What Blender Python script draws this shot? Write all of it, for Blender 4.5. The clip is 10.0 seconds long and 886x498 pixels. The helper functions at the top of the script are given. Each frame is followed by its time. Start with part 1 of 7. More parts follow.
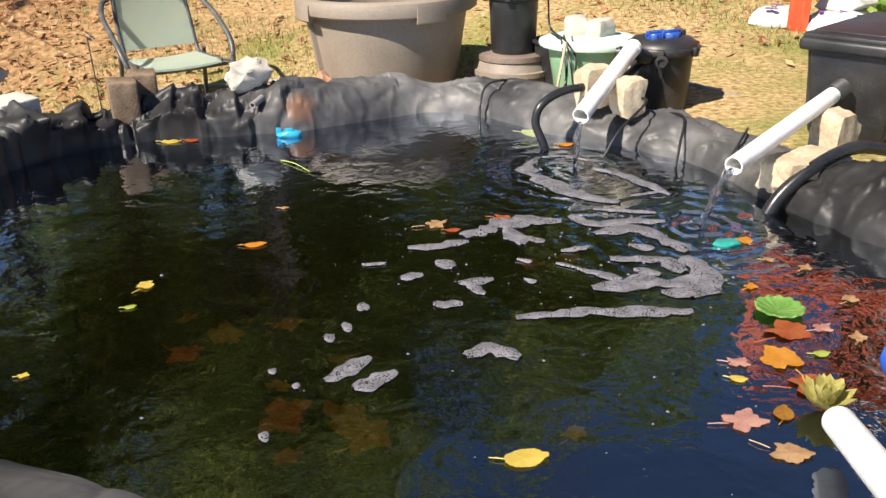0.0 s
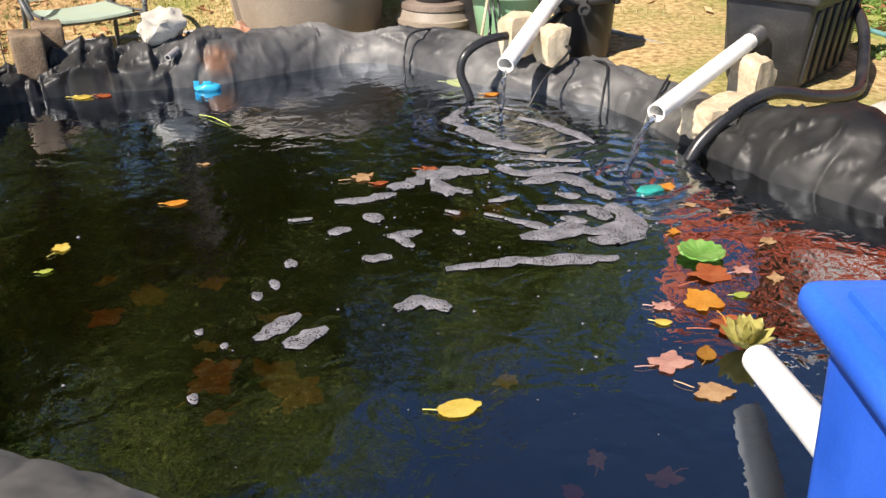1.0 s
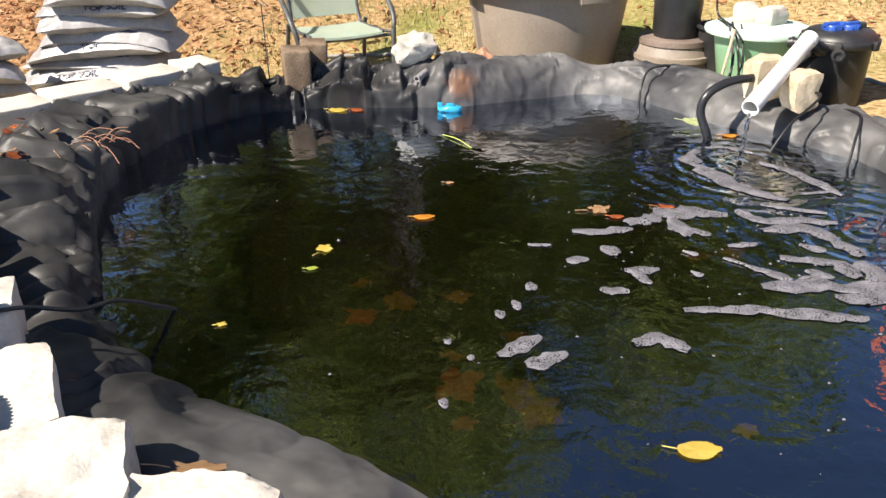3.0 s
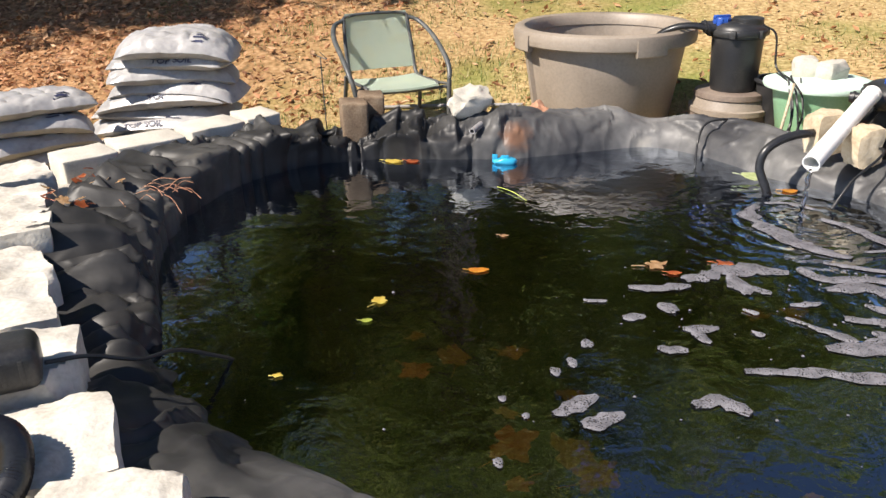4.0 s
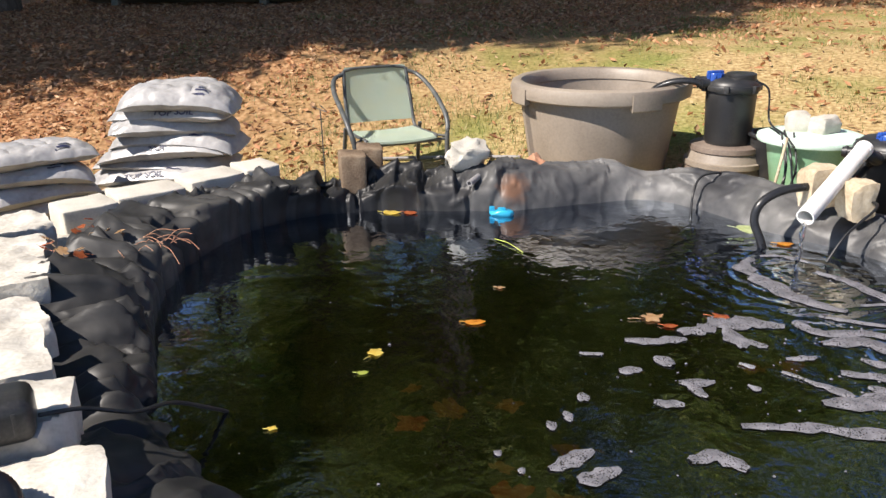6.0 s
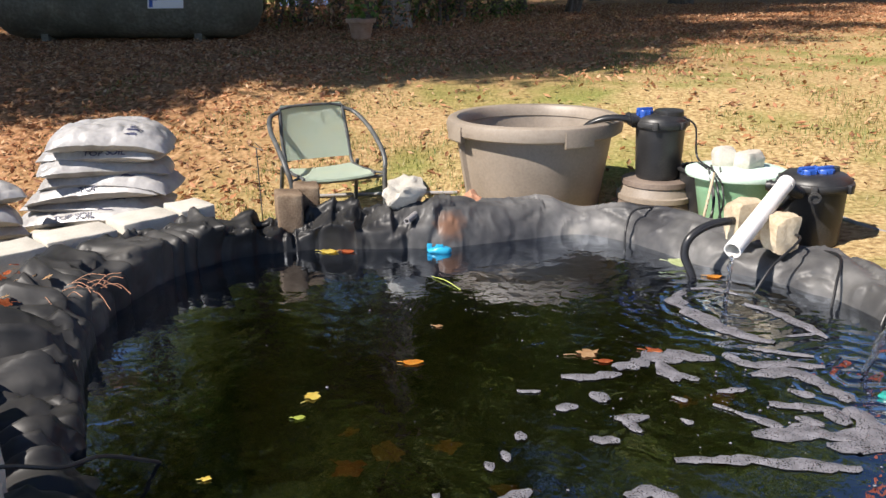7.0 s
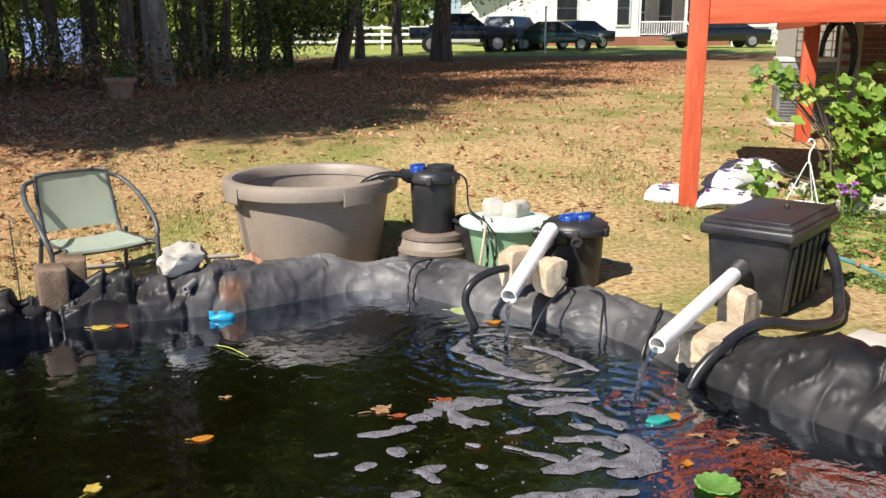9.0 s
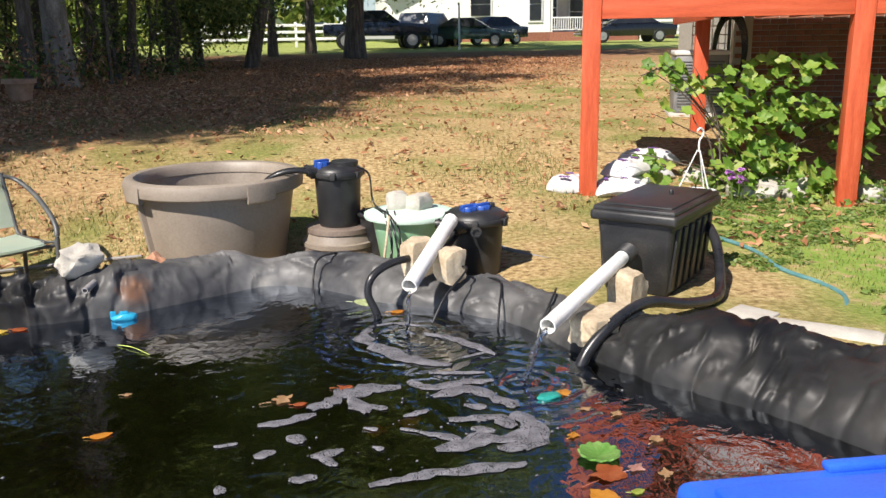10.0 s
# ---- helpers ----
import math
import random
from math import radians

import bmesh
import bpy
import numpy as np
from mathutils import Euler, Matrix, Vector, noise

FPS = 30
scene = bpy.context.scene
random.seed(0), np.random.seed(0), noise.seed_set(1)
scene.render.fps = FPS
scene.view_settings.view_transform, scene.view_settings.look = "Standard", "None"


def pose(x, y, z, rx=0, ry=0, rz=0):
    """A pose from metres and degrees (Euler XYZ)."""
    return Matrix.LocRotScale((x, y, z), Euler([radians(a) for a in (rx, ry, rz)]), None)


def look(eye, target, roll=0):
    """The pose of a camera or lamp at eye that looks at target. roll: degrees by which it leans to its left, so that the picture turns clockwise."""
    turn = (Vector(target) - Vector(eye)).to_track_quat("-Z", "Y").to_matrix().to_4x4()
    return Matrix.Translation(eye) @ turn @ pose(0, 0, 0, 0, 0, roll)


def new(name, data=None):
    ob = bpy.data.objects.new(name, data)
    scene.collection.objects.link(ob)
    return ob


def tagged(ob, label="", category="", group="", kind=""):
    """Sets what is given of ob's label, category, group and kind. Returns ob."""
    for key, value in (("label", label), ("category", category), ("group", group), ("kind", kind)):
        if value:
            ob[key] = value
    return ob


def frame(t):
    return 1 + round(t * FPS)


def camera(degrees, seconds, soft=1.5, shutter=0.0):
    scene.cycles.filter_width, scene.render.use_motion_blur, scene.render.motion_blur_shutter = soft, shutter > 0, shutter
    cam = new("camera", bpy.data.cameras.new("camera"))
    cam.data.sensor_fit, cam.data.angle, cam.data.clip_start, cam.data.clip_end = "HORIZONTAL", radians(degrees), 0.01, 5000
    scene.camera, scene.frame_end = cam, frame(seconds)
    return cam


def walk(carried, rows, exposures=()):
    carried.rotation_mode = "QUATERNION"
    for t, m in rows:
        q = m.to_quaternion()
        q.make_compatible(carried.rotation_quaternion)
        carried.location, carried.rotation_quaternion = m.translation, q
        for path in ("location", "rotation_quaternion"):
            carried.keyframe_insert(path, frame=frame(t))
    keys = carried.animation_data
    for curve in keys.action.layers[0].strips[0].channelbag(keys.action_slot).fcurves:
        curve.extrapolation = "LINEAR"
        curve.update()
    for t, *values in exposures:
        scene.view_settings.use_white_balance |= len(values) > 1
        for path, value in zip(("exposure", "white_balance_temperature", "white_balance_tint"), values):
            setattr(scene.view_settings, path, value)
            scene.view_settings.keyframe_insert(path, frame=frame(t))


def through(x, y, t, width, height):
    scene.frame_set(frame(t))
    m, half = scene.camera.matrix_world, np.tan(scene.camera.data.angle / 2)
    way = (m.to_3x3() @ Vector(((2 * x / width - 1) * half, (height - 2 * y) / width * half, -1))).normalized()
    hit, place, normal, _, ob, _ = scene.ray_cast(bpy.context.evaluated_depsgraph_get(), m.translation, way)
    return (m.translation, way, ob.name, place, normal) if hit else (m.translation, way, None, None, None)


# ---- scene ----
cam = camera(55.3, 10.0)
PATH = [
    (0, (0.513, 0.951, 1.201), (0.378, 2.773, 0.387), -1.4),
    (0.5, (0.506, 0.968, 1.21), (0.525, 2.772, 0.348), -0.7),
    (1, (0.514, 0.967, 1.196), (0.546, 2.743, 0.277), -0.7),
    (1.5, (0.426, 0.894, 1.214), (0.397, 2.645, 0.247), 0.1),
    (2, (0.398, 0.873, 1.221), (0.215, 2.611, 0.249), 0.1),
    (2.5, (0.375, 0.865, 1.242), (0.063, 2.604, 0.305), -0.4),
    (3, (0.351, 0.867, 1.262), (-0.05, 2.623, 0.392), -0.7),
    (4.5, (0.325, 0.874, 1.289), (-0.231, 2.648, 0.551), -1.2),
    (5, (0.321, 0.87, 1.288), (-0.247, 2.65, 0.574), -0.9),
    (6.5, (0.354, 0.866, 1.317), (-0.121, 2.703, 0.686), -0.9),
    (7, (0.362, 0.871, 1.335), (-0.04, 2.738, 0.743), -0.7),
    (7.5, (0.359, 0.875, 1.35), (0.026, 2.775, 0.822), -1.0),
    (8, (0.346, 0.872, 1.364), (0.126, 2.799, 0.877), -1.3),
    (8.5, (0.325, 0.879, 1.365), (0.291, 2.82, 0.884), -1.0),
    (9, (0.344, 0.858, 1.364), (0.453, 2.798, 0.889), -0.4),
    (9.5, (0.408, 0.808, 1.369), (0.605, 2.742, 0.899), -0.5),
    (10, (0.447, 0.742, 1.36), (0.735, 2.661, 0.876), -0.9),
]
walk(cam, [(t, look(eye, target, lean)) for t, eye, target, lean in PATH], [(0.0, 0.90, 6900, 14), (1.0, 0.98, 6900, 14), (1.5, 1.12, 6900, 14), (2.0, 1.28, 6900, 12), (2.5, 1.18, 6900, 13), (3.0, 1.04, 6900, 14), (4.5, 0.82, 6750, 14), (7.0, 0.80, 6650, 14), (10.0, 0.64, 6600, 14)])

# ---- world and light ----
world = bpy.data.worlds.new("sky")
scene.world = world
world.use_nodes = True
wn = world.node_tree.nodes
sky = wn.new("ShaderNodeTexSky")
sky.sky_type, sky.sun_disc = "NISHITA", False
SUN_EL, SUN_TO = 47.0, Vector((0.72, 0.694))          # height of the sun, and the way its shadows fall
sky.sun_elevation = radians(SUN_EL)
sky.sun_rotation = math.atan2(-SUN_TO.x, -SUN_TO.y)
sky.dust_density, sky.ozone_density = 0.2, 6.0
world.node_tree.links.new(sky.outputs[0], wn["Background"].inputs[0])
wn["Background"].inputs[1].default_value = 0.072
sun = new("sun", bpy.data.lights.new("sun", "SUN"))
sun.data.energy, sun.data.angle, sun.data.color = 5.0, radians(0.53), (1.0, 0.95, 0.86)
sun.matrix_world = look((-SUN_TO.x * 20, -SUN_TO.y * 20, math.tan(radians(SUN_EL)) * SUN_TO.length * 20), (0, 0, 0))

# ---- materials ----
def rgb(c):
    return (*c, 1.0)


def mat(name, colors, rough=0.6, metal=0.0, scale=8.0, fine=60.0, bump=0.15, spec=0.5, stretch=(1, 1, 1), coat=0.0, rand=0.0, fine_mix=0.35):
    """Noise between colours at two scales, with fine relief. stretch: how the grain is drawn out; rand: how far pieces differ."""
    m = bpy.data.materials.new(name)
    m.use_nodes = True
    n, l = m.node_tree.nodes, m.node_tree.links
    b = n["Principled BSDF"]
    co, mp = n.new("ShaderNodeTexCoord"), n.new("ShaderNodeMapping")
    mp.inputs["Scale"].default_value = stretch
    l.new(co.outputs["Object"], mp.inputs["Vector"])
    big, small = n.new("ShaderNodeTexNoise"), n.new("ShaderNodeTexNoise")
    for t, s, d in ((big, scale, 5), (small, fine, 4)):
        t.inputs["Scale"].default_value, t.inputs["Detail"].default_value = s, d
        l.new(mp.outputs[0], t.inputs["Vector"])
    add = n.new("ShaderNodeMix")
    add.inputs[0].default_value = fine_mix
    l.new(big.outputs[0], add.inputs[2]); l.new(small.outputs[0], add.inputs[3])
    ramp = n.new("ShaderNodeValToRGB")
    e = ramp.color_ramp.elements
    e[0].position, e[1].position = 0.32, 0.68
    e[0].color, e[1].color = rgb(colors[0]), rgb(colors[-1])
    for i, c in enumerate(colors[1:-1]):
        e.new(0.32 + 0.36 * (i + 1) / (len(colors) - 1)).color = rgb(c)
    l.new(add.outputs[0], ramp.inputs[0])
    out = ramp.outputs[0]
    if rand:
        info, hsv = n.new("ShaderNodeObjectInfo"), n.new("ShaderNodeHueSaturation")
        mr = n.new("ShaderNodeMapRange")
        mr.inputs[3].default_value, mr.inputs[4].default_value = 1 - rand, 1 + rand
        l.new(info.outputs["Random"], mr.inputs[0]); l.new(mr.outputs[0], hsv.inputs["Value"])
        l.new(out, hsv.inputs["Color"]); out = hsv.outputs[0]
    l.new(out, b.inputs["Base Color"])
    rr = n.new("ShaderNodeMapRange")
    rr.inputs[3].default_value, rr.inputs[4].default_value = max(0.02, rough - 0.12), min(1, rough + 0.12)
    l.new(big.outputs[0], rr.inputs[0]); l.new(rr.outputs[0], b.inputs["Roughness"])
    b.inputs["Metallic"].default_value, b.inputs["Specular IOR Level"].default_value = metal, spec
    b.inputs["Coat Weight"].default_value = coat
    bp = n.new("ShaderNodeBump")
    bp.inputs["Strength"].default_value, bp.inputs["Distance"].default_value = bump, 0.01
    l.new(add.outputs[0], bp.inputs["Height"]); l.new(bp.outputs[0], b.inputs["Normal"])
    return m


def leafy(name, colors, through=0.35, rough=0.5):
    """Thin leaves: colour differs from leaf to leaf, and some light passes through."""
    m = bpy.data.materials.new(name)
    m.use_nodes = True
    n, l = m.node_tree.nodes, m.node_tree.links
    b, geo, ramp = n["Principled BSDF"], n.new("ShaderNodeNewGeometry"), n.new("ShaderNodeValToRGB")
    e = ramp.color_ramp.elements
    e[0].color, e[1].color = rgb(colors[0]), rgb(colors[-1])
    for i, c in enumerate(colors[1:-1]):
        e.new((i + 1) / (len(colors) - 1)).color = rgb(c)
    l.new(geo.outputs["Random Per Island"], ramp.inputs[0]); l.new(ramp.outputs[0], b.inputs["Base Color"])
    b.inputs["Roughness"].default_value = rough
    tr, mix = n.new("ShaderNodeBsdfTranslucent"), n.new("ShaderNodeMixShader")
    mix.inputs[0].default_value = through
    l.new(ramp.outputs[0], tr.inputs[0]); l.new(b.outputs[0], mix.inputs[1]); l.new(tr.outputs[0], mix.inputs[2])
    l.new(mix.outputs[0], n["Material Output"].inputs[0])
    return m


def liner_material():
    """Rubber sheet: dark, chalky with dust, creased, one rusty stain by the far edge, banks toned for sun and shade."""
    m = mat("rubber_liner", [(0.016, 0.016, 0.018), (0.032, 0.032, 0.034), (0.062, 0.061, 0.060), (0.115, 0.112, 0.108), (0.22, 0.205, 0.18)], 0.46, spec=0.27, scale=1.7, fine=14, bump=0.05, fine_mix=0.16)
    n, l = m.node_tree.nodes, m.node_tree.links
    b = n["Principled BSDF"]
    pos = n.new("ShaderNodeNewGeometry").outputs["Position"]
    old = b.inputs["Normal"].links[0].from_node
    for scale, deep in ((3.6, 0.045), (9.0, 0.012)):
        r, bp = n.new("ShaderNodeTexNoise"), n.new("ShaderNodeBump")
        r.noise_type = "RIDGED_MULTIFRACTAL"
        r.inputs["Scale"].default_value, r.inputs["Detail"].default_value, r.inputs["Distortion"].default_value = scale, 1.5, 0.5
        bp.inputs["Strength"].default_value, bp.inputs["Distance"].default_value = 0.8, deep
        l.new(pos, r.inputs["Vector"]); l.new(r.outputs[0], bp.inputs["Height"]); l.new(old.outputs[0], bp.inputs["Normal"])
        old = bp
    l.new(old.outputs[0], b.inputs["Normal"])
    sub, ln, nz, mad, mr, mix = (n.new("ShaderNodeVectorMath"), n.new("ShaderNodeVectorMath"), n.new("ShaderNodeTexNoise"), n.new("ShaderNodeMath"), n.new("ShaderNodeMapRange"), n.new("ShaderNodeMix"))
    sub.operation, ln.operation, mad.operation = "SUBTRACT", "LENGTH", "MULTIPLY_ADD"
    sub.inputs[1].default_value = (-0.52, 5.16, 0.11)
    nz.inputs["Scale"].default_value, mad.inputs[1].default_value = 18.0, 0.10
    l.new(pos, sub.inputs[0]); l.new(sub.outputs[0], ln.inputs[0]); l.new(pos, nz.inputs["Vector"])
    l.new(nz.outputs[0], mad.inputs[0]); l.new(ln.outputs["Value"], mad.inputs[2])
    mr.inputs[1].default_value, mr.inputs[2].default_value, mr.inputs[3].default_value, mr.inputs[4].default_value = 0.08, 0.15, 0.8, 0.0
    l.new(mad.outputs[0], mr.inputs[0])
    mix.data_type = "RGBA"
    mix.inputs[7].default_value = (0.20, 0.095, 0.05, 1)
    # dust thick far and near, clean east; far sunlight and west shade painted in
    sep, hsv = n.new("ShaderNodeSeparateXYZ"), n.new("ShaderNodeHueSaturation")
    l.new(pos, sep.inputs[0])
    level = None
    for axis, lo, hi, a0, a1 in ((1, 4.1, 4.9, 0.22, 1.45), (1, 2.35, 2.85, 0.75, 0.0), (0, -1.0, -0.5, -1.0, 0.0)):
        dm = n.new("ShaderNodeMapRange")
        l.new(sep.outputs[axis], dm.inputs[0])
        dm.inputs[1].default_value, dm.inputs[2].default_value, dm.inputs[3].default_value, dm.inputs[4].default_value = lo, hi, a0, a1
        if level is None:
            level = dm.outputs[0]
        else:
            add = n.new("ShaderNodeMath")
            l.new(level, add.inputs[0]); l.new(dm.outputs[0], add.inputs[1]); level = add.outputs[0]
    least, bank_least = n.new("ShaderNodeMath"), n.new("ShaderNodeMapRange")
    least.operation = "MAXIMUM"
    bank_least.inputs[1].default_value, bank_least.inputs[2].default_value, bank_least.inputs[3].default_value, bank_least.inputs[4].default_value = -0.5, 1.0, 0.46, 0.24
    l.new(sep.outputs[0], bank_least.inputs[0]); l.new(bank_least.outputs[0], least.inputs[1])
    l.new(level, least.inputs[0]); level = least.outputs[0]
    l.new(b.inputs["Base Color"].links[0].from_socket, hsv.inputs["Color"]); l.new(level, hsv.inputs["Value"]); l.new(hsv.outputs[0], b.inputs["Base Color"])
    l.new(mr.outputs[0], mix.inputs[0]); l.new(b.inputs["Base Color"].links[0].from_socket, mix.inputs[6]); l.new(mix.outputs[2], b.inputs["Base Color"])
    return m


M = {}
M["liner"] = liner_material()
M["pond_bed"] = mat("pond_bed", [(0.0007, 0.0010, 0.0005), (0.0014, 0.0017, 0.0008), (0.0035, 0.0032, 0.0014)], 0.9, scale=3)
M["limestone"] = mat("pale_stone", [(0.36, 0.33, 0.28), (0.54, 0.51, 0.45), (0.66, 0.63, 0.57)], 0.9, scale=5, fine=55, bump=0.9, spec=0.2)
M["stone_tan"] = mat("tan_stone", [(0.30, 0.22, 0.14), (0.48, 0.39, 0.27), (0.60, 0.52, 0.39)], 0.9, scale=6, fine=60, bump=0.7, spec=0.2)
M["block_brown"] = mat("brown_concrete", [(0.09, 0.062, 0.042), (0.17, 0.12, 0.08), (0.26, 0.20, 0.14)], 0.95, scale=9, fine=90, bump=0.8, spec=0.2)
M["red_rock"] = mat("red_rock", [(0.22, 0.10, 0.06), (0.40, 0.20, 0.12), (0.48, 0.30, 0.2)], 0.9, scale=9, bump=0.6)
M["cap"] = mat("cap_concrete", [(0.36, 0.33, 0.28), (0.47, 0.44, 0.38), (0.56, 0.53, 0.47)], 0.95, scale=7, fine=120, bump=0.5, spec=0.2)
M["tub"] = mat("taupe_plastic", [(0.20, 0.165, 0.13), (0.265, 0.22, 0.175), (0.32, 0.27, 0.215)], 0.5, scale=4, fine=70, bump=0.06)
M["black"] = mat("black_plastic", [(0.012, 0.012, 0.013), (0.022, 0.022, 0.023), (0.05, 0.048, 0.045)], 0.42, scale=6, fine=120, bump=0.06)
M["hose"] = mat("black_hose", [(0.01, 0.01, 0.011), (0.018, 0.018, 0.02), (0.03, 0.03, 0.03)], 0.3, scale=10, fine=80, bump=0.05)
M["blue_knob"] = mat("blue_plastic", [(0.015, 0.05, 0.24), (0.02, 0.08, 0.36), (0.04, 0.11, 0.42)], 0.35, scale=12, bump=0.05)
M["tote"] = mat("blue_tote_plastic", [(0.012, 0.085, 0.50), (0.018, 0.11, 0.62), (0.03, 0.14, 0.68)], 0.4, scale=5, fine=150, bump=0.05)
M["green_tub"] = mat("pale_green_plastic", [(0.22, 0.46, 0.27), (0.30, 0.57, 0.36), (0.36, 0.62, 0.42)], 0.45, scale=5, fine=90, bump=0.05)
M["green_lid"] = mat("faded_green_lid", [(0.42, 0.62, 0.50), (0.55, 0.72, 0.60), (0.66, 0.78, 0.68)], 0.5, scale=6, fine=90, bump=0.08)
M["pvc"] = mat("white_pipe", [(0.62, 0.60, 0.55), (0.78, 0.77, 0.74), (0.84, 0.83, 0.81)], 0.35, scale=9, fine=70, bump=0.04)
M["pot_brown"] = mat("brown_pot", [(0.10, 0.075, 0.06), (0.17, 0.13, 0.105), (0.24, 0.19, 0.15)], 0.6, scale=7, bump=0.1)
M["sling"] = mat("pale_green_sling", [(0.56, 0.66, 0.57), (0.66, 0.74, 0.66), (0.70, 0.74, 0.60)], 0.75, scale=6, fine=260, bump=0.3)
sling_nodes, sling_links = M["sling"].node_tree.nodes, M["sling"].node_tree.links
weave, thin = sling_nodes.new("ShaderNodeBsdfTranslucent"), sling_nodes.new("ShaderNodeMixShader")
weave.inputs[0].default_value, thin.inputs[0].default_value = (0.55, 0.68, 0.55, 1), 0.3
sling_links.new(sling_nodes["Principled BSDF"].outputs[0], thin.inputs[1]); sling_links.new(weave.outputs[0], thin.inputs[2]); sling_links.new(thin.outputs[0], sling_nodes["Material Output"].inputs[0])
M["steel"] = mat("dark_painted_steel", [(0.04, 0.045, 0.045), (0.075, 0.08, 0.08), (0.13, 0.125, 0.11)], 0.45, scale=14, fine=90, bump=0.08)
M["bag"] = mat("white_bag_plastic", [(0.25, 0.245, 0.24), (0.36, 0.35, 0.345), (0.45, 0.44, 0.43)], 0.35, scale=9, fine=40, bump=0.5)
M["bag_white"] = mat("clean_white_bag", [(0.46, 0.455, 0.45), (0.60, 0.59, 0.585), (0.70, 0.69, 0.68)], 0.4, scale=9, fine=40, bump=0.5)
M["ink"] = mat("dark_ink", [(0.02, 0.025, 0.06), (0.03, 0.035, 0.08), (0.05, 0.05, 0.1)], 0.5)
M["purple"] = mat("purple_ink", [(0.10, 0.04, 0.18), (0.16, 0.06, 0.26), (0.22, 0.1, 0.3)], 0.5)
M["red_wood"] = mat("red_stained_wood", [(0.42, 0.065, 0.025), (0.56, 0.095, 0.035), (0.63, 0.13, 0.055)], 0.6, scale=5, fine=40, bump=0.25, stretch=(6, 6, 0.6), rand=0.06)
M["red_beam"] = mat("red_stained_beam", [(0.42, 0.065, 0.025), (0.56, 0.095, 0.035), (0.63, 0.13, 0.055)], 0.6, scale=4, fine=40, bump=0.25, stretch=(0.5, 6, 6))
M["brick"] = mat("red_brick", [(0.16, 0.06, 0.04), (0.28, 0.11, 0.07), (0.36, 0.17, 0.11)], 0.9, scale=12, fine=80, bump=0.5, rand=0.25)
M["mortar"] = mat("mortar", [(0.3, 0.28, 0.25), (0.42, 0.4, 0.36), (0.5, 0.48, 0.44)], 0.95, scale=12)
M["siding"] = mat("pale_siding", [(0.52, 0.50, 0.47), (0.60, 0.58, 0.55), (0.66, 0.64, 0.61)], 0.6, scale=3)
M["shingle"] = mat("grey_shingles", [(0.10, 0.095, 0.09), (0.17, 0.16, 0.15), (0.24, 0.23, 0.22)], 0.9, scale=6, fine=40, bump=0.4)
M["white"] = mat("white_paint", [(0.74, 0.73, 0.71), (0.80, 0.79, 0.78), (0.84, 0.83, 0.82)], 0.5, scale=3, bump=0.05)
M["glass_dark"] = mat("window_glass", [(0.012, 0.014, 0.018), (0.018, 0.02, 0.025), (0.03, 0.032, 0.036)], 0.12, scale=2, bump=0.0)
M["grey_metal"] = mat("grey_metal", [(0.14, 0.145, 0.15), (0.22, 0.225, 0.23), (0.3, 0.3, 0.3)], 0.5, metal=0.3, scale=6)
M["bark"] = mat("bark", [(0.04, 0.03, 0.023), (0.11, 0.085, 0.065), (0.24, 0.20, 0.165)], 0.95, scale=5, fine=30, bump=1.0, stretch=(3, 3, 0.5))
M["pale_bark"] = mat("pale_bark", [(0.10, 0.085, 0.07), (0.26, 0.22, 0.18), (0.46, 0.40, 0.34)], 0.95, scale=3, fine=30, bump=1.0, stretch=(3, 3, 0.7))
# steel darkened in its colour for the deep shade under the trees
M["tank"] = mat("shaded_tank_steel", [(0.06, 0.06, 0.04), (0.12, 0.115, 0.085), (0.24, 0.235, 0.19)], 0.7, scale=1.6, fine=18, bump=0.2)
M["terracotta"] = mat("terracotta", [(0.30, 0.17, 0.10), (0.42, 0.26, 0.17), (0.50, 0.34, 0.24)], 0.85, scale=8, bump=0.2)
M["cable"] = mat("black_cable", [(0.008, 0.008, 0.009), (0.012, 0.012, 0.013), (0.02, 0.02, 0.02)], 0.45)
M["teal_hose"] = mat("teal_hose", [(0.05, 0.16, 0.17), (0.09, 0.23, 0.24), (0.14, 0.28, 0.28)], 0.5, scale=9)
M["grey_hose"] = mat("grey_hose", [(0.16, 0.15, 0.15), (0.23, 0.22, 0.22), (0.3, 0.29, 0.28)], 0.6, scale=9)
M["lily"] = mat("lily_green_plastic", [(0.12, 0.30, 0.05), (0.20, 0.42, 0.09), (0.34, 0.52, 0.17)], 0.35, scale=16, fine=90, bump=0.2)
M["toy_blue"] = mat("bright_blue_plastic", [(0.01, 0.22, 0.40), (0.015, 0.32, 0.52), (0.03, 0.4, 0.58)], 0.3)
M["teal_bit"] = mat("teal_plastic", [(0.01, 0.17, 0.15), (0.015, 0.24, 0.2), (0.03, 0.3, 0.25)], 0.3)
M["lotus"] = mat("pale_yellow_petal", [(0.40, 0.36, 0.09), (0.58, 0.53, 0.18), (0.68, 0.62, 0.28)], 0.5, scale=20, bump=0.1)
M["lettuce"] = mat("pale_lettuce", [(0.42, 0.50, 0.20), (0.58, 0.64, 0.34), (0.68, 0.72, 0.45)], 0.5, scale=30, bump=0.3)
M["petal_purple"] = mat("purple_petal", [(0.30, 0.10, 0.34), (0.42, 0.17, 0.46), (0.5, 0.26, 0.55)], 0.5, scale=30)
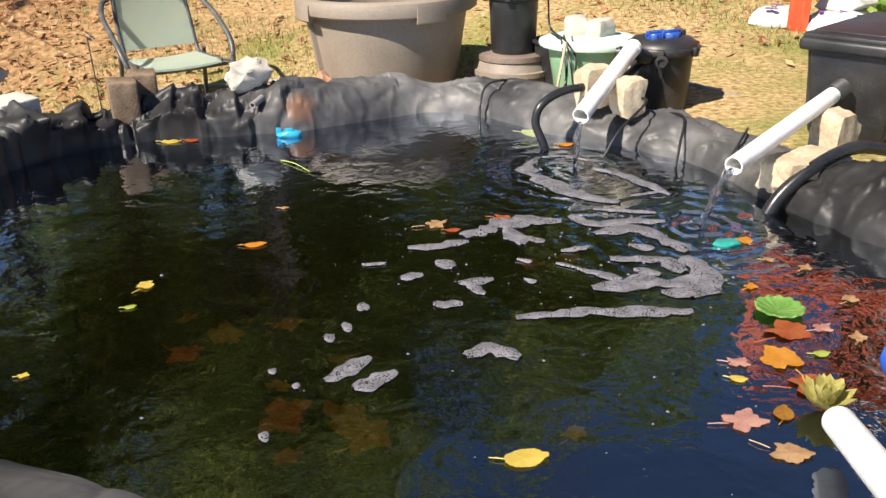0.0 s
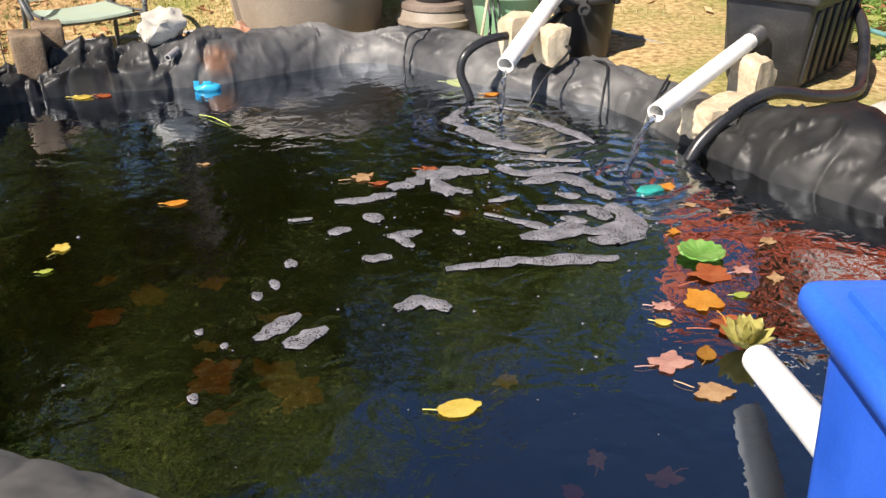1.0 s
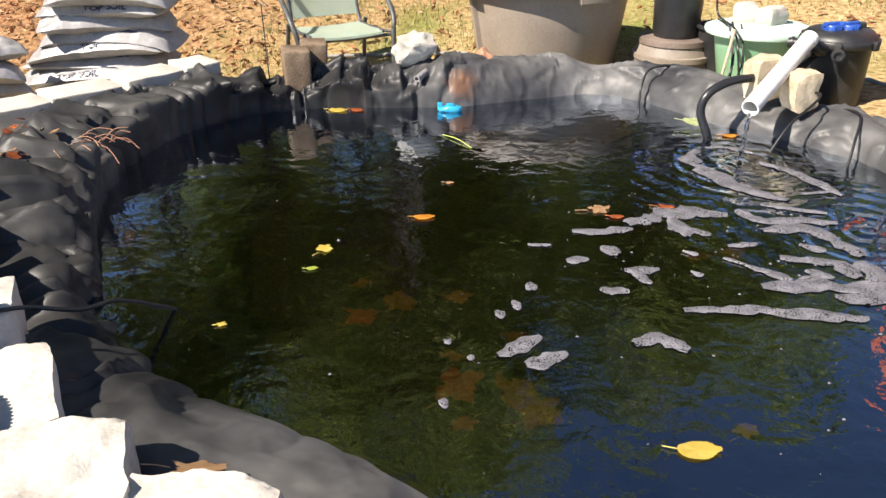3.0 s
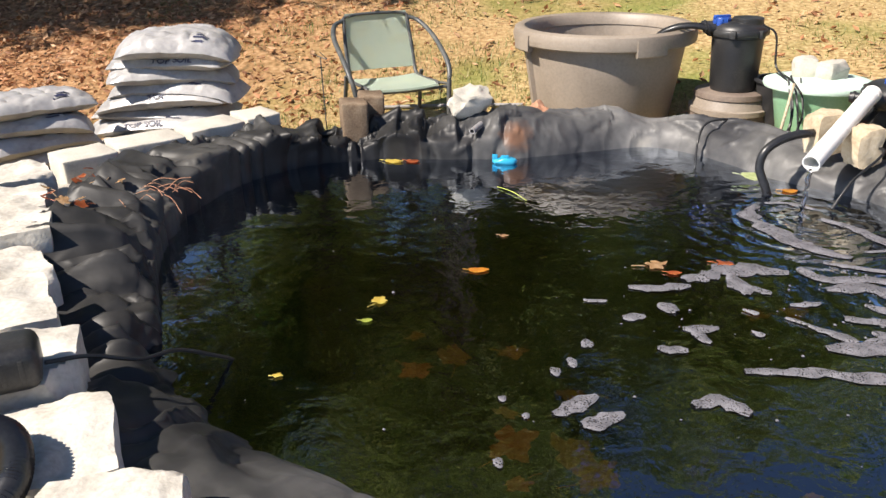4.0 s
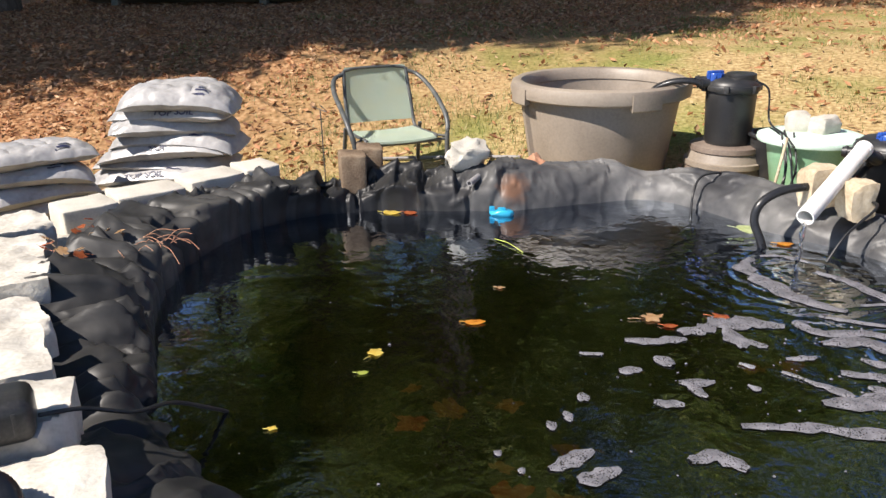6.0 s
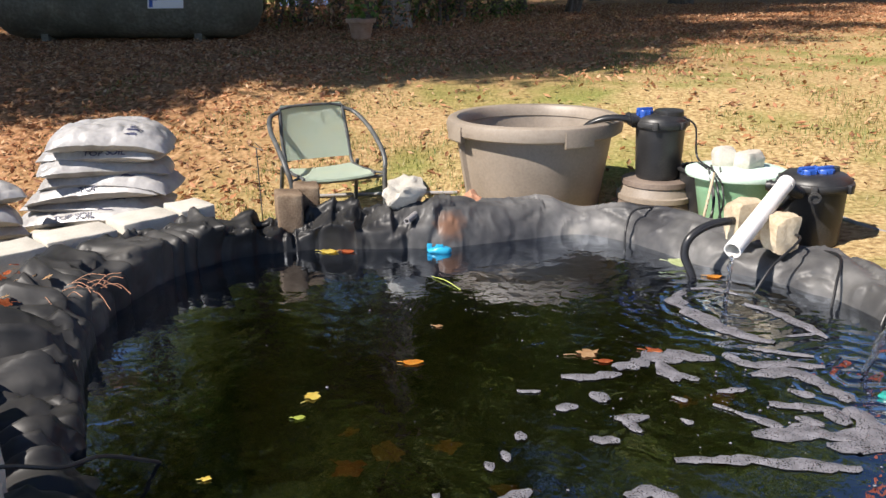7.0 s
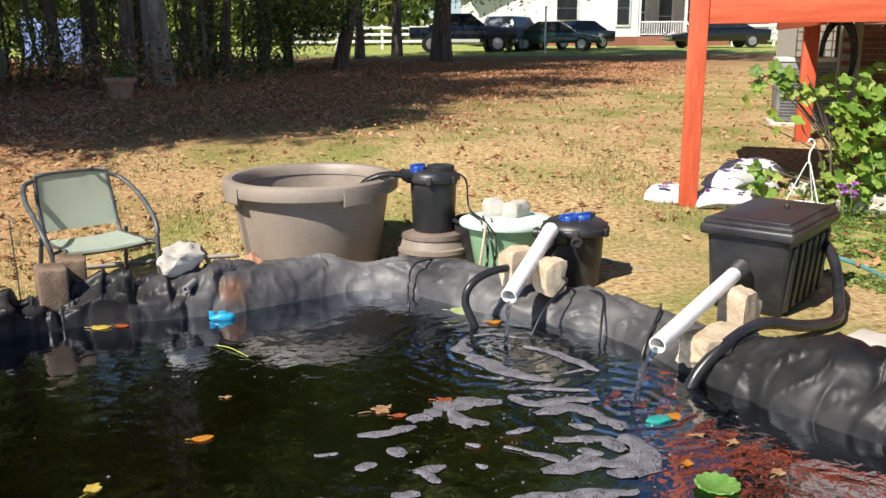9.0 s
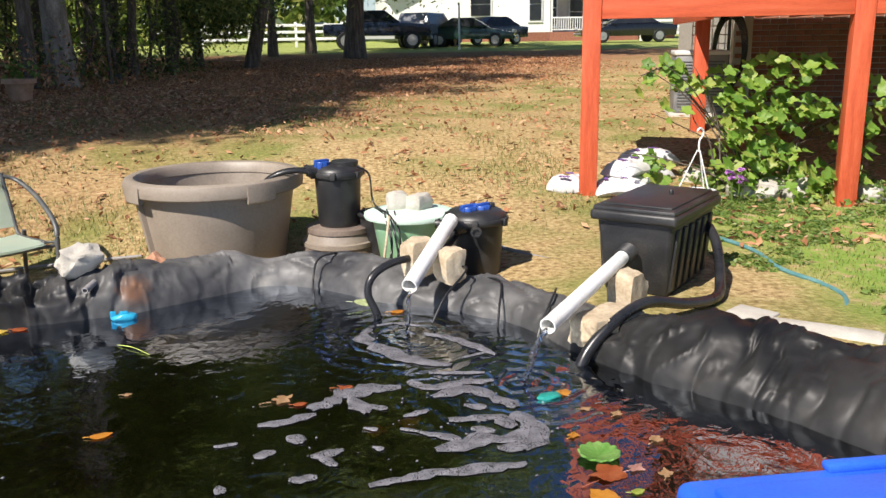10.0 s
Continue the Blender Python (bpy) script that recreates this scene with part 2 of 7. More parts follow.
for key, cols in {
        "leaf_yellow": [(0.60, 0.44, 0.06), (0.70, 0.55, 0.12), (0.74, 0.62, 0.2)],
        "leaf_orange": [(0.55, 0.22, 0.02), (0.66, 0.30, 0.04), (0.72, 0.40, 0.08)],
        "leaf_red": [(0.32, 0.07, 0.02), (0.45, 0.12, 0.04), (0.52, 0.2, 0.08)],
        "leaf_pink": [(0.42, 0.2, 0.16), (0.58, 0.32, 0.26), (0.66, 0.42, 0.33)],
        "leaf_tan": [(0.36, 0.20, 0.09), (0.52, 0.33, 0.17), (0.6, 0.42, 0.26)],
        "leaf_gold": [(0.26, 0.12, 0.02), (0.40, 0.19, 0.03), (0.48, 0.25, 0.05)],
        "leaf_green": [(0.34, 0.42, 0.06), (0.46, 0.52, 0.1), (0.5, 0.55, 0.16)]}.items():
    M[key] = mat(key, cols, 0.5, scale=22, fine=120, bump=0.15)
M["litter"] = leafy("leaf_litter", [(0.14, 0.06, 0.03), (0.34, 0.15, 0.065), (0.48, 0.25, 0.12), (0.58, 0.38, 0.22), (0.44, 0.19, 0.085), (0.24, 0.12, 0.065)], 0.15, 0.7)
M["grass"] = leafy("grass_blades", [(0.07, 0.14, 0.02), (0.14, 0.20, 0.035), (0.30, 0.25, 0.09), (0.38, 0.30, 0.14)], 0.3)
M["weed"] = leafy("weeds", [(0.09, 0.17, 0.03), (0.16, 0.25, 0.05), (0.25, 0.29, 0.08)], 0.3)
M["crown"] = leafy("tree_leaves", [(0.06, 0.11, 0.02), (0.12, 0.19, 0.035), (0.22, 0.29, 0.06), (0.36, 0.40, 0.10), (0.52, 0.52, 0.17)], 0.55)
# darker copy of the tree leaves, with the wood's shade in its colour
M["shade_leaves"] = leafy("shaded_wood_leaves", [(0.04, 0.07, 0.015), (0.08, 0.12, 0.025), (0.14, 0.19, 0.04), (0.24, 0.28, 0.07), (0.40, 0.42, 0.13)], 0.45)
M["vine"] = leafy("vine_leaves", [(0.12, 0.24, 0.03), (0.19, 0.34, 0.05), (0.28, 0.42, 0.07), (0.40, 0.46, 0.10)], 0.45)


def water_material():
    """Dark still water: mirror by Fresnel over a brown tint, small waves everywhere and rings round the two falls."""
    m = bpy.data.materials.new("pond_water")
    m.use_nodes = True
    n, l = m.node_tree.nodes, m.node_tree.links
    n.remove(n["Principled BSDF"])
    pos = n.new("ShaderNodeNewGeometry").outputs["Position"]
    heights = []
    for scale, size, strengthen in ((2.2, 2, 0.012), (8.0, 3, 0.0058), (26.0, 2, 0.0012)):
        t, k = n.new("ShaderNodeTexNoise"), n.new("ShaderNodeMath")
        t.inputs["Scale"].default_value, t.inputs["Detail"].default_value = scale, size
        t.inputs["Distortion"].default_value = 0.6
        k.operation = "MULTIPLY"; k.inputs[1].default_value = strengthen
        l.new(pos, t.inputs["Vector"]); l.new(t.outputs[0], k.inputs[0]); heights.append(k.outputs[0])
    for cx, cy, amp in ((0.84, 4.5, 0.007), (1.24, 3.85, 0.008)):
        sub, length, fall = n.new("ShaderNodeVectorMath"), n.new("ShaderNodeVectorMath"), n.new("ShaderNodeMath")
        sub.operation, length.operation = "SUBTRACT", "LENGTH"
        sub.inputs[1].default_value = (cx, cy, 0)
        l.new(pos, sub.inputs[0]); l.new(sub.outputs[0], length.inputs[0])
        wob, add = n.new("ShaderNodeTexNoise"), n.new("ShaderNodeMath")
        wob.inputs["Scale"].default_value = 7.0
        l.new(pos, wob.inputs["Vector"])
        add.operation, add.inputs[1].default_value = "MULTIPLY_ADD", 0.16
        l.new(wob.outputs[0], add.inputs[0]); l.new(length.outputs["Value"], add.inputs[2])
        w, s = n.new("ShaderNodeMath"), n.new("ShaderNodeMath")
        w.operation, w.inputs[1].default_value = "MULTIPLY", 70.0
        s.operation = "SINE"
        l.new(add.outputs[0], w.inputs[0]); l.new(w.outputs[0], s.inputs[0])
        fall.operation, fall.inputs[1].default_value = "MULTIPLY", -4.6
        ex, prod, scaled = n.new("ShaderNodeMath"), n.new("ShaderNodeMath"), n.new("ShaderNodeMath")
        ex.operation, prod.operation, scaled.operation = "EXPONENT", "MULTIPLY", "MULTIPLY"
        scaled.inputs[1].default_value = amp
        l.new(length.outputs["Value"], fall.inputs[0]); l.new(fall.outputs[0], ex.inputs[0])
        l.new(ex.outputs[0], prod.inputs[0]); l.new(s.outputs[0], prod.inputs[1]); l.new(prod.outputs[0], scaled.inputs[0])
        heights.append(scaled.outputs[0])
    total = heights[0]
    for h in heights[1:]:
        a = n.new("ShaderNodeMath")
        l.new(total, a.inputs[0]); l.new(h, a.inputs[1]); total = a.outputs[0]
    bp = n.new("ShaderNodeBump")
    bp.inputs["Strength"].default_value, bp.inputs["Distance"].default_value = 0.55, 1.0
    l.new(total, bp.inputs["Height"])
    fr, tr, gl, mix = n.new("ShaderNodeFresnel"), n.new("ShaderNodeBsdfTransparent"), n.new("ShaderNodeBsdfGlossy"), n.new("ShaderNodeMixShader")
    fr.inputs[0].default_value = 1.33
    gain = n.new("ShaderNodeMath")
    gain.operation, gain.use_clamp = "MULTIPLY_ADD", True
    gain.inputs[1].default_value, gain.inputs[2].default_value = 2.6, 0.125
    tr.inputs[0].default_value = (0.34, 0.29, 0.15, 1)
    gl.inputs["Roughness"].default_value = 0.015
    gl.inputs["Color"].default_value = (0.80, 0.88, 1.0, 1)
    l.new(bp.outputs[0], fr.inputs["Normal"]); l.new(bp.outputs[0], gl.inputs["Normal"])
    l.new(fr.outputs[0], gain.inputs[0]); l.new(gain.outputs[0], mix.inputs[0]); l.new(tr.outputs[0], mix.inputs[1]); l.new(gl.outputs[0], mix.inputs[2])
    l.new(mix.outputs[0], n["Material Output"].inputs[0])
    return m


def foam_material():
    """Grey-white froth with open bubbles."""
    m = mat("foam", [(0.08, 0.08, 0.088), (0.135, 0.132, 0.145), (0.215, 0.21, 0.232)], 0.6, scale=20, fine=150, bump=0.5)
    n, l = m.node_tree.nodes, m.node_tree.links
    v, co, ramp = n.new("ShaderNodeTexVoronoi"), n.new("ShaderNodeTexCoord"), n.new("ShaderNodeValToRGB")
    v.inputs["Scale"].default_value = 150.0
    l.new(co.outputs["Object"], v.inputs["Vector"])
    thin, mad = n.new("ShaderNodeTexNoise"), n.new("ShaderNodeMath")
    thin.inputs["Scale"].default_value, thin.inputs["Detail"].default_value = 24.0, 4.0
    l.new(co.outputs["Object"], thin.inputs["Vector"])
    mad.operation, mad.inputs[1].default_value = "MULTIPLY_ADD", 0.9
    l.new(thin.outputs[0], mad.inputs[0]); l.new(v.outputs["Distance"], mad.inputs[2])
    ramp.color_ramp.elements[0].position, ramp.color_ramp.elements[1].position = 0.60, 0.84
    l.new(mad.outputs[0], ramp.inputs[0])
    tr, mix = n.new("ShaderNodeBsdfTransparent"), n.new("ShaderNodeMixShader")
    l.new(ramp.outputs[0], mix.inputs[0]); l.new(tr.outputs[0], mix.inputs[1]); l.new(n["Principled BSDF"].outputs[0], mix.inputs[2])
    l.new(mix.outputs[0], n["Material Output"].inputs[0])
    return m


def ground_material():
    """Worn lawn: pale dry soil and dead grass, rust-brown where leaves lie thick, green patches."""
    m = bpy.data.materials.new("lawn")
    m.use_nodes = True
    n, l = m.node_tree.nodes, m.node_tree.links
    b, pos = n["Principled BSDF"], n.new("ShaderNodeNewGeometry").outputs["Position"]

    def noise_of(scale, detail=6):
        t = n.new("ShaderNodeTexNoise")
        t.inputs["Scale"].default_value, t.inputs["Detail"].default_value = scale, detail
        l.new(pos, t.inputs["Vector"])
        return t.outputs[0]

    def ramp_of(src, stops):
        r = n.new("ShaderNodeValToRGB")
        e = r.color_ramp.elements
        e[0].position, e[0].color = stops[0][0], rgb(stops[0][1])
        e[1].position, e[1].color = stops[-1][0], rgb(stops[-1][1])
        for p, c in stops[1:-1]:
            e.new(p).color = rgb(c)
        l.new(src, r.inputs[0])
        return r.outputs[0]

    def mix_of(f, a, c):
        x = n.new("ShaderNodeMix")
        x.data_type = "RGBA"
        l.new(f, x.inputs[0]); l.new(a, x.inputs[6]); l.new(c, x.inputs[7])
        return x.outputs[2]

    soil = ramp_of(noise_of(28), [(0.3, (0.19, 0.12, 0.055)), (0.5, (0.37, 0.265, 0.125)), (0.7, (0.52, 0.40, 0.21))])
    rust = ramp_of(noise_of(16), [(0.3, (0.10, 0.05, 0.025)), (0.5, (0.28, 0.145, 0.07)), (0.7, (0.44, 0.27, 0.15))])
    green = ramp_of(noise_of(40), [(0.3, (0.07, 0.11, 0.02)), (0.6, (0.19, 0.22, 0.055)), (0.75, (0.32, 0.29, 0.11))])
    patch = ramp_of(noise_of(1.1), [(0.47, (0, 0, 0)), (0.66, (0.8, 0.8, 0.8))])
    first = mix_of(patch, soil, green)
    place, gx, gy, gm = n.new("ShaderNodeSeparateXYZ"), n.new("ShaderNodeMapRange"), n.new("ShaderNodeMapRange"), n.new("ShaderNodeMath")
    l.new(pos, place.inputs[0])
    gx.inputs[1].default_value, gx.inputs[2].default_value = 2.75, 3.3
    gy.inputs[1].default_value, gy.inputs[2].default_value, gy.inputs[3].default_value, gy.inputs[4].default_value = 6.3, 7.2, 0.8, 0.0
    gm.operation = "MULTIPLY"
    l.new(place.outputs[0], gx.inputs[0]); l.new(place.outputs[1], gy.inputs[0])
    l.new(gx.outputs[0], gm.inputs[0]); l.new(gy.outputs[0], gm.inputs[1])
    fresh = ramp_of(noise_of(9), [(0.35, (0.40, 0.30, 0.16)), (0.46, (0.20, 0.30, 0.055)), (0.7, (0.13, 0.27, 0.035))])
    first = mix_of(gm.outputs[0], first, fresh)
    # leaves lie thick under the wood, on the north-west side of the yard
    sep, mad, sm = n.new("ShaderNodeSeparateXYZ"), n.new("ShaderNodeMath"), n.new("ShaderNodeMapRange")
    l.new(pos, sep.inputs[0])
    mad.operation, mad.inputs[1].default_value = "MULTIPLY_ADD", -1.35
    l.new(sep.outputs[0], mad.inputs[0]); l.new(sep.outputs[1], mad.inputs[2])
    sm.inputs[1].default_value, sm.inputs[2].default_value = 11.5, 17.0
    wob, add = noise_of(0.5), n.new("ShaderNodeMath")
    add.operation, add.inputs[1].default_value = "MULTIPLY_ADD", 6.0
    l.new(wob, add.inputs[0]); l.new(mad.outputs[0], add.inputs[2])
    l.new(add.outputs[0], sm.inputs[0])
    cut = n.new("ShaderNodeMapRange")
    cut.inputs[1].default_value, cut.inputs[2].default_value, cut.inputs[3].default_value, cut.inputs[4].default_value = 34.0, 37.0, 1.0, 0.0
    l.new(sep.outputs[1], cut.inputs[0])
    both = n.new("ShaderNodeMath")
    both.operation = "MULTIPLY"
    l.new(sm.outputs[0], both.inputs[0]); l.new(cut.outputs[0], both.inputs[1])
    second = mix_of(both.outputs[0], first, rust)
    far = n.new("ShaderNodeMapRange")
    far.inputs[1].default_value, far.inputs[2].default_value = 26.0, 36.0
    l.new(sep.outputs[1], far.inputs[0])
    lawn = ramp_of(noise_of(3.0), [(0.3, (0.20, 0.25, 0.06)), (0.55, (0.30, 0.34, 0.10)), (0.7, (0.40, 0.40, 0.16))])
    nr = n.new("ShaderNodeMath")
    nr.operation = "SUBTRACT"; nr.inputs[0].default_value = 1.0
    l.new(both.outputs[0], nr.inputs[1])
    fm = n.new("ShaderNodeMath")
    fm.operation = "MULTIPLY"
    l.new(nr.outputs[0], fm.inputs[0]); l.new(far.outputs[0], fm.inputs[1])
    l.new(mix_of(fm.outputs[0], second, lawn), b.inputs["Base Color"])
    b.inputs["Roughness"].default_value, b.inputs["Specular IOR Level"].default_value = 0.95, 0.1
    bp = n.new("ShaderNodeBump")
    bp.inputs["Strength"].default_value, bp.inputs["Distance"].default_value = 0.8, 0.02
    l.new(noise_of(35, 8), bp.inputs["Height"]); l.new(bp.outputs[0], b.inputs["Normal"])
    return m


M["water"], M["foam"], M["ground"] = water_material(), foam_material(), ground_material()


# ---- shaping helpers ----
def mesh_of(name, bm, material, smooth=True):
    me = bpy.data.meshes.new(name)
    bm.normal_update()
    bm.to_mesh(me)
    bm.free()
    me.materials.append(material)
    me.polygons.foreach_set("use_smooth", [smooth] * len(me.polygons))
    return me


def sharp(me, degrees=38):
    me.set_sharp_from_angle(angle=radians(degrees))
    return me


def part(name, bm, material, parent, label="", smooth=True):
    ob = new(name, sharp(mesh_of(name, bm, material, smooth)))
    ob.parent = parent
    return tagged(ob, label)


def share(name, me, parent, m):
    """One more piece on the same mesh, under its thing, at the local pose m."""
    ob = new(name, me)
    ob.parent = parent
    ob.matrix_basis = m
    return ob


def thing(name, label, category, m=None, group="", kind=""):
    ob = tagged(new(name), label, category, group, kind)
    ob.empty_display_size = 0.05
    if m is not None:
        ob.matrix_basis = m
    return ob


def single(name, bm, material, label, category, m=None, group="", kind="", smooth=True):
    ob = tagged(new(name, sharp(mesh_of(name, bm, material, smooth))), label, category, group, kind)
    if m is not None:
        ob.matrix_basis = m
    return ob


def box(bm, size, at=(0, 0, 0), bevel=0.0, turn=None, taper=1.0, segs=2):
    """A bevelled box centred at a place; taper: how wide its foot is beside its top."""
    r = bmesh.ops.create_cube(bm, size=1.0)
    vs = r["verts"]
    for v in vs:
        k = taper if v.co.z < 0 else 1.0
        v.co = Vector((v.co.x * size[0] * k, v.co.y * size[1] * k, v.co.z * size[2]))
    if bevel:
        es = list({e for v in vs for e in v.link_edges})
        out = bmesh.ops.bevel(bm, geom=es, offset=bevel, segments=segs, affect="EDGES", profile=0.5)
        vs = list({v for f in out["faces"] for v in f.verts} | {v for v in vs if v.is_valid})
    m = Matrix.Translation(at) @ (turn if turn is not None else Matrix())
    bmesh.ops.transform(bm, matrix=m, verts=vs)
    return vs


def lathe(bm, profile, segs=40, at=(0, 0, 0), squash=(1, 1)):
    """A profile of (radius, height) turned round the upright axis."""
    rings = []
    for r, z in profile:
        if r < 1e-5:
            rings.append([bm.verts.new((at[0], at[1], at[2] + z))])
        else:
            rings.append([bm.verts.new((at[0] + r * squash[0] * math.cos(2 * math.pi * i / segs),
                                        at[1] + r * squash[1] * math.sin(2 * math.pi * i / segs), at[2] + z)) for i in range(segs)])
    for a, b in zip(rings, rings[1:]):
        for i in range(segs):
            j = (i + 1) % segs
            q = [a[i % len(a)], a[j % len(a)], b[j % len(b)], b[i % len(b)]]
            q = [v for k, v in enumerate(q) if v not in q[:k]]
            if len(q) > 2:
                bm.faces.new(q)


def smooth_line(points, steps=8):
    """A Catmull-Rom line through the points."""
    p = [Vector(q) for q in points]
    p = [2 * p[0] - p[1], *p, 2 * p[-1] - p[-2]]
    out = []
    for a, b, c, d in zip(p, p[1:], p[2:], p[3:]):
        for i in range(steps):
            t = i / steps
            out.append(0.5 * (2 * b + (c - a) * t + (2 * a - 5 * b + 4 * c - d) * t * t + (3 * b - a - 3 * c + d) * t ** 3))
    return out + [p[-2]]


def tube(bm, points, radius, segs=10, cap=True, ridges=0.0, inner=0.0):
    """A round tube along points; radius may be a function of 0..1. ridges: a corrugated hose; inner: an open pipe with this bore."""
    pts = [Vector(p) for p in points]
    n = len(pts)
    up = Vector((0.13, 0.27, 1)).normalized()
    rings, bores = [], []
    for i, p in enumerate(pts):
        d = (pts[min(i + 1, n - 1)] - pts[max(i - 1, 0)]).normalized()
        x = d.cross(up)
        x = x.normalized() if x.length > 1e-4 else d.orthogonal().normalized()
        y = x.cross(d)
        r = radius(i / max(1, n - 1)) if callable(radius) else radius
        if ridges:
            r += ridges * (1 if i % 2 else -1)
        for store, rad in ((rings, r), (bores, inner)):
            if rad:
                store.append([bm.verts.new(p + rad * (math.cos(2 * math.pi * k / segs) * x + math.sin(2 * math.pi * k / segs) * y)) for k in range(segs)])
    for set_of, flip in ((rings, False), (bores, True)):
        for a, b in zip(set_of, set_of[1:]):
            for k in range(segs):
                q = [a[k], a[(k + 1) % segs], b[(k + 1) % segs], b[k]]
                bm.faces.new(q[::-1] if flip else q)
    if inner:
        for a, b in ((rings[0], bores[0]), (rings[-1], bores[-1])):
            for k in range(segs):
                bm.faces.new([a[k], b[k], b[(k + 1) % segs], a[(k + 1) % segs]])
    elif cap:
        bm.faces.new(rings[0][::-1]); bm.faces.new(rings[-1])


def rock(bm, size, seed, rough=0.12, cuts=3, at=(0, 0, 0), turn=0.0, boxy=0.5):
    """A broken stone: a cube pulled between box and ball, with lumps and flat breaks."""
    r = bmesh.ops.create_cube(bm, size=2.0)
    vs = r["verts"]
    bmesh.ops.subdivide_edges(bm, edges=bm.edges[:], cuts=2 ** cuts - 1, use_grid_fill=True)
    vs = bm.verts[:]
    o = Vector((seed * 3.7, seed * 1.3, seed * 2.1))
    rng = random.Random(int(seed * 10))
    planes = []
    for k in range(9):
        nn = Vector((rng.gauss(0, 1), rng.gauss(0, 1), rng.gauss(0, 1))).normalized()
        planes.append((nn, rng.uniform(0.82, 1.05) * (abs(nn.x) + abs(nn.y) + abs(nn.z)) ** (boxy * 0.9)))
    for v in vs:
        c = v.co.copy()
        c = c.lerp(c.normalized() * 1.25, 1 - boxy)
        for nn, dd in planes:
            over = c.dot(nn) - dd
            if over > 0:
                c -= nn * over
        c += c.normalized() * (rough * 1.6 * noise.noise(c * 1.3 + o) + rough * 0.7 * noise.noise(c * 3.4 + o) + rough * 0.3 * noise.noise(c * 9 + o))
        v.co = Vector((c.x * size[0] / 2, c.y * size[1] / 2, c.z * size[2] / 2))
    bmesh.ops.transform(bm, matrix=Matrix.Translation(at) @ pose(0, 0, 0, 0, 0, turn), verts=vs)


def step(a, b, x):
    t = min(1.0, max(0.0, (x - a) / (b - a)))
    return t * t * (3 - 2 * t)


def ground_z(x, y):
    near = min(0.08, max(-0.28, -0.12 + 0.11 * x))
    far = 0.42 + 0.0155 * (y - 9.5)
    k = step(5.9, 9.6, y)
    return near * (1 - k) + far * k + 0.02 * noise.noise(Vector((x * 0.7, y * 0.7, 3.0)))


# ---- the pond: water edge, how far out and how high the rim's crest lies, how far the flap reaches, how strong the folds are ----
EDGE = [
    (0.16, 2.18, 0.36, 0.10, 0.70, 0.2), (-0.08, 2.305, 0.38, 0.10, 0.72, 0.2), (-0.36, 2.405, 0.38, 0.11, 0.72, 0.25),
    (-0.66, 2.49, 0.40, 0.12, 0.72, 0.9), (-1.02, 2.70, 0.42, 0.13, 0.74, 1.4), (-1.38, 3.15, 0.42, 0.15, 0.74, 1.6),
    (-1.62, 3.56, 0.40, 0.18, 0.70, 1.6), (-1.75, 4.02, 0.34, 0.21, 0.62, 1.6), (-1.72, 4.42, 0.24, 0.22, 0.50, 1.4),
    (-1.56, 4.74, 0.18, 0.18, 0.42, 1.2), (-1.30, 4.91, 0.15, 0.125, 0.38, 0.9), (-1.12, 4.98, 0.17, 0.20, 0.40, 1.0),
    (-0.82, 5.04, 0.19, 0.19, 0.42, 1.1), (-0.54, 5.10, 0.20, 0.235, 0.44, 0.7), (-0.20, 5.29, 0.19, 0.215, 0.42, 0.5),
    (0.04, 5.44, 0.17, 0.20, 0.40, 0.5), (0.14, 5.48, 0.14, 0.13, 0.40, 0.6), (0.30, 5.44, 0.16, 0.155, 0.40, 0.5),
    (0.52, 5.28, 0.20, 0.165, 0.44, 0.5), (0.77, 5.03, 0.22, 0.165, 0.44, 0.5), (1.04, 4.86, 0.20, 0.125, 0.44, 0.5),
    (1.20, 4.73, 0.20, 0.15, 0.44, 0.6), (1.38, 4.54, 0.20, 0.135, 0.44, 0.7), (1.54, 4.14, 0.24, 0.13, 0.46, 0.5),
    (1.72, 3.78, 0.30, 0.21, 0.56, 0.75), (1.92, 3.54, 0.34, 0.24, 0.60, 0.85), (2.12, 3.26, 0.36, 0.23, 0.62, 0.8),
    (2.30, 2.84, 0.36, 0.22, 0.60, 0.7), (2.20, 2.38, 0.30, 0.15, 0.60, 0.5),
    (1.75, 2.02, 0.30, 0.10, 0.60, 0.4), (1.25, 1.92, 0.30, 0.08, 0.60, 0.4), (0.75, 1.93, 0.32, 0.09, 0.64, 0.4)]


def edge_samples(count):
    """The edge and its values as a closed smooth line, with outward normals."""
    e = np.array(EDGE)
    n = len(e)
    rows = []
    for k in range(count):
        f = k / count * n
        i, t = int(f), f - int(f)
        a, b, c, d = e[(i - 1) % n], e[i % n], e[(i + 1) % n], e[(i + 2) % n]
        rows.append(0.5 * (2 * b + (c - a) * t + (2 * a - 5 * b + 4 * c - d) * t * t + (3 * b - a - 3 * c + d) * t ** 3))
    rows = np.array(rows)
    tan = np.roll(rows[:, :2], -6, 0) - np.roll(rows[:, :2], 6, 0)
    tan /= np.linalg.norm(tan, axis=1, keepdims=True)
    return rows, np.stack([-tan[:, 1], tan[:, 0]], 1) * -1


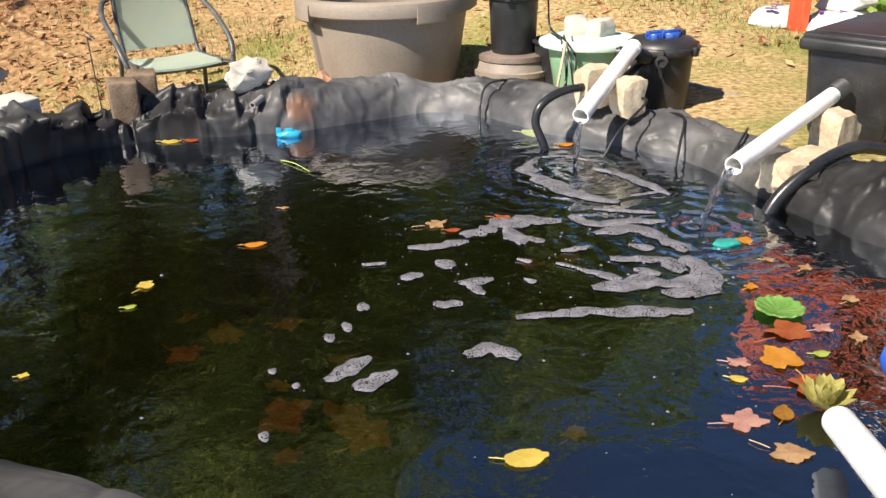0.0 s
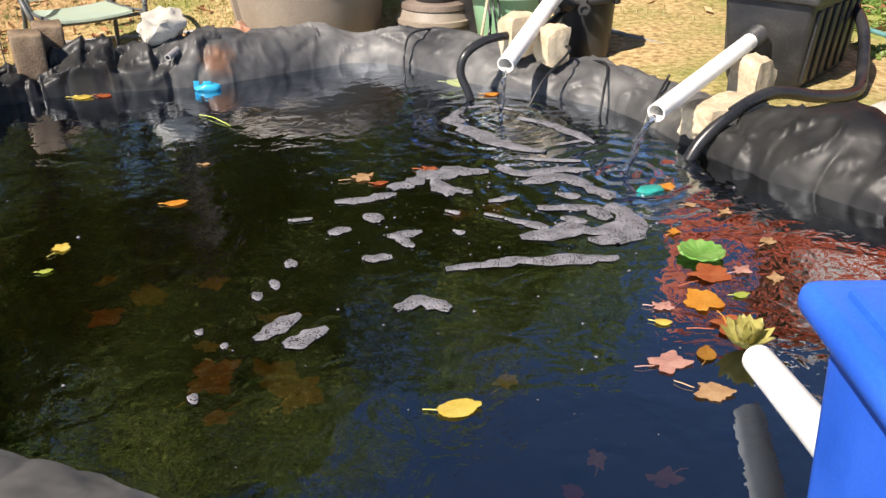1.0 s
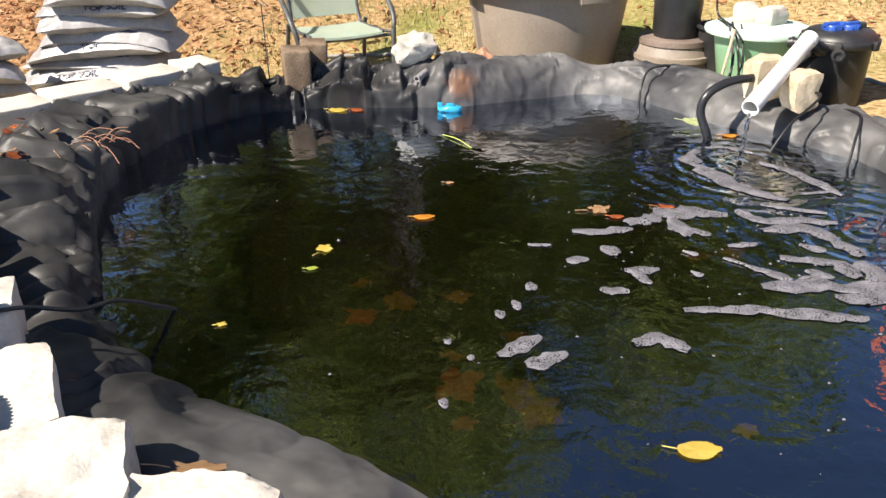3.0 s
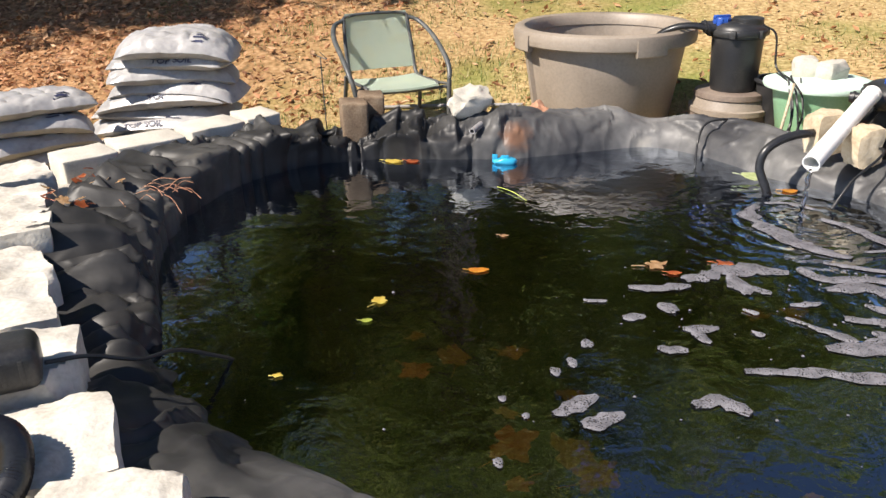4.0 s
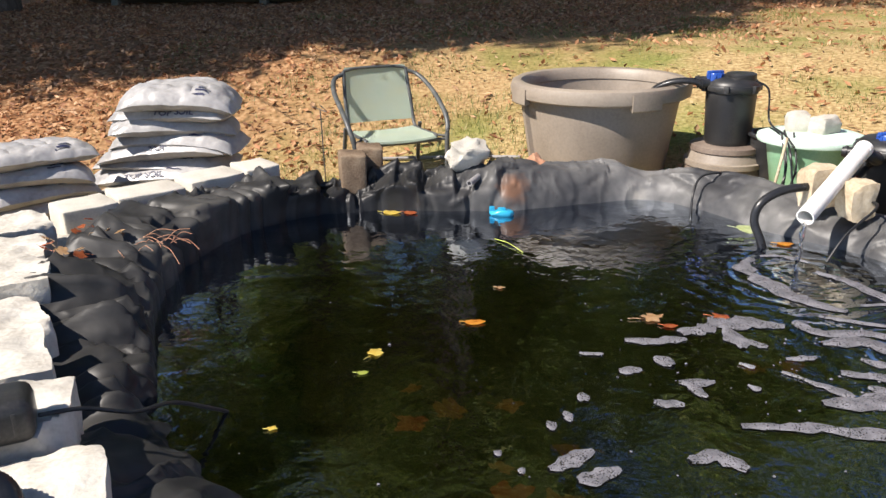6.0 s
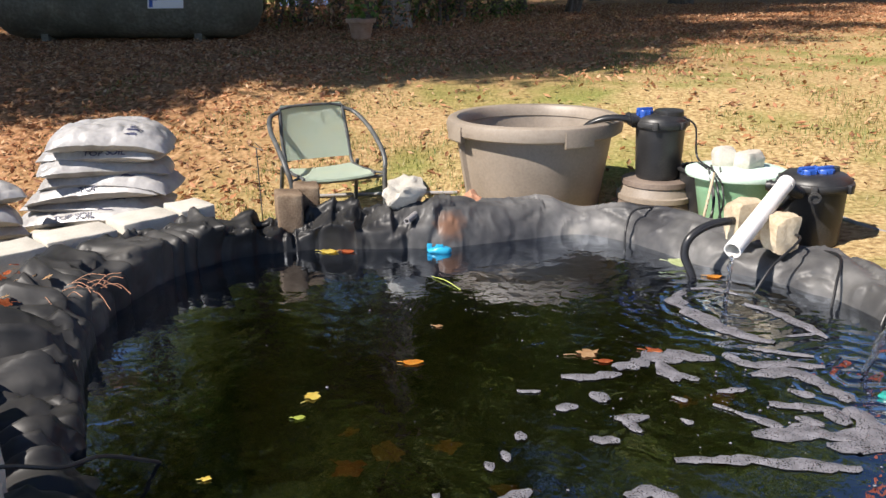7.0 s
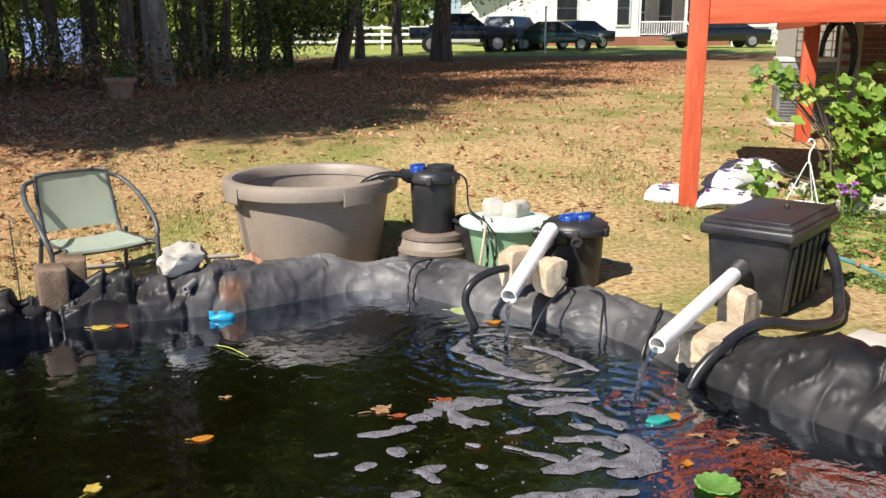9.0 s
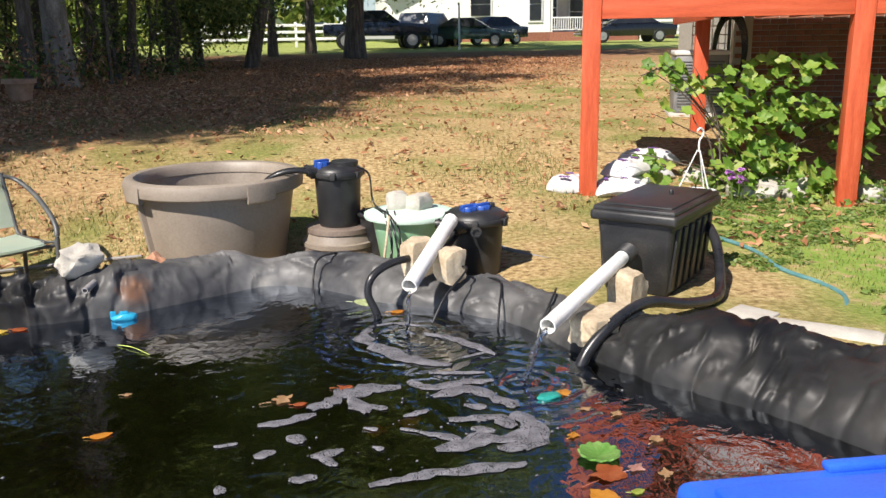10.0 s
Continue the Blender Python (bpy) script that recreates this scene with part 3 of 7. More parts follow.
def pond():
    count = 1700
    rows, out = edge_samples(count)
    if np.dot(out[0], rows[0, :2] - np.array((0.2, 3.7))) < 0:
        out = -out
    centre = np.array((0.2, 3.7))
    run = np.concatenate([[0], np.cumsum(np.linalg.norm(np.diff(rows[:, :2], axis=0), axis=1))])
    total = run[-1]
    inside = [(0.55, -0.52), (0.35, -0.5), (0.2, -0.46), (0.1, -0.36), (0.05, -0.22), (0.02, -0.10)]
    outside = [0.0, 0.03, 0.06, 0.09, 0.13, 0.17, 0.21, 0.26, 0.34, 0.42, 0.5, 0.58, 0.66, 0.74, 0.82, 0.90, 0.98, 1.06, 1.14, 1.22, 1.3, 1.38, 1.46, 1.54, 1.62, 1.7, 1.78, 1.86, 1.94, 2.0]
    verts, faces = [], []
    for k in range(count):
        x, y, cd, ch, bd, fold = rows[k]
        ch *= 1 + 0.12 * noise.noise(Vector((x * 2.6, y * 2.6, 4.0)))
        n2 = out[k]
        ang = run[k] / total * 2 * math.pi
        s = Vector((math.cos(ang), math.sin(ang), 0)) * (total / (2 * math.pi))
        for pull, z in inside:
            p = np.array((x, y)) * (1 - pull) + centre * pull
            verts.append((p[0], p[1], z))
        for u in outside:
            if u <= 1:
                d, z = cd * u, ch * math.sin(math.pi / 2 * u ** (0.30 if x < -1.0 and ch > 0.13 else 0.55 if ch / cd > 0.5 else 0.85)) - 0.02 * (1 - u)
            else:
                w = u - 1
                d = cd + (bd - cd) * w
                gz = ground_z(x + n2[0] * d, y + n2[1] * d) - 0.03
                z = ch + (gz - ch) * step(0.0, 1.0, w)
            amt = fold * (0.35 + 0.65 * step(-0.1, 0.4, u)) * (1 - 0.9 * step(1.6, 2.0, u))
            warp = 0.10 * noise.noise(s * 2.2 + Vector((5, 1, u * 1.5)))
            q = s * 1.0
            r0 = min(1.0, abs(noise.noise((q + Vector((warp, -warp, 0)) * 2.2) * 1.75 + Vector((0, 7, u * 0.35)))) * 2.3)
            r1 = min(1.0, abs(noise.noise((q + Vector((warp, -warp, 0)) * 2.0) * 5.0 + Vector((3, 0, u * 0.35)))) * 2.4)
            r3 = min(1.0, abs(noise.noise(q * 3.6 + Vector((2, 2, u * 2.0 + 2.5 * warp)))) * 2.4)
            r4 = min(1.0, abs(noise.noise((q + Vector((warp, warp, 0))) * 8.5 + Vector((9, 1, u * 0.6)))) * 2.4)
            r5 = min(1.0, abs(noise.noise((q + Vector((warp, -warp, 0)) * 2.6) * 2.9 + Vector((4, 2, u * 0.9)))) * 2.2)
            some = step(-0.15, 0.25, noise.noise(q * 1.3 + Vector((8, 3, u * 0.4))))
            small = noise.noise(q * 21 + Vector((1, 5, u * 5)))
            h = amt * (0.038 * (r0 ** 0.8 - 0.55) + 0.042 * (0.2 - (1 - r4) ** 3) * step(0.5, 1.1, fold) + (0.2 + 0.8 * some) * 0.026 * ((1 - r1) ** 3 - 0.25) + 0.055 * (0.22 - (1 - r5) ** 4) * (1 - 0.75 * step(0.7, 1.0, fold)) + 0.030 * (1 - r3) ** 6 + 0.0016 * small)
            h += amt * 0.075 * noise.noise(q * 2.0 + Vector((1, 8, u * 1.3))) * step(0.1, 0.5, u)
            # draped pleats: a slow rise and a sharp drop
            ph = run[k] * 4.2 + 4.6 * noise.noise(q * 1.1 + Vector((0, 0, 9))) + 0.55 * u * noise.noise(q * 1.7 + Vector((4, 4, 0))) + 3.0 * warp
            fr = ph - math.floor(ph)
            size = 0.35 + 0.65 * step(-0.2, 0.3, noise.noise(q * 2.3 + Vector((6, 1, 0.5 * u))))
            h += amt * step(0.75, 1.15, fold) * 0.085 * size * ((fr ** 1.6 if fr < 0.94 else 0.905 * (1 - (fr - 0.94) / 0.06)) - 0.38) * step(0.05, 0.35, u)
            over = 0.075 * (1 - step(-1.1, -0.3, x)) * step(0.12, 0.17, ch)
            d -= over * math.sin(math.pi * min(1.0, u / 0.75)) ** 0.8
            lean = 0.75 if u < 0.8 else 0.25
            if ch / cd < 0.45 and u < 1:
                lean = 0.25
            d += h * lean * (-1 if u < 1 else 0.5)
            verts.append((x + n2[0] * d, y + n2[1] * d, z + h * (1 - 0.6 * lean)))
    m = len(inside) + len(outside)
    for k in range(count):
        a, b = k * m, (k + 1) % count * m
        for j in range(m - 1):
            faces.append((a + j, b + j, b + j + 1, a + j + 1))
    faces.append(tuple(k * m for k in range(count)))
    me = bpy.data.meshes.new("pond_liner")
    me.from_pydata(verts, [], faces)
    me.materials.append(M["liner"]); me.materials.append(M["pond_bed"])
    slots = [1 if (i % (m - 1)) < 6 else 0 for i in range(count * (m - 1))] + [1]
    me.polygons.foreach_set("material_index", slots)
    me.polygons.foreach_set("use_smooth", [True] * len(me.polygons))
    bm = bmesh.new(); bm.from_mesh(me); bmesh.ops.recalc_face_normals(bm, faces=bm.faces); bm.to_mesh(me); bm.free()
    tagged(new("pond_liner", me), "black rubber pond liner folded over the raised rim", "pond liner", kind="structure")
    # water: a sheet that runs a little way under the rim
    vs = [(p[0] + o[0] * 0.05, p[1] + o[1] * 0.05, 0.0) for p, o in zip(rows[::6], out[::6])]
    me = bpy.data.meshes.new("water")
    me.from_pydata(vs, [], [tuple(range(len(vs)))])
    me.materials.append(M["water"])
    bm = bmesh.new(); bm.from_mesh(me); bmesh.ops.recalc_face_normals(bm, faces=bm.faces)
    if sum(f.normal.z for f in bm.faces) < 0:
        bmesh.ops.reverse_faces(bm, faces=bm.faces)
    bm.to_mesh(me); bm.free()
    tagged(new("water", me), "dark still pond water with faint ripples", "water", kind="structure")
    return rows[:, :2]


POND = pond()


def in_pond(x, y, poly=POND[::10]):
    x1, y1 = poly[:, 0], poly[:, 1]
    x2, y2 = np.roll(x1, -1), np.roll(y1, -1)
    hit = ((y1 > y) != (y2 > y)) & (x < (x2 - x1) * (y - y1) / (y2 - y1 + 1e-12) + x1)
    return hit.sum() % 2 == 1


def ground():
    def axis(lo, a, b, hi, fine, grow=1.28):
        mid = list(np.arange(a, b + 1e-6, fine))
        left, right, s = [], [], fine
        p = a
        while p > lo:
            s *= grow; p -= s; left.append(p)
        p, s = b, fine
        while p < hi:
            s *= grow; p += s; right.append(p)
        return left[::-1] + mid + right
    xs, ys = axis(-900, -4.2, 5.2, 900, 0.11), axis(-600, 0.6, 10.5, 1500, 0.11)
    verts = []
    for y in ys:
        for x in xs:
            z = ground_z(x, min(y, 70)) if -60 < x < 60 else 0.42
            if -2.6 < x < 3 and 1.5 < y < 5.8 and any(in_pond(x + dx, y + dy) for dx in (-0.1, 0.1) for dy in (-0.1, 0.1)):
                z = -0.8
            verts.append((x, y, z))
    w = len(xs)
    faces = [(j * w + i, j * w + i + 1, (j + 1) * w + i + 1, (j + 1) * w + i) for j in range(len(ys) - 1) for i in range(w - 1)]
    me = bpy.data.meshes.new("ground")
    me.from_pydata(verts, [], faces)
    me.materials.append(M["ground"])
    me.polygons.foreach_set("use_smooth", [True] * len(me.polygons))
    tagged(new("ground", me), "leaf-strewn lawn with bare soil and green patches", "lawn", kind="structure")


ground()


# ---- round the pond: containers and filters ----
def flat_z(x, y):
    return ground_z(x, y)


def rotz(x, y, z, a=0.0):
    return pose(x, y, z, 0, 0, a)


def big_tub():
    x, y = -0.205, 6.36
    t = thing("plastic_tub", "large taupe plastic tub with a thick rolled rim", "tub", rotz(x, y, flat_z(x, y) - 0.01, 57) @ Matrix.Diagonal((1.065, 1.065, 1.095, 1)))
    bm = bmesh.new()
    lathe(bm, [(0.0, 0.0), (0.36, 0.0), (0.385, 0.015), (0.40, 0.08), (0.475, 0.53), (0.475, 0.55), (0.455, 0.55), (0.435, 0.40), (0.425, 0.40),
               (0.42, 0.33), (0.41, 0.33), (0.39, 0.18), (0.378, 0.10), (0.0, 0.09)], 64)
    part("body", bm, M["tub"], t)
    bm = bmesh.new()
    lathe(bm, [(0.47, 0.525), (0.515, 0.52), (0.53, 0.53), (0.535, 0.57), (0.525, 0.60), (0.50, 0.612), (0.47, 0.606), (0.452, 0.585), (0.447, 0.545), (0.47, 0.525)], 64)
    part("rim", bm, M["tub"], t)
    for a in (-112, -22, 68, 158):
        bm = bmesh.new()
        w = 0.17
        outer = [(0.538, 0.586), (0.541, 0.56), (0.540, 0.50), (0.532, 0.492), (0.505, 0.50), (0.500, 0.56)]
        loops = []
        for i in range(9):
            g = radians(a) + (i / 8 - 0.5) * 2 * w
            loops.append([bm.verts.new((r * math.cos(g), r * math.sin(g), z)) for r, z in outer])
        for p, q in zip(loops, loops[1:]):
            for k in range(len(outer) - 1):
                bm.faces.new([p[k], q[k], q[k + 1], p[k + 1]])
        bm.faces.new(loops[0][::-1]); bm.faces.new(loops[-1])
        part("grip", bm, M["tub"], t)
    for a in (64, 154):
        bm = bmesh.new()
        loops = []
        for z, r in ((0.02, 0.392), (0.10, 0.405), (0.30, 0.438), (0.50, 0.472), (0.53, 0.478)):
            g = radians(a)
            c, s = math.cos(g), math.sin(g)
            loops.append([bm.verts.new((c * (r + d) - s * k, s * (r + d) + c * k, z)) for d, k in ((-0.012, -0.03), (0.022, -0.02), (0.022, 0.02), (-0.012, 0.03))])
        for p, q in zip(loops, loops[1:]):
            for k in range(3):
                bm.faces.new([p[k], p[k + 1], q[k + 1], q[k]])
        part("rib", bm, M["tub"], t)
    single("tub_water", disc(0.40, 0), M["water"], "still water inside the plastic tub", "water", rotz(x, y, flat_z(x, y) + 0.32), kind="structure")


def disc(r, z, segs=40):
    bm = bmesh.new()
    bm.faces.new([bm.verts.new((r * math.cos(2 * math.pi * i / segs), r * math.sin(2 * math.pi * i / segs), z)) for i in range(segs)])
    return bm


def canister(name, label, x, y, z, body_r, lid_r, height, turn, knobs, ports):
    """A pressure filter: drum, clamped lid with lugs, blue knobs and hose ports."""
    t = thing(name, label, "pond filter", rotz(x, y, z, turn), group="pond filters")
    h = height
    bm = bmesh.new()
    lathe(bm, [(0, 0), (body_r * 0.86, 0), (body_r * 0.9, 0.012), (body_r * 0.92, 0.03), (body_r, h * 0.72), (body_r * 1.04, h * 0.73), (body_r * 1.04, h * 0.76), (body_r, h * 0.77)], 40)
    part("drum", bm, M["black"], t)
    bm = bmesh.new()
    lathe(bm, [(body_r, h * 0.75), (lid_r, h * 0.755), (lid_r * 1.02, h * 0.775), (lid_r * 1.02, h * 0.815), (lid_r, h * 0.83), (lid_r * 0.96, h * 0.835)], 40)
    for k in range(6):
        g = 2 * math.pi * (k + 0.3) / 6
        box(bm, (0.03, 0.034, 0.045), (lid_r * 1.02 * math.cos(g), lid_r * 1.02 * math.sin(g), h * 0.79), 0.006, pose(0, 0, 0, 0, 0, math.degrees(g)))
    part("clamp_ring", bm, M["black"], t)
    bm = bmesh.new()
    lathe(bm, [(lid_r * 0.97, h * 0.83), (lid_r * 0.95, h * 0.86), (lid_r * 0.8, h * 0.915), (lid_r * 0.55, h * 0.94), (0, h * 0.945)], 40)
    part("lid", bm, M["black"], t)
    for kx, ky, kr, blue in knobs:
        bm = bmesh.new()
        lathe(bm, [(kr, h * 0.88), (kr, h * 0.975), (kr * 0.92, h * 0.99), (0, h * 0.99)], 20, (kx, ky, 0))
        if blue:
            box(bm, (kr * 2.3, kr * 0.55, 0.022), (kx, ky, h * 0.995), 0.006, pose(0, 0, 0, 0, 0, 30))
            for k in range(8):
                g = math.pi * k / 4
                box(bm, (0.008, 0.012, 0.03), (kx + kr * math.cos(g), ky + kr * math.sin(g), h * 0.95), 0.002, pose(0, 0, 0, 0, 0, math.degrees(g)))
        part("knob", bm, M["blue_knob" if blue else "black"], t, "bright blue turning knob" if blue else "")
    for g, pz, ln in ports:
        bm = bmesh.new()
        c, s = math.cos(radians(g)), math.sin(radians(g))
        p = [Vector((c * r, s * r, pz)) for r in (lid_r * 0.6, lid_r + ln * 0.5, lid_r + ln)]
        tube(bm, p, 0.026, 16, inner=0.019)
        tube(bm, [p[1] * 1, p[1] + (p[2] - p[1]) * 0.5], 0.032, 16)
        part("port", bm, M["black"], t)
    return t


def filters():
    x, y = 0.585, 6.18
    gz = flat_z(x, y)
    bm = bmesh.new()
    t = thing("flower_pot", "brown banded pot turned upside down under a filter", "pot", rotz(x, y, gz - 0.005) @ Matrix.Diagonal((1.10, 1.10, 0.92, 1)))
    lathe(bm, [(0, 0), (0.235, 0.0), (0.24, 0.012), (0.24, 0.075), (0.222, 0.085), (0.215, 0.13)], 40)
    part("rim", bm, M["pot_brown"], t)
    bm = bmesh.new()
    lathe(bm, [(0.214, 0.13), (0.222, 0.134), (0.222, 0.165), (0.208, 0.17), (0.19, 0.225)], 40)
    part("band", bm, M["tub"], t, "faded tan band")
    bm = bmesh.new()
    lathe(bm, [(0.19, 0.225), (0.198, 0.23), (0.195, 0.262), (0.18, 0.268), (0, 0.268)], 40)
    part("base", bm, M["pot_brown"], t)
    canister("pond_filter", "black pressure filter standing on an upturned pot", x, y, gz + 0.240, 0.147, 0.163, 0.425, 0,
             [(-0.10, -0.04, 0.045, True), (0.045, -0.02, 0.088, False)], [(185, 0.37, 0.05), (205, 0.36, 0.05)])
    x, y = 1.345, 5.44
    gz = flat_z(x, y)
    canister("pond_filter", "black pressure filter with blue knobs on the ground", x, y, gz - 0.005, 0.158, 0.187, 0.415, 0,
             [(-0.05, -0.05, 0.047, True), (0.03, -0.03, 0.047, True), (0.09, 0.03, 0.03, False)], [(-135, 0.295, 0.055), (-100, 0.295, 0.045), (160, 0.29, 0.05)])


def green_tub():
    x, y = 1.015, 5.85
    gz = flat_z(x, y)
    t = thing("lidded_tub", "pale green plastic tub with a faded lid", "tub", rotz(x, y, gz - 0.005, -12) @ Matrix.Diagonal((1.09, 1.09, 1.0, 1)))
    bm = bmesh.new()
    lathe(bm, [(0, 0), (0.15, 0), (0.16, 0.01), (0.205, 0.31), (0.21, 0.32)], 32, squash=(1.08, 0.9))
    part("body", bm, M["green_tub"], t)
    bm = bmesh.new()
    lathe(bm, [(0.205, 0.30), (0.238, 0.302), (0.244, 0.318), (0.24, 0.335), (0.20, 0.352), (0.1, 0.36), (0, 0.36)], 40, squash=(1.1, 0.92))
    part("lid", bm, M["green_lid"], t, "sun-faded pale green lid")
    for i, (dx, dy, s, r) in enumerate(((-0.085, 0.0, (0.12, 0.10, 0.115), 3), (0.05, -0.03, (0.15, 0.11, 0.10), 8))):
        bm = bmesh.new()
        rock(bm, s, r, 0.10, 3, boxy=0.7)
        single("rock", bm, M["cap"], "pale rock weighing down the tub lid", "rock", rotz(x + dx, y + dy, gz + 0.40 + i * -0.005, 40 * i), group="rocks on the lid")
    # dark tub half hidden behind
    t = thing("bucket", "black plastic bucket behind the green tub", "bucket", rotz(0.86, 6.12, flat_z(0.86, 6.12) - 0.005))
    bm = bmesh.new()
    lathe(bm, [(0, 0), (0.12, 0), (0.15, 0.28), (0.165, 0.285), (0.165, 0.30), (0.14, 0.30), (0.12, 0.02), (0, 0.02)], 32)
    part("body", bm, M["black"], t)
    for i, pts in enumerate((
            [(0.80, 5.93, 0.34), (0.84, 5.72, 0.33), (0.87, 5.60, 0.22), (0.86, 5.55, 0.06)],
            [(0.86, 5.78, 0.355), (0.88, 5.58, 0.28), (0.905, 5.52, 0.12), (0.93, 5.48, 0.05)],
            [(0.90, 5.70, 0.36), (0.92, 5.58, 0.20), (0.90, 5.53, 0.10), (0.98, 5.5, 0.03)],
            [(0.70, 5.93, 0.60), (0.77, 5.92, 0.55), (0.79, 5.90, 0.38), (0.86, 5.70, 0.345), (0.90, 5.6, 0.30)],
            [(0.84, 5.70, 0.35), (0.865, 5.56, 0.17), (0.82, 5.5, 0.04)])):
        bm = bmesh.new()
        tube(bm, smooth_line(pts), 0.006, 6)
        single("power_cord", bm, M["cable"], "thin black cord hanging over the tub", "cord", group="cords at the filters")
    bm = bmesh.new()
    tube(bm, smooth_line([(0.86, 5.6, 0.35), (0.83, 5.53, 0.2), (0.80, 5.5, 0.02)]), 0.008, 8)
    single("wooden_stake", bm, M["stone_tan"], "short pale stake leaning at the tub", "stake")
    # hoses from the standing filter into the big tub
    for k in (0.0, 0.05):
        bm = bmesh.new()
        tube(bm, smooth_line([(0.44, 6.15 - k, 0.55 - k * 0.2), (0.34, 6.14 - k, 0.565), (0.22, 6.14 - k, 0.55), (0.12, 6.16 - k, 0.48), (0.08, 6.18 - k, 0.30)]), 0.016, 10)
        single("hose", bm, M["hose"], "black hose running over the tub rim", "hose", group="black hoses")


def box_filter():
    a = math.degrees(math.atan2(-0.29, 0.31))
    x, y = 2.21, 4.875
    gz = flat_z(x, y)
    t = thing("box_filter", "black ribbed plastic box filter with a lid", "pond filter", rotz(x, y, gz - 0.005, a))
    H = 0.40
    bm = bmesh.new()
    box(bm, (0.40, 0.66, H), (0, 0, H / 2), 0.025, taper=0.84, segs=3)
    part("body", bm, M["black"], t)
    for side in (-1, 1):
        for k in range(6):
            bm = bmesh.new()
            box(bm, (0.018, 0.045, H * 0.80), (side * 0.188, -0.25 + 0.1 * k, H * 0.49), 0.006, pose(0, 0, 0, 0, side * 5, 0))
            part("rib", bm, M["black"], t)
    bm = bmesh.new()
    box(bm, (0.45, 0.72, 0.055), (0, 0, H + 0.012), 0.018, segs=3)
    box(bm, (0.43, 0.70, 0.03), (0, 0, H + 0.046), 0.014, segs=2)
    box(bm, (0.37, 0.62, 0.016), (0, 0, H + 0.064), 0.006)
    part("lid", bm, M["black"], t)
    bm = bmesh.new()
    lathe(bm, [(0.011, 0), (0.013, 0.016), (0.007, 0.026), (0, 0.028)], 12, (0.05, 0.05, H + 0.071))
    part("lid_knob", bm, M["black"], t)
    bm = bmesh.new()
    d = (Vector((1.36, 3.95, 0.20)) - Vector((1.94, 4.60, 0.315))).normalized()
    s = Vector((1.965, 4.628, 0.32))
    inv = t.matrix_basis.inverted()
    tube(bm, [inv @ (s + d * k * 0.012) for k in range(9)], 0.043, 20, ridges=0.005)
    part("pipe_joint", bm, M["black"], t, "ribbed black rubber pipe joint")
    t = thing("pvc_pipe", "white plastic outlet pipe from the box filter", "pipe", group="outlet pipes")
    bm = bmesh.new()
    tube(bm, [s + d * 0.06, Vector((1.36, 3.95, 0.20))], 0.035, 24, inner=0.030)
    part("barrel", bm, M["pvc"], t)
    bm = bmesh.new()
    tube(bm, [s + d * 0.06, s + d * 0.09], 0.040, 24)
    part("collar", bm, M["black"], t)
    t = thing("pvc_pipe", "white plastic outlet pipe from the round filter", "pipe", group="outlet pipes")
    p, q = Vector((1.15, 5.16, 0.395)), Vector((0.865, 4.645, 0.20))
    bm = bmesh.new()
    tube(bm, [p, q], 0.039, 24, inner=0.033)
    part("barrel", bm, M["pvc"], t)
    bm = bmesh.new()
    e = (q - p).normalized()
    tube(bm, [p - e * 0.02, p + e * 0.01], 0.041, 24)
    part("end_cap", bm, M["pvc"], t)
    bm = bmesh.new()
    tube(bm, smooth_line([(1.155, 5.17, 0.39), (1.19, 5.21, 0.36), (1.25, 5.29, 0.325)]), 0.03, 14, ridges=0.003)
    part("elbow", bm, M["black"], t, "black ribbed elbow")
    # corrugated return hoses
    t = thing("corrugated_hose", "thick black corrugated hose lying over the rim", "hose", group="black hoses")
    line = smooth_line([(2.44, 5.02, 0.36), (2.50, 4.92, 0.37), (2.49, 4.76, 0.30), (2.43, 4.58, 0.17), (2.33, 4.41, 0.125), (2.12, 4.27, 0.15), (1.88, 4.17, 0.20), (1.70, 4.07, 0.16), (1.56, 4.02, 0.05), (1.48, 3.98, -0.10)], 26)
    bm = bmesh.new()
    tube(bm, line, 0.026, 14, ridges=0.0007)
    part("tube_wall", bm, M["hose"], t)
    t = thing("hose", "black hose curling over the rim into the water", "hose", group="black hoses")
    bm = bmesh.new()
    tube(bm, smooth_line([(1.22, 5.34, 0.29), (1.10, 5.10, 0.26), (0.95, 4.99, 0.255), (0.80, 4.90, 0.25), (0.70, 4.84, 0.20), (0.675, 4.82, 0.12), (0.71, 4.80, 0.03), (0.75, 4.79, -0.08)], 12), 0.020, 14)
    part("tube_wall", bm, M["hose"], t)


def fall(name, p, q, r, seed, arc):
    """A thin broken jet of water from a pipe mouth to the pond."""
    bm = bmesh.new()
    p, q = Vector(p), Vector(q)
    for k in range(3):
        pts = []
        for i in range(15):
            f = i / 14
            c = p.lerp(q, f ** 0.75)
            c.z = p.z + (q.z - p.z) * (f * (1 - arc) + arc * f * f)
            w = 0.35 * r + f * r * 0.5
            pts.append(c + Vector((noise.noise(Vector((k * 5 + seed, f * 5, 0))), noise.noise(Vector((f * 5, k * 7 + seed, 0))), 0)) * w)
        tube(bm, pts, lambda f, k=k: r * (0.5 + 0.35 * noise.noise(Vector((f * 9, k * 3.0, seed)))), 8)
    ob = single(name, bm, M["jet"], "clear water pouring from a white pipe", "water jet", group="water jets")
    ob.visible_shadow = False


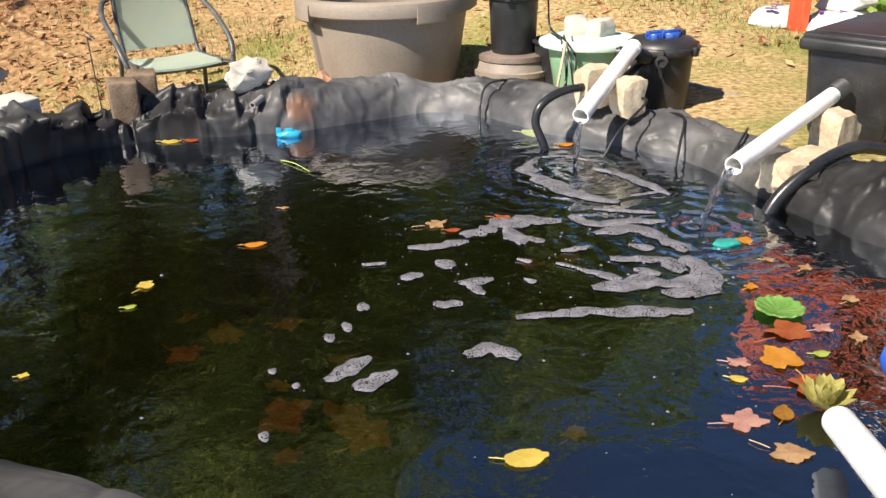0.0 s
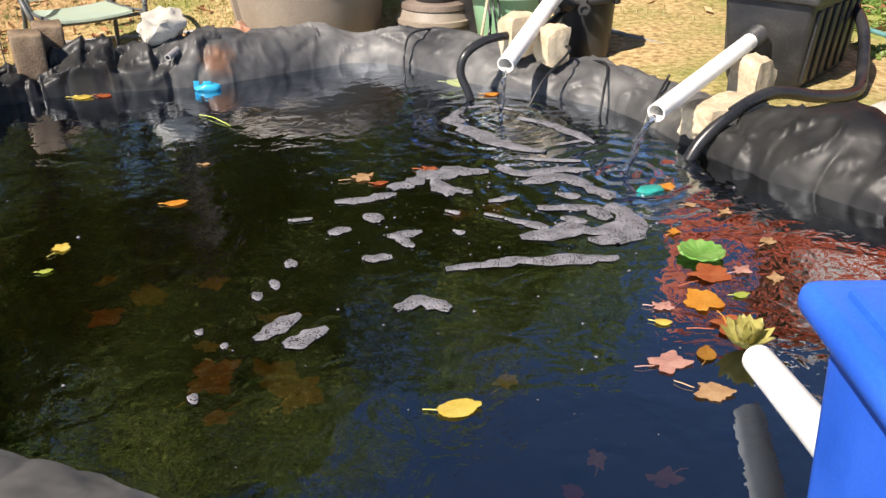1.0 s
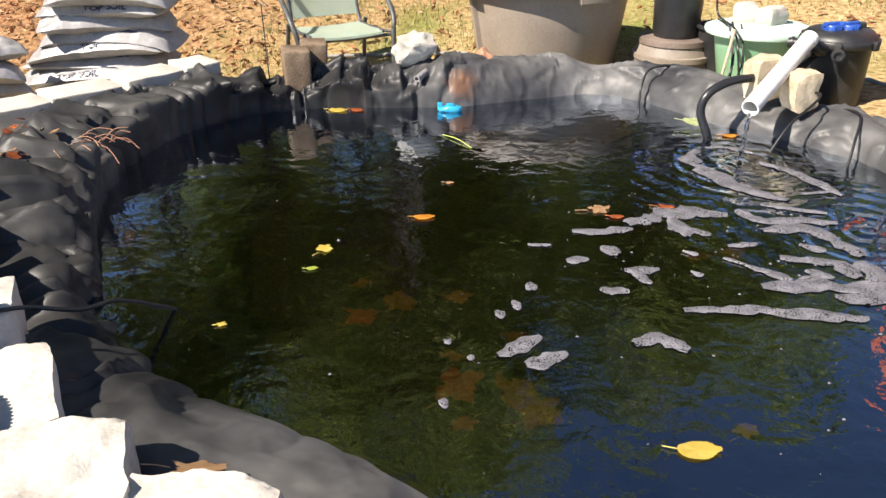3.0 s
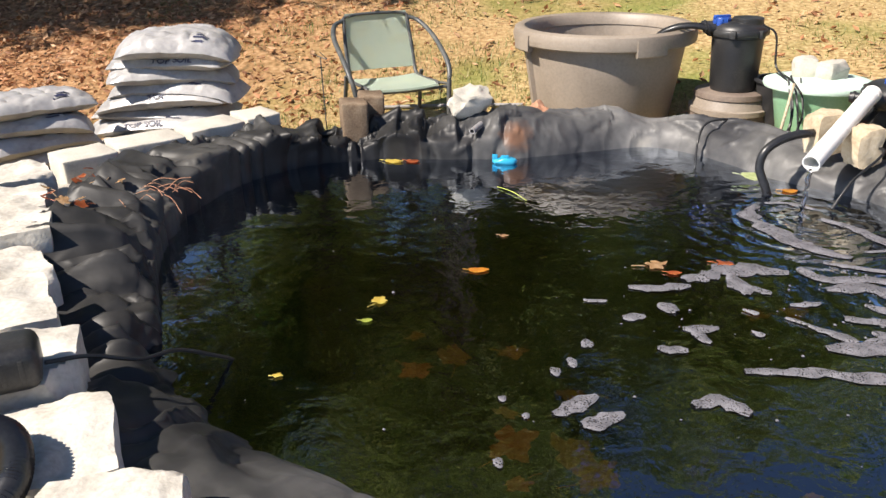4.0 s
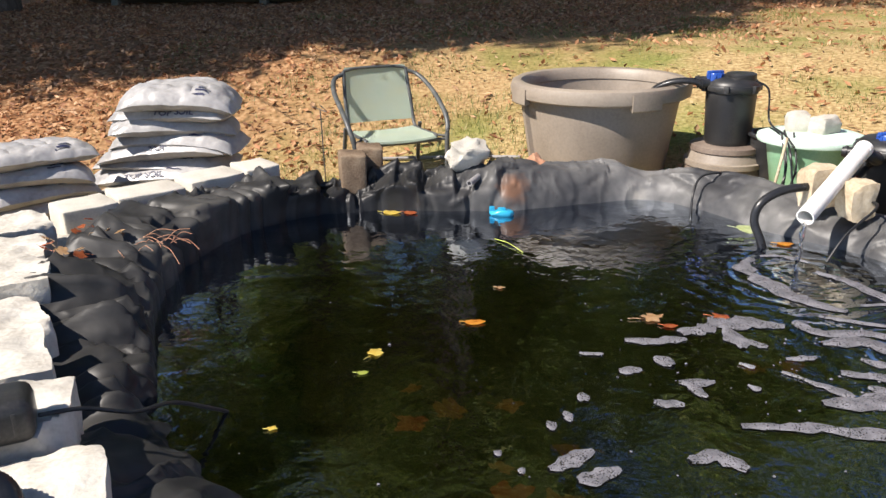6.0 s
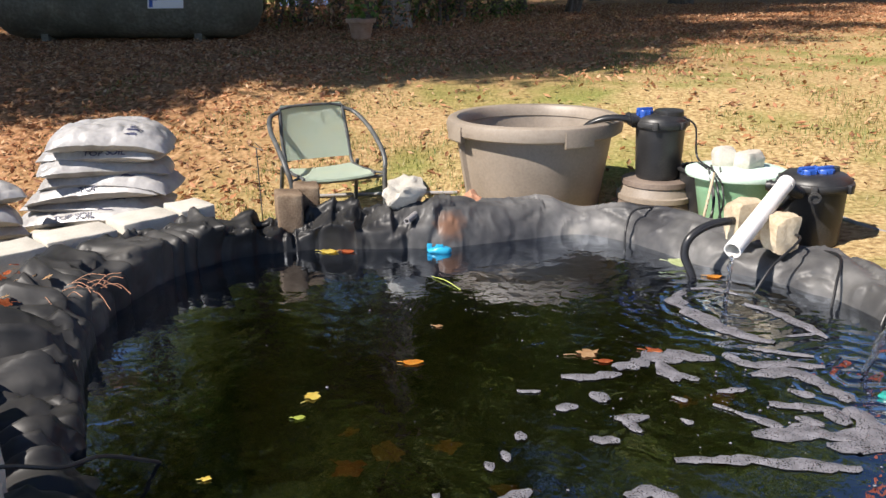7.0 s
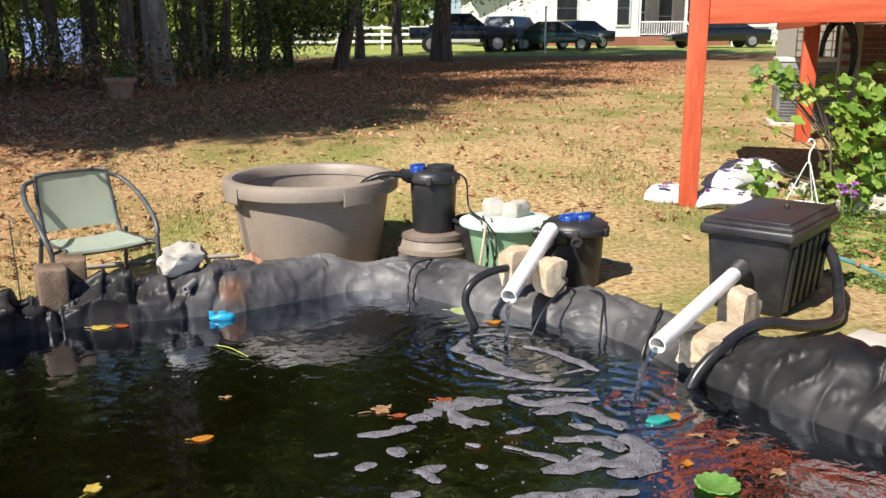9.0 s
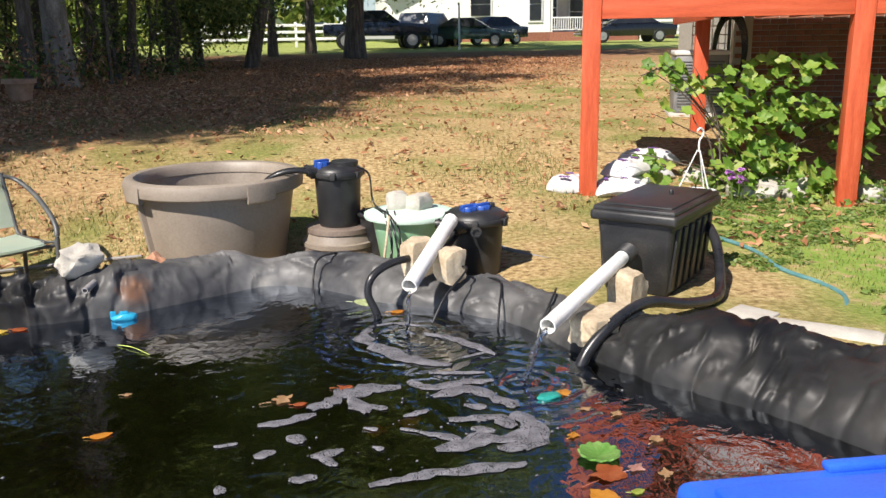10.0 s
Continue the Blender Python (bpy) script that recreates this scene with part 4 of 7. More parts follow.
def jets():
    m = bpy.data.materials.new("falling_water")
    m.use_nodes = True
    n, l = m.node_tree.nodes, m.node_tree.links
    b = n["Principled BSDF"]
    b.inputs["Base Color"].default_value = (0.92, 0.95, 1, 1)
    b.inputs["Roughness"].default_value, b.inputs["Transmission Weight"].default_value, b.inputs["IOR"].default_value = 0.03, 1.0, 1.33
    tr, mix = n.new("ShaderNodeBsdfTransparent"), n.new("ShaderNodeMixShader")
    mix.inputs[0].default_value = 0.45
    l.new(b.outputs[0], mix.inputs[1]); l.new(tr.outputs[0], mix.inputs[2]); l.new(mix.outputs[0], n["Material Output"].inputs[0])
    M["jet"] = m
    fall("water_jet", (0.865, 4.64, 0.172), (0.845, 4.55, -0.01), 0.019, 2.0, 0.7)
    fall("water_jet", (1.355, 3.945, 0.185), (1.235, 3.83, -0.01), 0.023, 5.0, 0.6)


def chair():
    x, y = -1.645, 6.38
    z = flat_z(x, y)
    t = thing("patio_chair", "patio chair with pale green sling and dark curved steel arms", "chair", rotz(x, y, z - 0.005, 37) @ Matrix.Diagonal((1.18, 1.14, 0.96, 1)))
    # local: the chair faces -y; seat 0.42 wide
    def pipe(name, pts, r=0.0125, label=""):
        bm = bmesh.new()
        tube(bm, smooth_line(pts, 8), r, 10)
        part(name, bm, M["steel"], t, label)
    for s in (-1, 1):
        pipe("arm", [(s * 0.20, 0.27, 0.79), (s * 0.26, 0.24, 0.76), (s * 0.295, 0.12, 0.69), (s * 0.30, -0.05, 0.60), (s * 0.295, -0.19, 0.49), (s * 0.275, -0.235, 0.34), (s * 0.27, -0.245, 0.0)], 0.0145)
        pipe("leg", [(s * 0.235, 0.13, 0.42), (s * 0.235, 0.16, 0.32), (s * 0.24, 0.20, 0.15), (s * 0.245, 0.24, 0.0)])
        pipe("back_rail", [(s * 0.195, 0.27, 0.81), (s * 0.205, 0.22, 0.60), (s * 0.205, 0.165, 0.43), (s * 0.205, 0.12, 0.39)], 0.011)
        pipe("seat_rail", [(s * 0.205, 0.16, 0.385), (s * 0.21, -0.02, 0.39), (s * 0.21, -0.21, 0.405), (s * 0.21, -0.235, 0.39)], 0.011)
        pipe("strut", [(s * 0.205, -0.16, 0.395), (s * 0.28, -0.21, 0.385)], 0.010)
    pipe("crossbar", [(-0.235, 0.16, 0.37), (0, 0.165, 0.365), (0.235, 0.16, 0.37)])
    pipe("crossbar", [(-0.275, -0.225, 0.37), (0, -0.21, 0.36), (0.275, -0.225, 0.37)])
    pipe("top_bar", [(-0.195, 0.27, 0.81), (-0.1, 0.28, 0.825), (0.1, 0.28, 0.825), (0.195, 0.27, 0.81)], 0.011)

    def sheet(name, rows, sag):
        bm = bmesh.new()
        grid = []
        for (yy, zz, w) in rows:
            grid.append([bm.verts.new((w * (2 * i / 10 - 1), yy + sag[0] * (1 - (2 * i / 10 - 1) ** 2), zz + sag[1] * (1 - (2 * i / 10 - 1) ** 2))) for i in range(11)])
        fs = [bm.faces.new([a[i], a[i + 1], b[i + 1], b[i]]) for a, b in zip(grid, grid[1:]) for i in range(10)]
        bmesh.ops.solidify(bm, geom=fs, thickness=0.005)
        part(name, bm, M["sling"], t)
    sheet("backrest", [(0.272, 0.835, 0.19), (0.255, 0.75, 0.21), (0.225, 0.63, 0.212), (0.19, 0.52, 0.212), (0.165, 0.445, 0.212)], (0.015, 0))
    sheet("seat", [(0.155, 0.395, 0.212), (0.05, 0.395, 0.215), (-0.08, 0.40, 0.215), (-0.20, 0.412, 0.215), (-0.24, 0.40, 0.212), (-0.245, 0.385, 0.21)], (0, -0.015))


def soil_bag(name, m, size, seed, front_text, label, group, skin="bag"):
    """A plump sealed bag, creased, with flat welded ends, and its print."""
    t = thing(name, label, "soil bag", m, group)
    L, W, H = size
    bm = bmesh.new()
    nx, ny = 44, 26
    o = Vector((seed * 2.3, seed, 0))

    def surf(u, v, side):
        a, b = 2 * u - 1, 2 * v - 1
        e = (1 - abs(a) ** 5) * (1 - abs(b) ** 3.2)
        bulge = max(0.0, e) ** 0.62
        px, py = a * L / 2 * (1 - 0.05 * b * b * (abs(a) > 0.3)), b * W / 2 * (1 - 0.10 * abs(a) ** 3)
        wr = noise.noise(Vector((px * 9, py * 9, seed))) * 0.010 + noise.noise(Vector((px * 24, py * 14, seed + 4))) * 0.006 - 0.012 * max(0, 1 - 6 * abs(noise.noise(Vector((px * 7, py * 11, seed + 9)))))
        wr += 0.010 * abs(a) ** 2 * noise.noise(Vector((px * 8, py * 45, seed)))
        z = H / 2 + side * (H / 2) * bulge * (1 + 0.25 * noise.noise(Vector((px * 3, py * 3, seed)))) + wr * (0.3 + bulge) * (1 if side > 0 else 0.3)
        z -= (1 - bulge) * 0.012 + 0.040 * abs(a) ** 3.5 * (1 + 0.5 * math.sin(seed))
        return (px, py, z)
    top = [[bm.verts.new(surf(i / nx, j / ny, 1)) for i in range(nx + 1)] for j in range(ny + 1)]
    low = [[top[j][i] if i in (0, nx) or j in (0, ny) else bm.verts.new(surf(i / nx, j / ny, -1)) for i in range(nx + 1)] for j in range(ny + 1)]
    for j in range(ny):
        for i in range(nx):
            bm.faces.new([top[j][i], top[j][i + 1], top[j + 1][i + 1], top[j + 1][i]])
            q = [low[j][i], low[j + 1][i], low[j + 1][i + 1], low[j][i + 1]]
            if len(set(q)) == 4:
                bm.faces.new(q)
    part("sack", bm, M[skin], t)
    # print: follows the front bulge
    if front_text:
        cu = bpy.data.curves.new("print", "FONT")
        cu.body, cu.size, cu.align_x, cu.offset = front_text, 0.062, "CENTER", 0.001
        tmp = bpy.data.objects.new("print", cu)
        scene.collection.objects.link(tmp)
        dg = bpy.context.evaluated_depsgraph_get()
        dg.update()
        me = bpy.data.meshes.new_from_object(tmp.evaluated_get(dg))
        bpy.data.objects.remove(tmp)
        bm = bmesh.new()
        bm.from_mesh(me)
        bmesh.ops.triangulate(bm, faces=bm.faces)
        long = [e for e in bm.edges if e.calc_length() > 0.012]
        bmesh.ops.subdivide_edges(bm, edges=long, cuts=2)
        for v in bm.verts:
            x, h = v.co.x + seed % 3 * 0.03, v.co.y
            vv = 0.012 + h * 1.5 / (W / 0.36)
            p = surf(min(0.98, max(0.02, x / L + 0.5)), vv, 1)
            v.co = Vector((p[0], p[1] - 0.003, p[2] + 0.003))
        part("print", bm, M["ink"], t, "dark printed lettering")
    # small unreadable lines of print
    bm = bmesh.new()
    for k in range(3):
        u0, v0 = 0.66 + 0.02 * k, 0.10 + 0.055 * k
        row = [[bm.verts.new(Vector(surf(u0 + 0.10 * i / 6, v0 + dv, 1)) + Vector((0, -0.002, 0.003))) for i in range(7)] for dv in (0, 0.028)]
        for i in range(6):
            bm.faces.new([row[0][i], row[0][i + 1], row[1][i + 1], row[1][i]])
    part("print_bars", bm, M["ink"], t)
    return t


def bags():
    rng = random.Random(4)
    a = math.degrees(math.atan2(0.30, 0.93))
    z = 0.0
    x, y = -2.72, 5.44
    z = -0.045
    # a board and blocks carry the stack
    bm = bmesh.new()
    box(bm, (0.9, 0.5, z - flat_z(x, y) + 0.02), (0, 0, 0), 0.01)
    single("concrete_slab", bm, M["cap"], "grey concrete slab under the bags", "slab", rotz(x, y, (z + flat_z(x, y)) / 2 - 0.01, a))
    texts = ["TOP SOIL", "", "TOP", "", "", "TOP SOIL", ""]
    for k in range(7):
        soil_bag("soil_bag", pose(x + rng.uniform(-0.04, 0.04) + 0.032 * k - 0.12, y + rng.uniform(-0.03, 0.03), z + 0.079 * k, rng.uniform(-5, 5), rng.uniform(-6, 4), a + rng.uniform(-12, 12)),
                 (0.92 - 0.034 * k, 0.44, 0.135 if k < 6 else 0.165), 3 + k * 1.7, texts[k], "plump white plastic bag of soil in a stack", "stacked soil bags")
    x, y = -3.18, 4.66
    z = flat_z(x, y)
    for k in range(6):
        soil_bag("soil_bag", pose(x + rng.uniform(-0.04, 0.04), y + rng.uniform(-0.04, 0.04), z - 0.01 + 0.10 * k, rng.uniform(-3, 3), rng.uniform(-3, 3), 48 + rng.uniform(-9, 9)),
                 (0.72, 0.42, 0.13), 31 + k * 2.3, "", "creased white plastic bag of soil in a low pile", "piled soil bags")


def stones():
    def stone(name, mat_key, x, y, z, size, turn, seed, label, cat="stone", rough=0.08, boxy=0.85, group="", tilt=0):
        bm = bmesh.new()
        rock(bm, size, seed, rough, 4 if max(size) > 0.25 else 3, boxy=boxy)
        return single(name, bm, M[mat_key], label, cat, pose(x, y, z + size[2] / 2, tilt, 0, turn), group)
    # ledge of pale stones along the west side: front edge places, from the near end
    wall = [(-0.30, 1.74, 0.40, 0.30), (-0.63, 1.86, 0.34, 0.32), (-0.97, 2.09, 0.36, 0.34), (-1.22, 2.33, 0.28, 0.30), (-1.52, 2.57, 0.36, 0.34), (-1.76, 2.84, 0.32, 0.34),
            (-1.98, 3.12, 0.32, 0.36), (-2.22, 3.40, 0.32, 0.34), (-2.44, 3.68, 0.34, 0.34)]
    for i, (x, y, w, d) in enumerate(wall):
        top = 0.24 + 0.02 * math.sin(i * 2.3)
        gz = flat_z(x, y) - 0.01
        turn = 42 + 8 * math.sin(i * 1.7) if i > 1 else 12 + 20 * i
        stone("ledge_stone", "limestone", x, y, gz, (d, w * 1.02, top - gz), turn, 10 + i, "pale rough-split limestone block beside the pond", group="ledge stones", rough=0.07, boxy=0.93)
    for i, (x, y, s, tz) in enumerate(((-2.42, 4.02, (0.46, 0.30, 0.36), 20), (-2.78, 3.75, (0.40, 0.34, 0.36), 50),)):
        gz = flat_z(x, y) - 0.01
        stone("ledge_stone", "cap", x, y, gz, s, tz, 40 + i, "pale flat stone at the pond corner", group="ledge stones", rough=0.05, boxy=0.95)
    # sawn cap blocks below the stacked bags, a low course that steps down to the corner
    for i, (x, y, w, top) in enumerate(((-1.95, 4.985, 0.19, 0.215), (-2.10, 4.76, 0.30, 0.205), (-2.29, 4.46, 0.34, 0.19), (-2.45, 4.18, 0.26, 0.185))):
        gz = flat_z(x, y) - 0.01
        bm = bmesh.new()
        box(bm, (w, 0.24, top - gz), (0, 0, (top - gz) / 2), 0.008)
        bmesh.ops.subdivide_edges(bm, edges=bm.edges, cuts=2, use_grid_fill=True)
        for v in bm.verts:
            v.co += Vector((noise.noise(v.co * 9), noise.noise(v.co * 8 + Vector((3, 1, i))), noise.noise(v.co * 7 + Vector((i, 5, 1))))) * 0.007
        single("concrete_block", bm, M["cap"], "pale concrete block at the rim", "block", rotz(x, y, gz, 54 + 3 * (i % 2)), group="pale blocks")
    for i, (x, y, tz) in enumerate(((-1.395, 5.06, 28), (-1.365, 5.25, 24))):
        gz = flat_z(x, y) - 0.01
        bm = bmesh.new()
        box(bm, (0.14, 0.20, 0.285 - gz), (0, 0, (0.29 - gz) / 2), 0.012)
        bmesh.ops.subdivide_edges(bm, edges=bm.edges, cuts=2, use_grid_fill=True)
        for v in bm.verts:
            v.co += Vector((noise.noise(v.co * 14), noise.noise(v.co * 12 + Vector((3, 1, i))), noise.noise(v.co * 13))) * 0.007
        single("paving_block", bm, M["block_brown"], "worn brown concrete block standing on end", "block", rotz(x, y, gz, tz), group="brown blocks")
    for i, (x, y, tz) in enumerate(((-0.115, 1.885, -6), (0.065, 1.87, 8), (0.24, 1.80, 20))):
        bm = bmesh.new()
        rock(bm, (0.17, 0.14, 0.20), 60 + i, 0.06, 4, boxy=0.85)
        single("paving_block", bm, M["block_brown"], "worn brown concrete block lying on the liner", "block", rotz(x, y, 0.10, tz), group="near brown blocks")
    stone("rock", "cap", -0.80, 5.25, 0.175, (0.19, 0.14, 0.155), 40, 77, "pale angular rock resting on the liner", "rock", 0.22, 0.5, tilt=22)
    stone("rock", "red_rock", -0.475, 5.62, flat_z(-0.475, 5.6) - 0.01, (0.17, 0.16, 0.33), 30, 72, "small reddish rock beside the tub", "rock", 0.2, 0.4)
    stone("rock", "stone_tan", 0.955, 5.02, 0.15, (0.15, 0.12, 0.19), 30, 73, "yellowish stone holding the white pipe", "stone", 0.08, 0.92, "stones at the pipes")
    stone("rock", "stone_tan", 1.105, 4.91, 0.13, (0.12, 0.12, 0.175), 25, 74, "yellowish stone holding the white pipe", "stone", 0.10, 0.92, "stones at the pipes")
    stone("rock", "stone_tan", 1.70, 4.17, 0.02, (0.30, 0.20, 0.15), 28, 75, "large tan stone under the hose", "stone", 0.10, 0.7, "stones at the pipes")
    stone("rock", "stone_tan", 1.89, 4.44, 0.05, (0.16, 0.13, 0.22), 40, 76, "upright tan stone in front of the box filter", "stone", 0.09, 0.8, "stones at the pipes")
    bm = bmesh.new()
    box(bm, (0.22, 0.20, 0.15), (0, 0, 0.075), 0.008)
    single("concrete_block", bm, M["cap"], "pale concrete block beside the box filter", "block", rotz(2.40, 4.22, -0.05, 35), group="pale blocks")
    bm = bmesh.new()
    box(bm, (0.50, 0.16, 0.12), (0, 0, 0.06), 0.03)
    single("edging_stone", bm, M["cap"], "long pale edging stone behind the liner", "stone", rotz(2.62, 3.98, -0.02, -38))


def near_things():
    # submersible pump on the ledge, its cable and hose
    t = thing("pond_pump", "black pond pump box lying on the stones", "pump", pose(-1.20, 2.22, 0.235, 0, 0, 40))
    bm = bmesh.new()
    box(bm, (0.26, 0.15, 0.11), (0, 0, 0.058), 0.03, segs=3)
    part("housing", bm, M["black"], t)
    bm = bmesh.new()
    tube(bm, [(-0.02, -0.07, 0.055), (-0.02, -0.10, 0.055)], 0.036, 20, inner=0.026)
    part("outlet", bm, M["black"], t)
    for k in range(5):
        bm = bmesh.new()
        box(bm, (0.012, 0.153, 0.06), (-0.09 + 0.04 * k + 0.02, 0, 0.06), 0.002)
        part("grille_bar", bm, M["black"], t)
    bm = bmesh.new()
    tube(bm, smooth_line([(-1.10, 2.31, 0.27), (-1.05, 2.40, 0.245), (-0.98, 2.50, 0.19), (-0.95, 2.62, 0.155), (-0.94, 2.78, 0.05), (-0.93, 2.86, -0.01), (-0.93, 2.89, -0.06)]), 0.006, 8)
    single("power_cord", bm, M["cable"], "thin black cord running into the water", "cord")
    t = thing("corrugated_hose", "black corrugated hose coiled on the stones", "hose", group="black hoses")
    bm = bmesh.new()
    tube(bm, smooth_line([(-1.28, 1.95, 0.20), (-1.10, 2.02, 0.27), (-0.95, 2.02, 0.285), (-0.86, 1.93, 0.26), (-0.83, 1.80, 0.24), (-0.86, 1.66, 0.1)], 26), 0.030, 14, ridges=0.003)
    part("tube_wall", bm, M["hose"], t)
    # blue storage tote in the shallows
    t = thing("storage_tote", "blue plastic storage tote with a snap-on lid", "storage box", rotz(1.41, 1.815, -0.085, -1))
    bm = bmesh.new()
    box(bm, (0.60, 0.46, 0.60), (0, 0, 0.30), 0.04, taper=0.9, segs=4)
    part("body", bm, M["tote"], t)
    bm = bmesh.new()
    box(bm, (0.68, 0.53, 0.06), (0, 0, 0.615), 0.026, segs=4)
    box(bm, (0.58, 0.42, 0.03), (0, 0, 0.642), 0.012, segs=2)
    part("lid", bm, M["tote"], t)
    bm = bmesh.new()
    box(bm, (0.22, 0.03, 0.018), (0.06, 0.245, 0.652), 0.006)
    part("latch", bm, M["tote"], t)
    t = thing("pvc_pipe", "short white plastic pipe leaving the blue tote", "pipe", group="outlet pipes")
    bm = bmesh.new()
    tube(bm, [(1.195, 1.90, 0.248), (1.26, 2.55, 0.075)], 0.036, 24, inner=0.031)
    part("barrel", bm, M["pvc"], t)
    # liner vent stub
    t = thing("vent_stub", "short grey pipe end poking through the liner", "pipe")
    bm = bmesh.new()
    tube(bm, [(-0.70, 5.20, 0.17), (-0.735, 5.06, 0.15)], 0.017, 16, inner=0.011)
    part("barrel", bm, M["grey_hose"], t)
    for pts in ([(0.57, 5.56, 0.12), (0.54, 5.47, 0.175), (0.44, 5.41, 0.165), (0.405, 5.34, 0.09), (0.40, 5.29, -0.04)],
                [(1.28, 4.92, 0.14), (1.34, 4.76, 0.16), (1.30, 4.60, 0.08), (1.27, 4.52, -0.03)],
                [(1.62, 4.72, 0.12), (1.55, 4.52, 0.15), (1.46, 4.40, 0.06), (1.42, 4.35, -0.03)],
                [(1.10, 4.95, 0.20), (1.18, 4.83, 0.22), (1.05, 4.70, 0.12), (0.97, 4.62, 0.01)]):
        bm = bmesh.new()
        tube(bm, smooth_line(pts), 0.006, 8)
        single("power_cord", bm, M["cable"], "thin black cord over the liner", "cord", group="cords over the rim")
    bm = bmesh.new()
    tube(bm, smooth_line([(1.52, 5.95, 0.07), (1.70, 5.65, 0.06), (1.86, 5.42, 0.06), (2.02, 5.20, 0.06)]), 0.014, 8)
    single("ground_pipe", bm, M["grey_hose"], "grey pipe lying on bare soil", "pipe")
    bm = bmesh.new()
    tube(bm, smooth_line([(2.55, 4.12, 0.055), (2.85, 4.22, 0.06), (3.02, 4.42, 0.075), (3.04, 4.66, 0.08), (2.98, 4.95, 0.085), (3.02, 5.5, 0.09), (2.7, 6.4, 0.11), (2.5, 7.0, 0.12), (2.3, 7.6, 0.18)]), 0.013, 8)
    single("garden_hose", bm, M["teal_hose"], "faded teal garden hose lying on the lawn", "hose")
    bm = bmesh.new()
    tube(bm, smooth_line([(-2.0, 6.75, flat_z(-2.0, 6.75) + 0.02), (-1.3, 6.85, flat_z(-1.3, 6.85) + 0.02), (-0.8, 6.8, flat_z(-0.8, 6.8) + 0.02)]), 0.012, 8)
    single("ground_pipe", bm, M["grey_hose"], "thin grey pipe lying in the grass", "pipe")
    t = thing("plant_stake", "thin rusty metal stake in the lawn", "stake", pose(-1.98, 6.0, flat_z(-1.98, 6.0), 3, 0, 0))
    bm = bmesh.new()
    tube(bm, [(0, 0, -0.02), (0.005, 0, 0.62)], 0.004, 6)
    part("rod", bm, M["steel"], t)
    bm = bmesh.new()
    tube(bm, smooth_line([(-0.05, 0, 0.64), (0, 0.01, 0.62), (0.05, 0, 0.61), (0.01, -0.02, 0.66)]), 0.003, 6)
    part("hook", bm, M["steel"], t)


big_tub()
filters()
green_tub()
box_filter()
jets()
chair()
bags()
stones()
near_things()


# ---- deck and house on the east side ----
DECK = rotz(2.56, 7.08, 0.0, -19.0)


def deck_at(u, v, z=0.0):
    return DECK @ Vector((u, v, z))


def deck():
    t = thing("deck", "raised timber deck stained orange red", "deck", DECK)
    for u, v, top in ((0, 0, 2.62), (1.9, 0, 2.62), (3.8, 0, 2.62), (5.7, 0, 2.62), (1.07, 2.40, 1.5), (3.8, 2.40, 1.5)):
        w = deck_at(u, v)
        gz = ground_z(w.x, w.y) - 0.05
        bm = bmesh.new()
        box(bm, (0.137, 0.137, top - gz), (u, v, (top + gz) / 2), 0.006)
        part("post", bm, M["red_wood"], t)
    for a, b in ((0.0, 1.9), (1.9, 3.8), (3.8, 5.7)):
        bm = bmesh.new()
        box(bm, (b - a - 0.139, 0.05, 0.27), ((a + b) / 2, -0.03, 1.615), 0.004)
        part("beam", bm, M["red_beam"], t)
    bm = bmesh.new()
    box(bm, (0.05, 0.82, 0.27), (-0.03, 0.48, 1.615), 0.004)
    part("beam", bm, M["red_wood"], t)
    bm = bmesh.new()
    box(bm, (0.05, 3.6, 0.27), (0.97, 2.76, 1.615), 0.004)
    part("beam", bm, M["red_wood"], t)
    for k in range(14):
        bm = bmesh.new()
        deep = 4.7 if 0.35 + 0.405 * k > 1.0 else 0.85
        box(bm, (0.045, deep, 0.19), (0.35 + 0.405 * k, 0.05 + deep / 2, 1.64), 0.003)
        part("joist", bm, M["red_wood"], t)
    plank = bmesh.new()
    box(plank, (5.9, 0.138, 0.032), (0, 0, 0), 0.004)
    plank = sharp(mesh_of("plank", plank, M["red_beam"]))
    short = bmesh.new()
    box(short, (4.9, 0.138, 0.032), (0, 0, 0), 0.004)
    short = sharp(mesh_of("plank", short, M["red_beam"]))
    for k in range(34):
        share("plank", plank if k < 7 else short, t, pose(2.85 if k < 7 else 3.35, -0.06 + 0.1445 * k, 1.768))
    for z, w in ((1.86, 0.05), (2.58, 0.05)):
        for a, b in ((0.0, 1.9), (1.9, 3.8), (3.8, 5.7)):
            bm = bmesh.new()
            box(bm, (b - a - 0.139, 0.04, 0.09), ((a + b) / 2, 0, z), 0.004)
            part("rail", bm, M["red_beam"], t)
        bm = bmesh.new()
        box(bm, (0.04, 3.6, 0.09), (1.0, 2.76, z), 0.004)
        part("rail", bm, M["red_wood"], t)
    bm = bmesh.new()
    box(bm, (5.85, 0.14, 0.035), (2.85, 0, 2.642), 0.005)
    part("cap_rail", bm, M["red_beam"], t)
    slat = bmesh.new()
    box(slat, (0.036, 0.036, 0.66), (0, 0, 0), 0.003)
    slat = sharp(mesh_of("baluster", slat, M["red_wood"]))
    for k in range(44):
        u = 0.11 + 0.127 * k
        if min(abs(u - p) for p in (0, 1.9, 3.8, 5.7)) > 0.1:
            share("baluster", slat, t, pose(u, 0, 2.22))
    for k in range(28):
        share("baluster", slat, t, pose(1.0, 1.02 + 0.127 * k, 2.22))


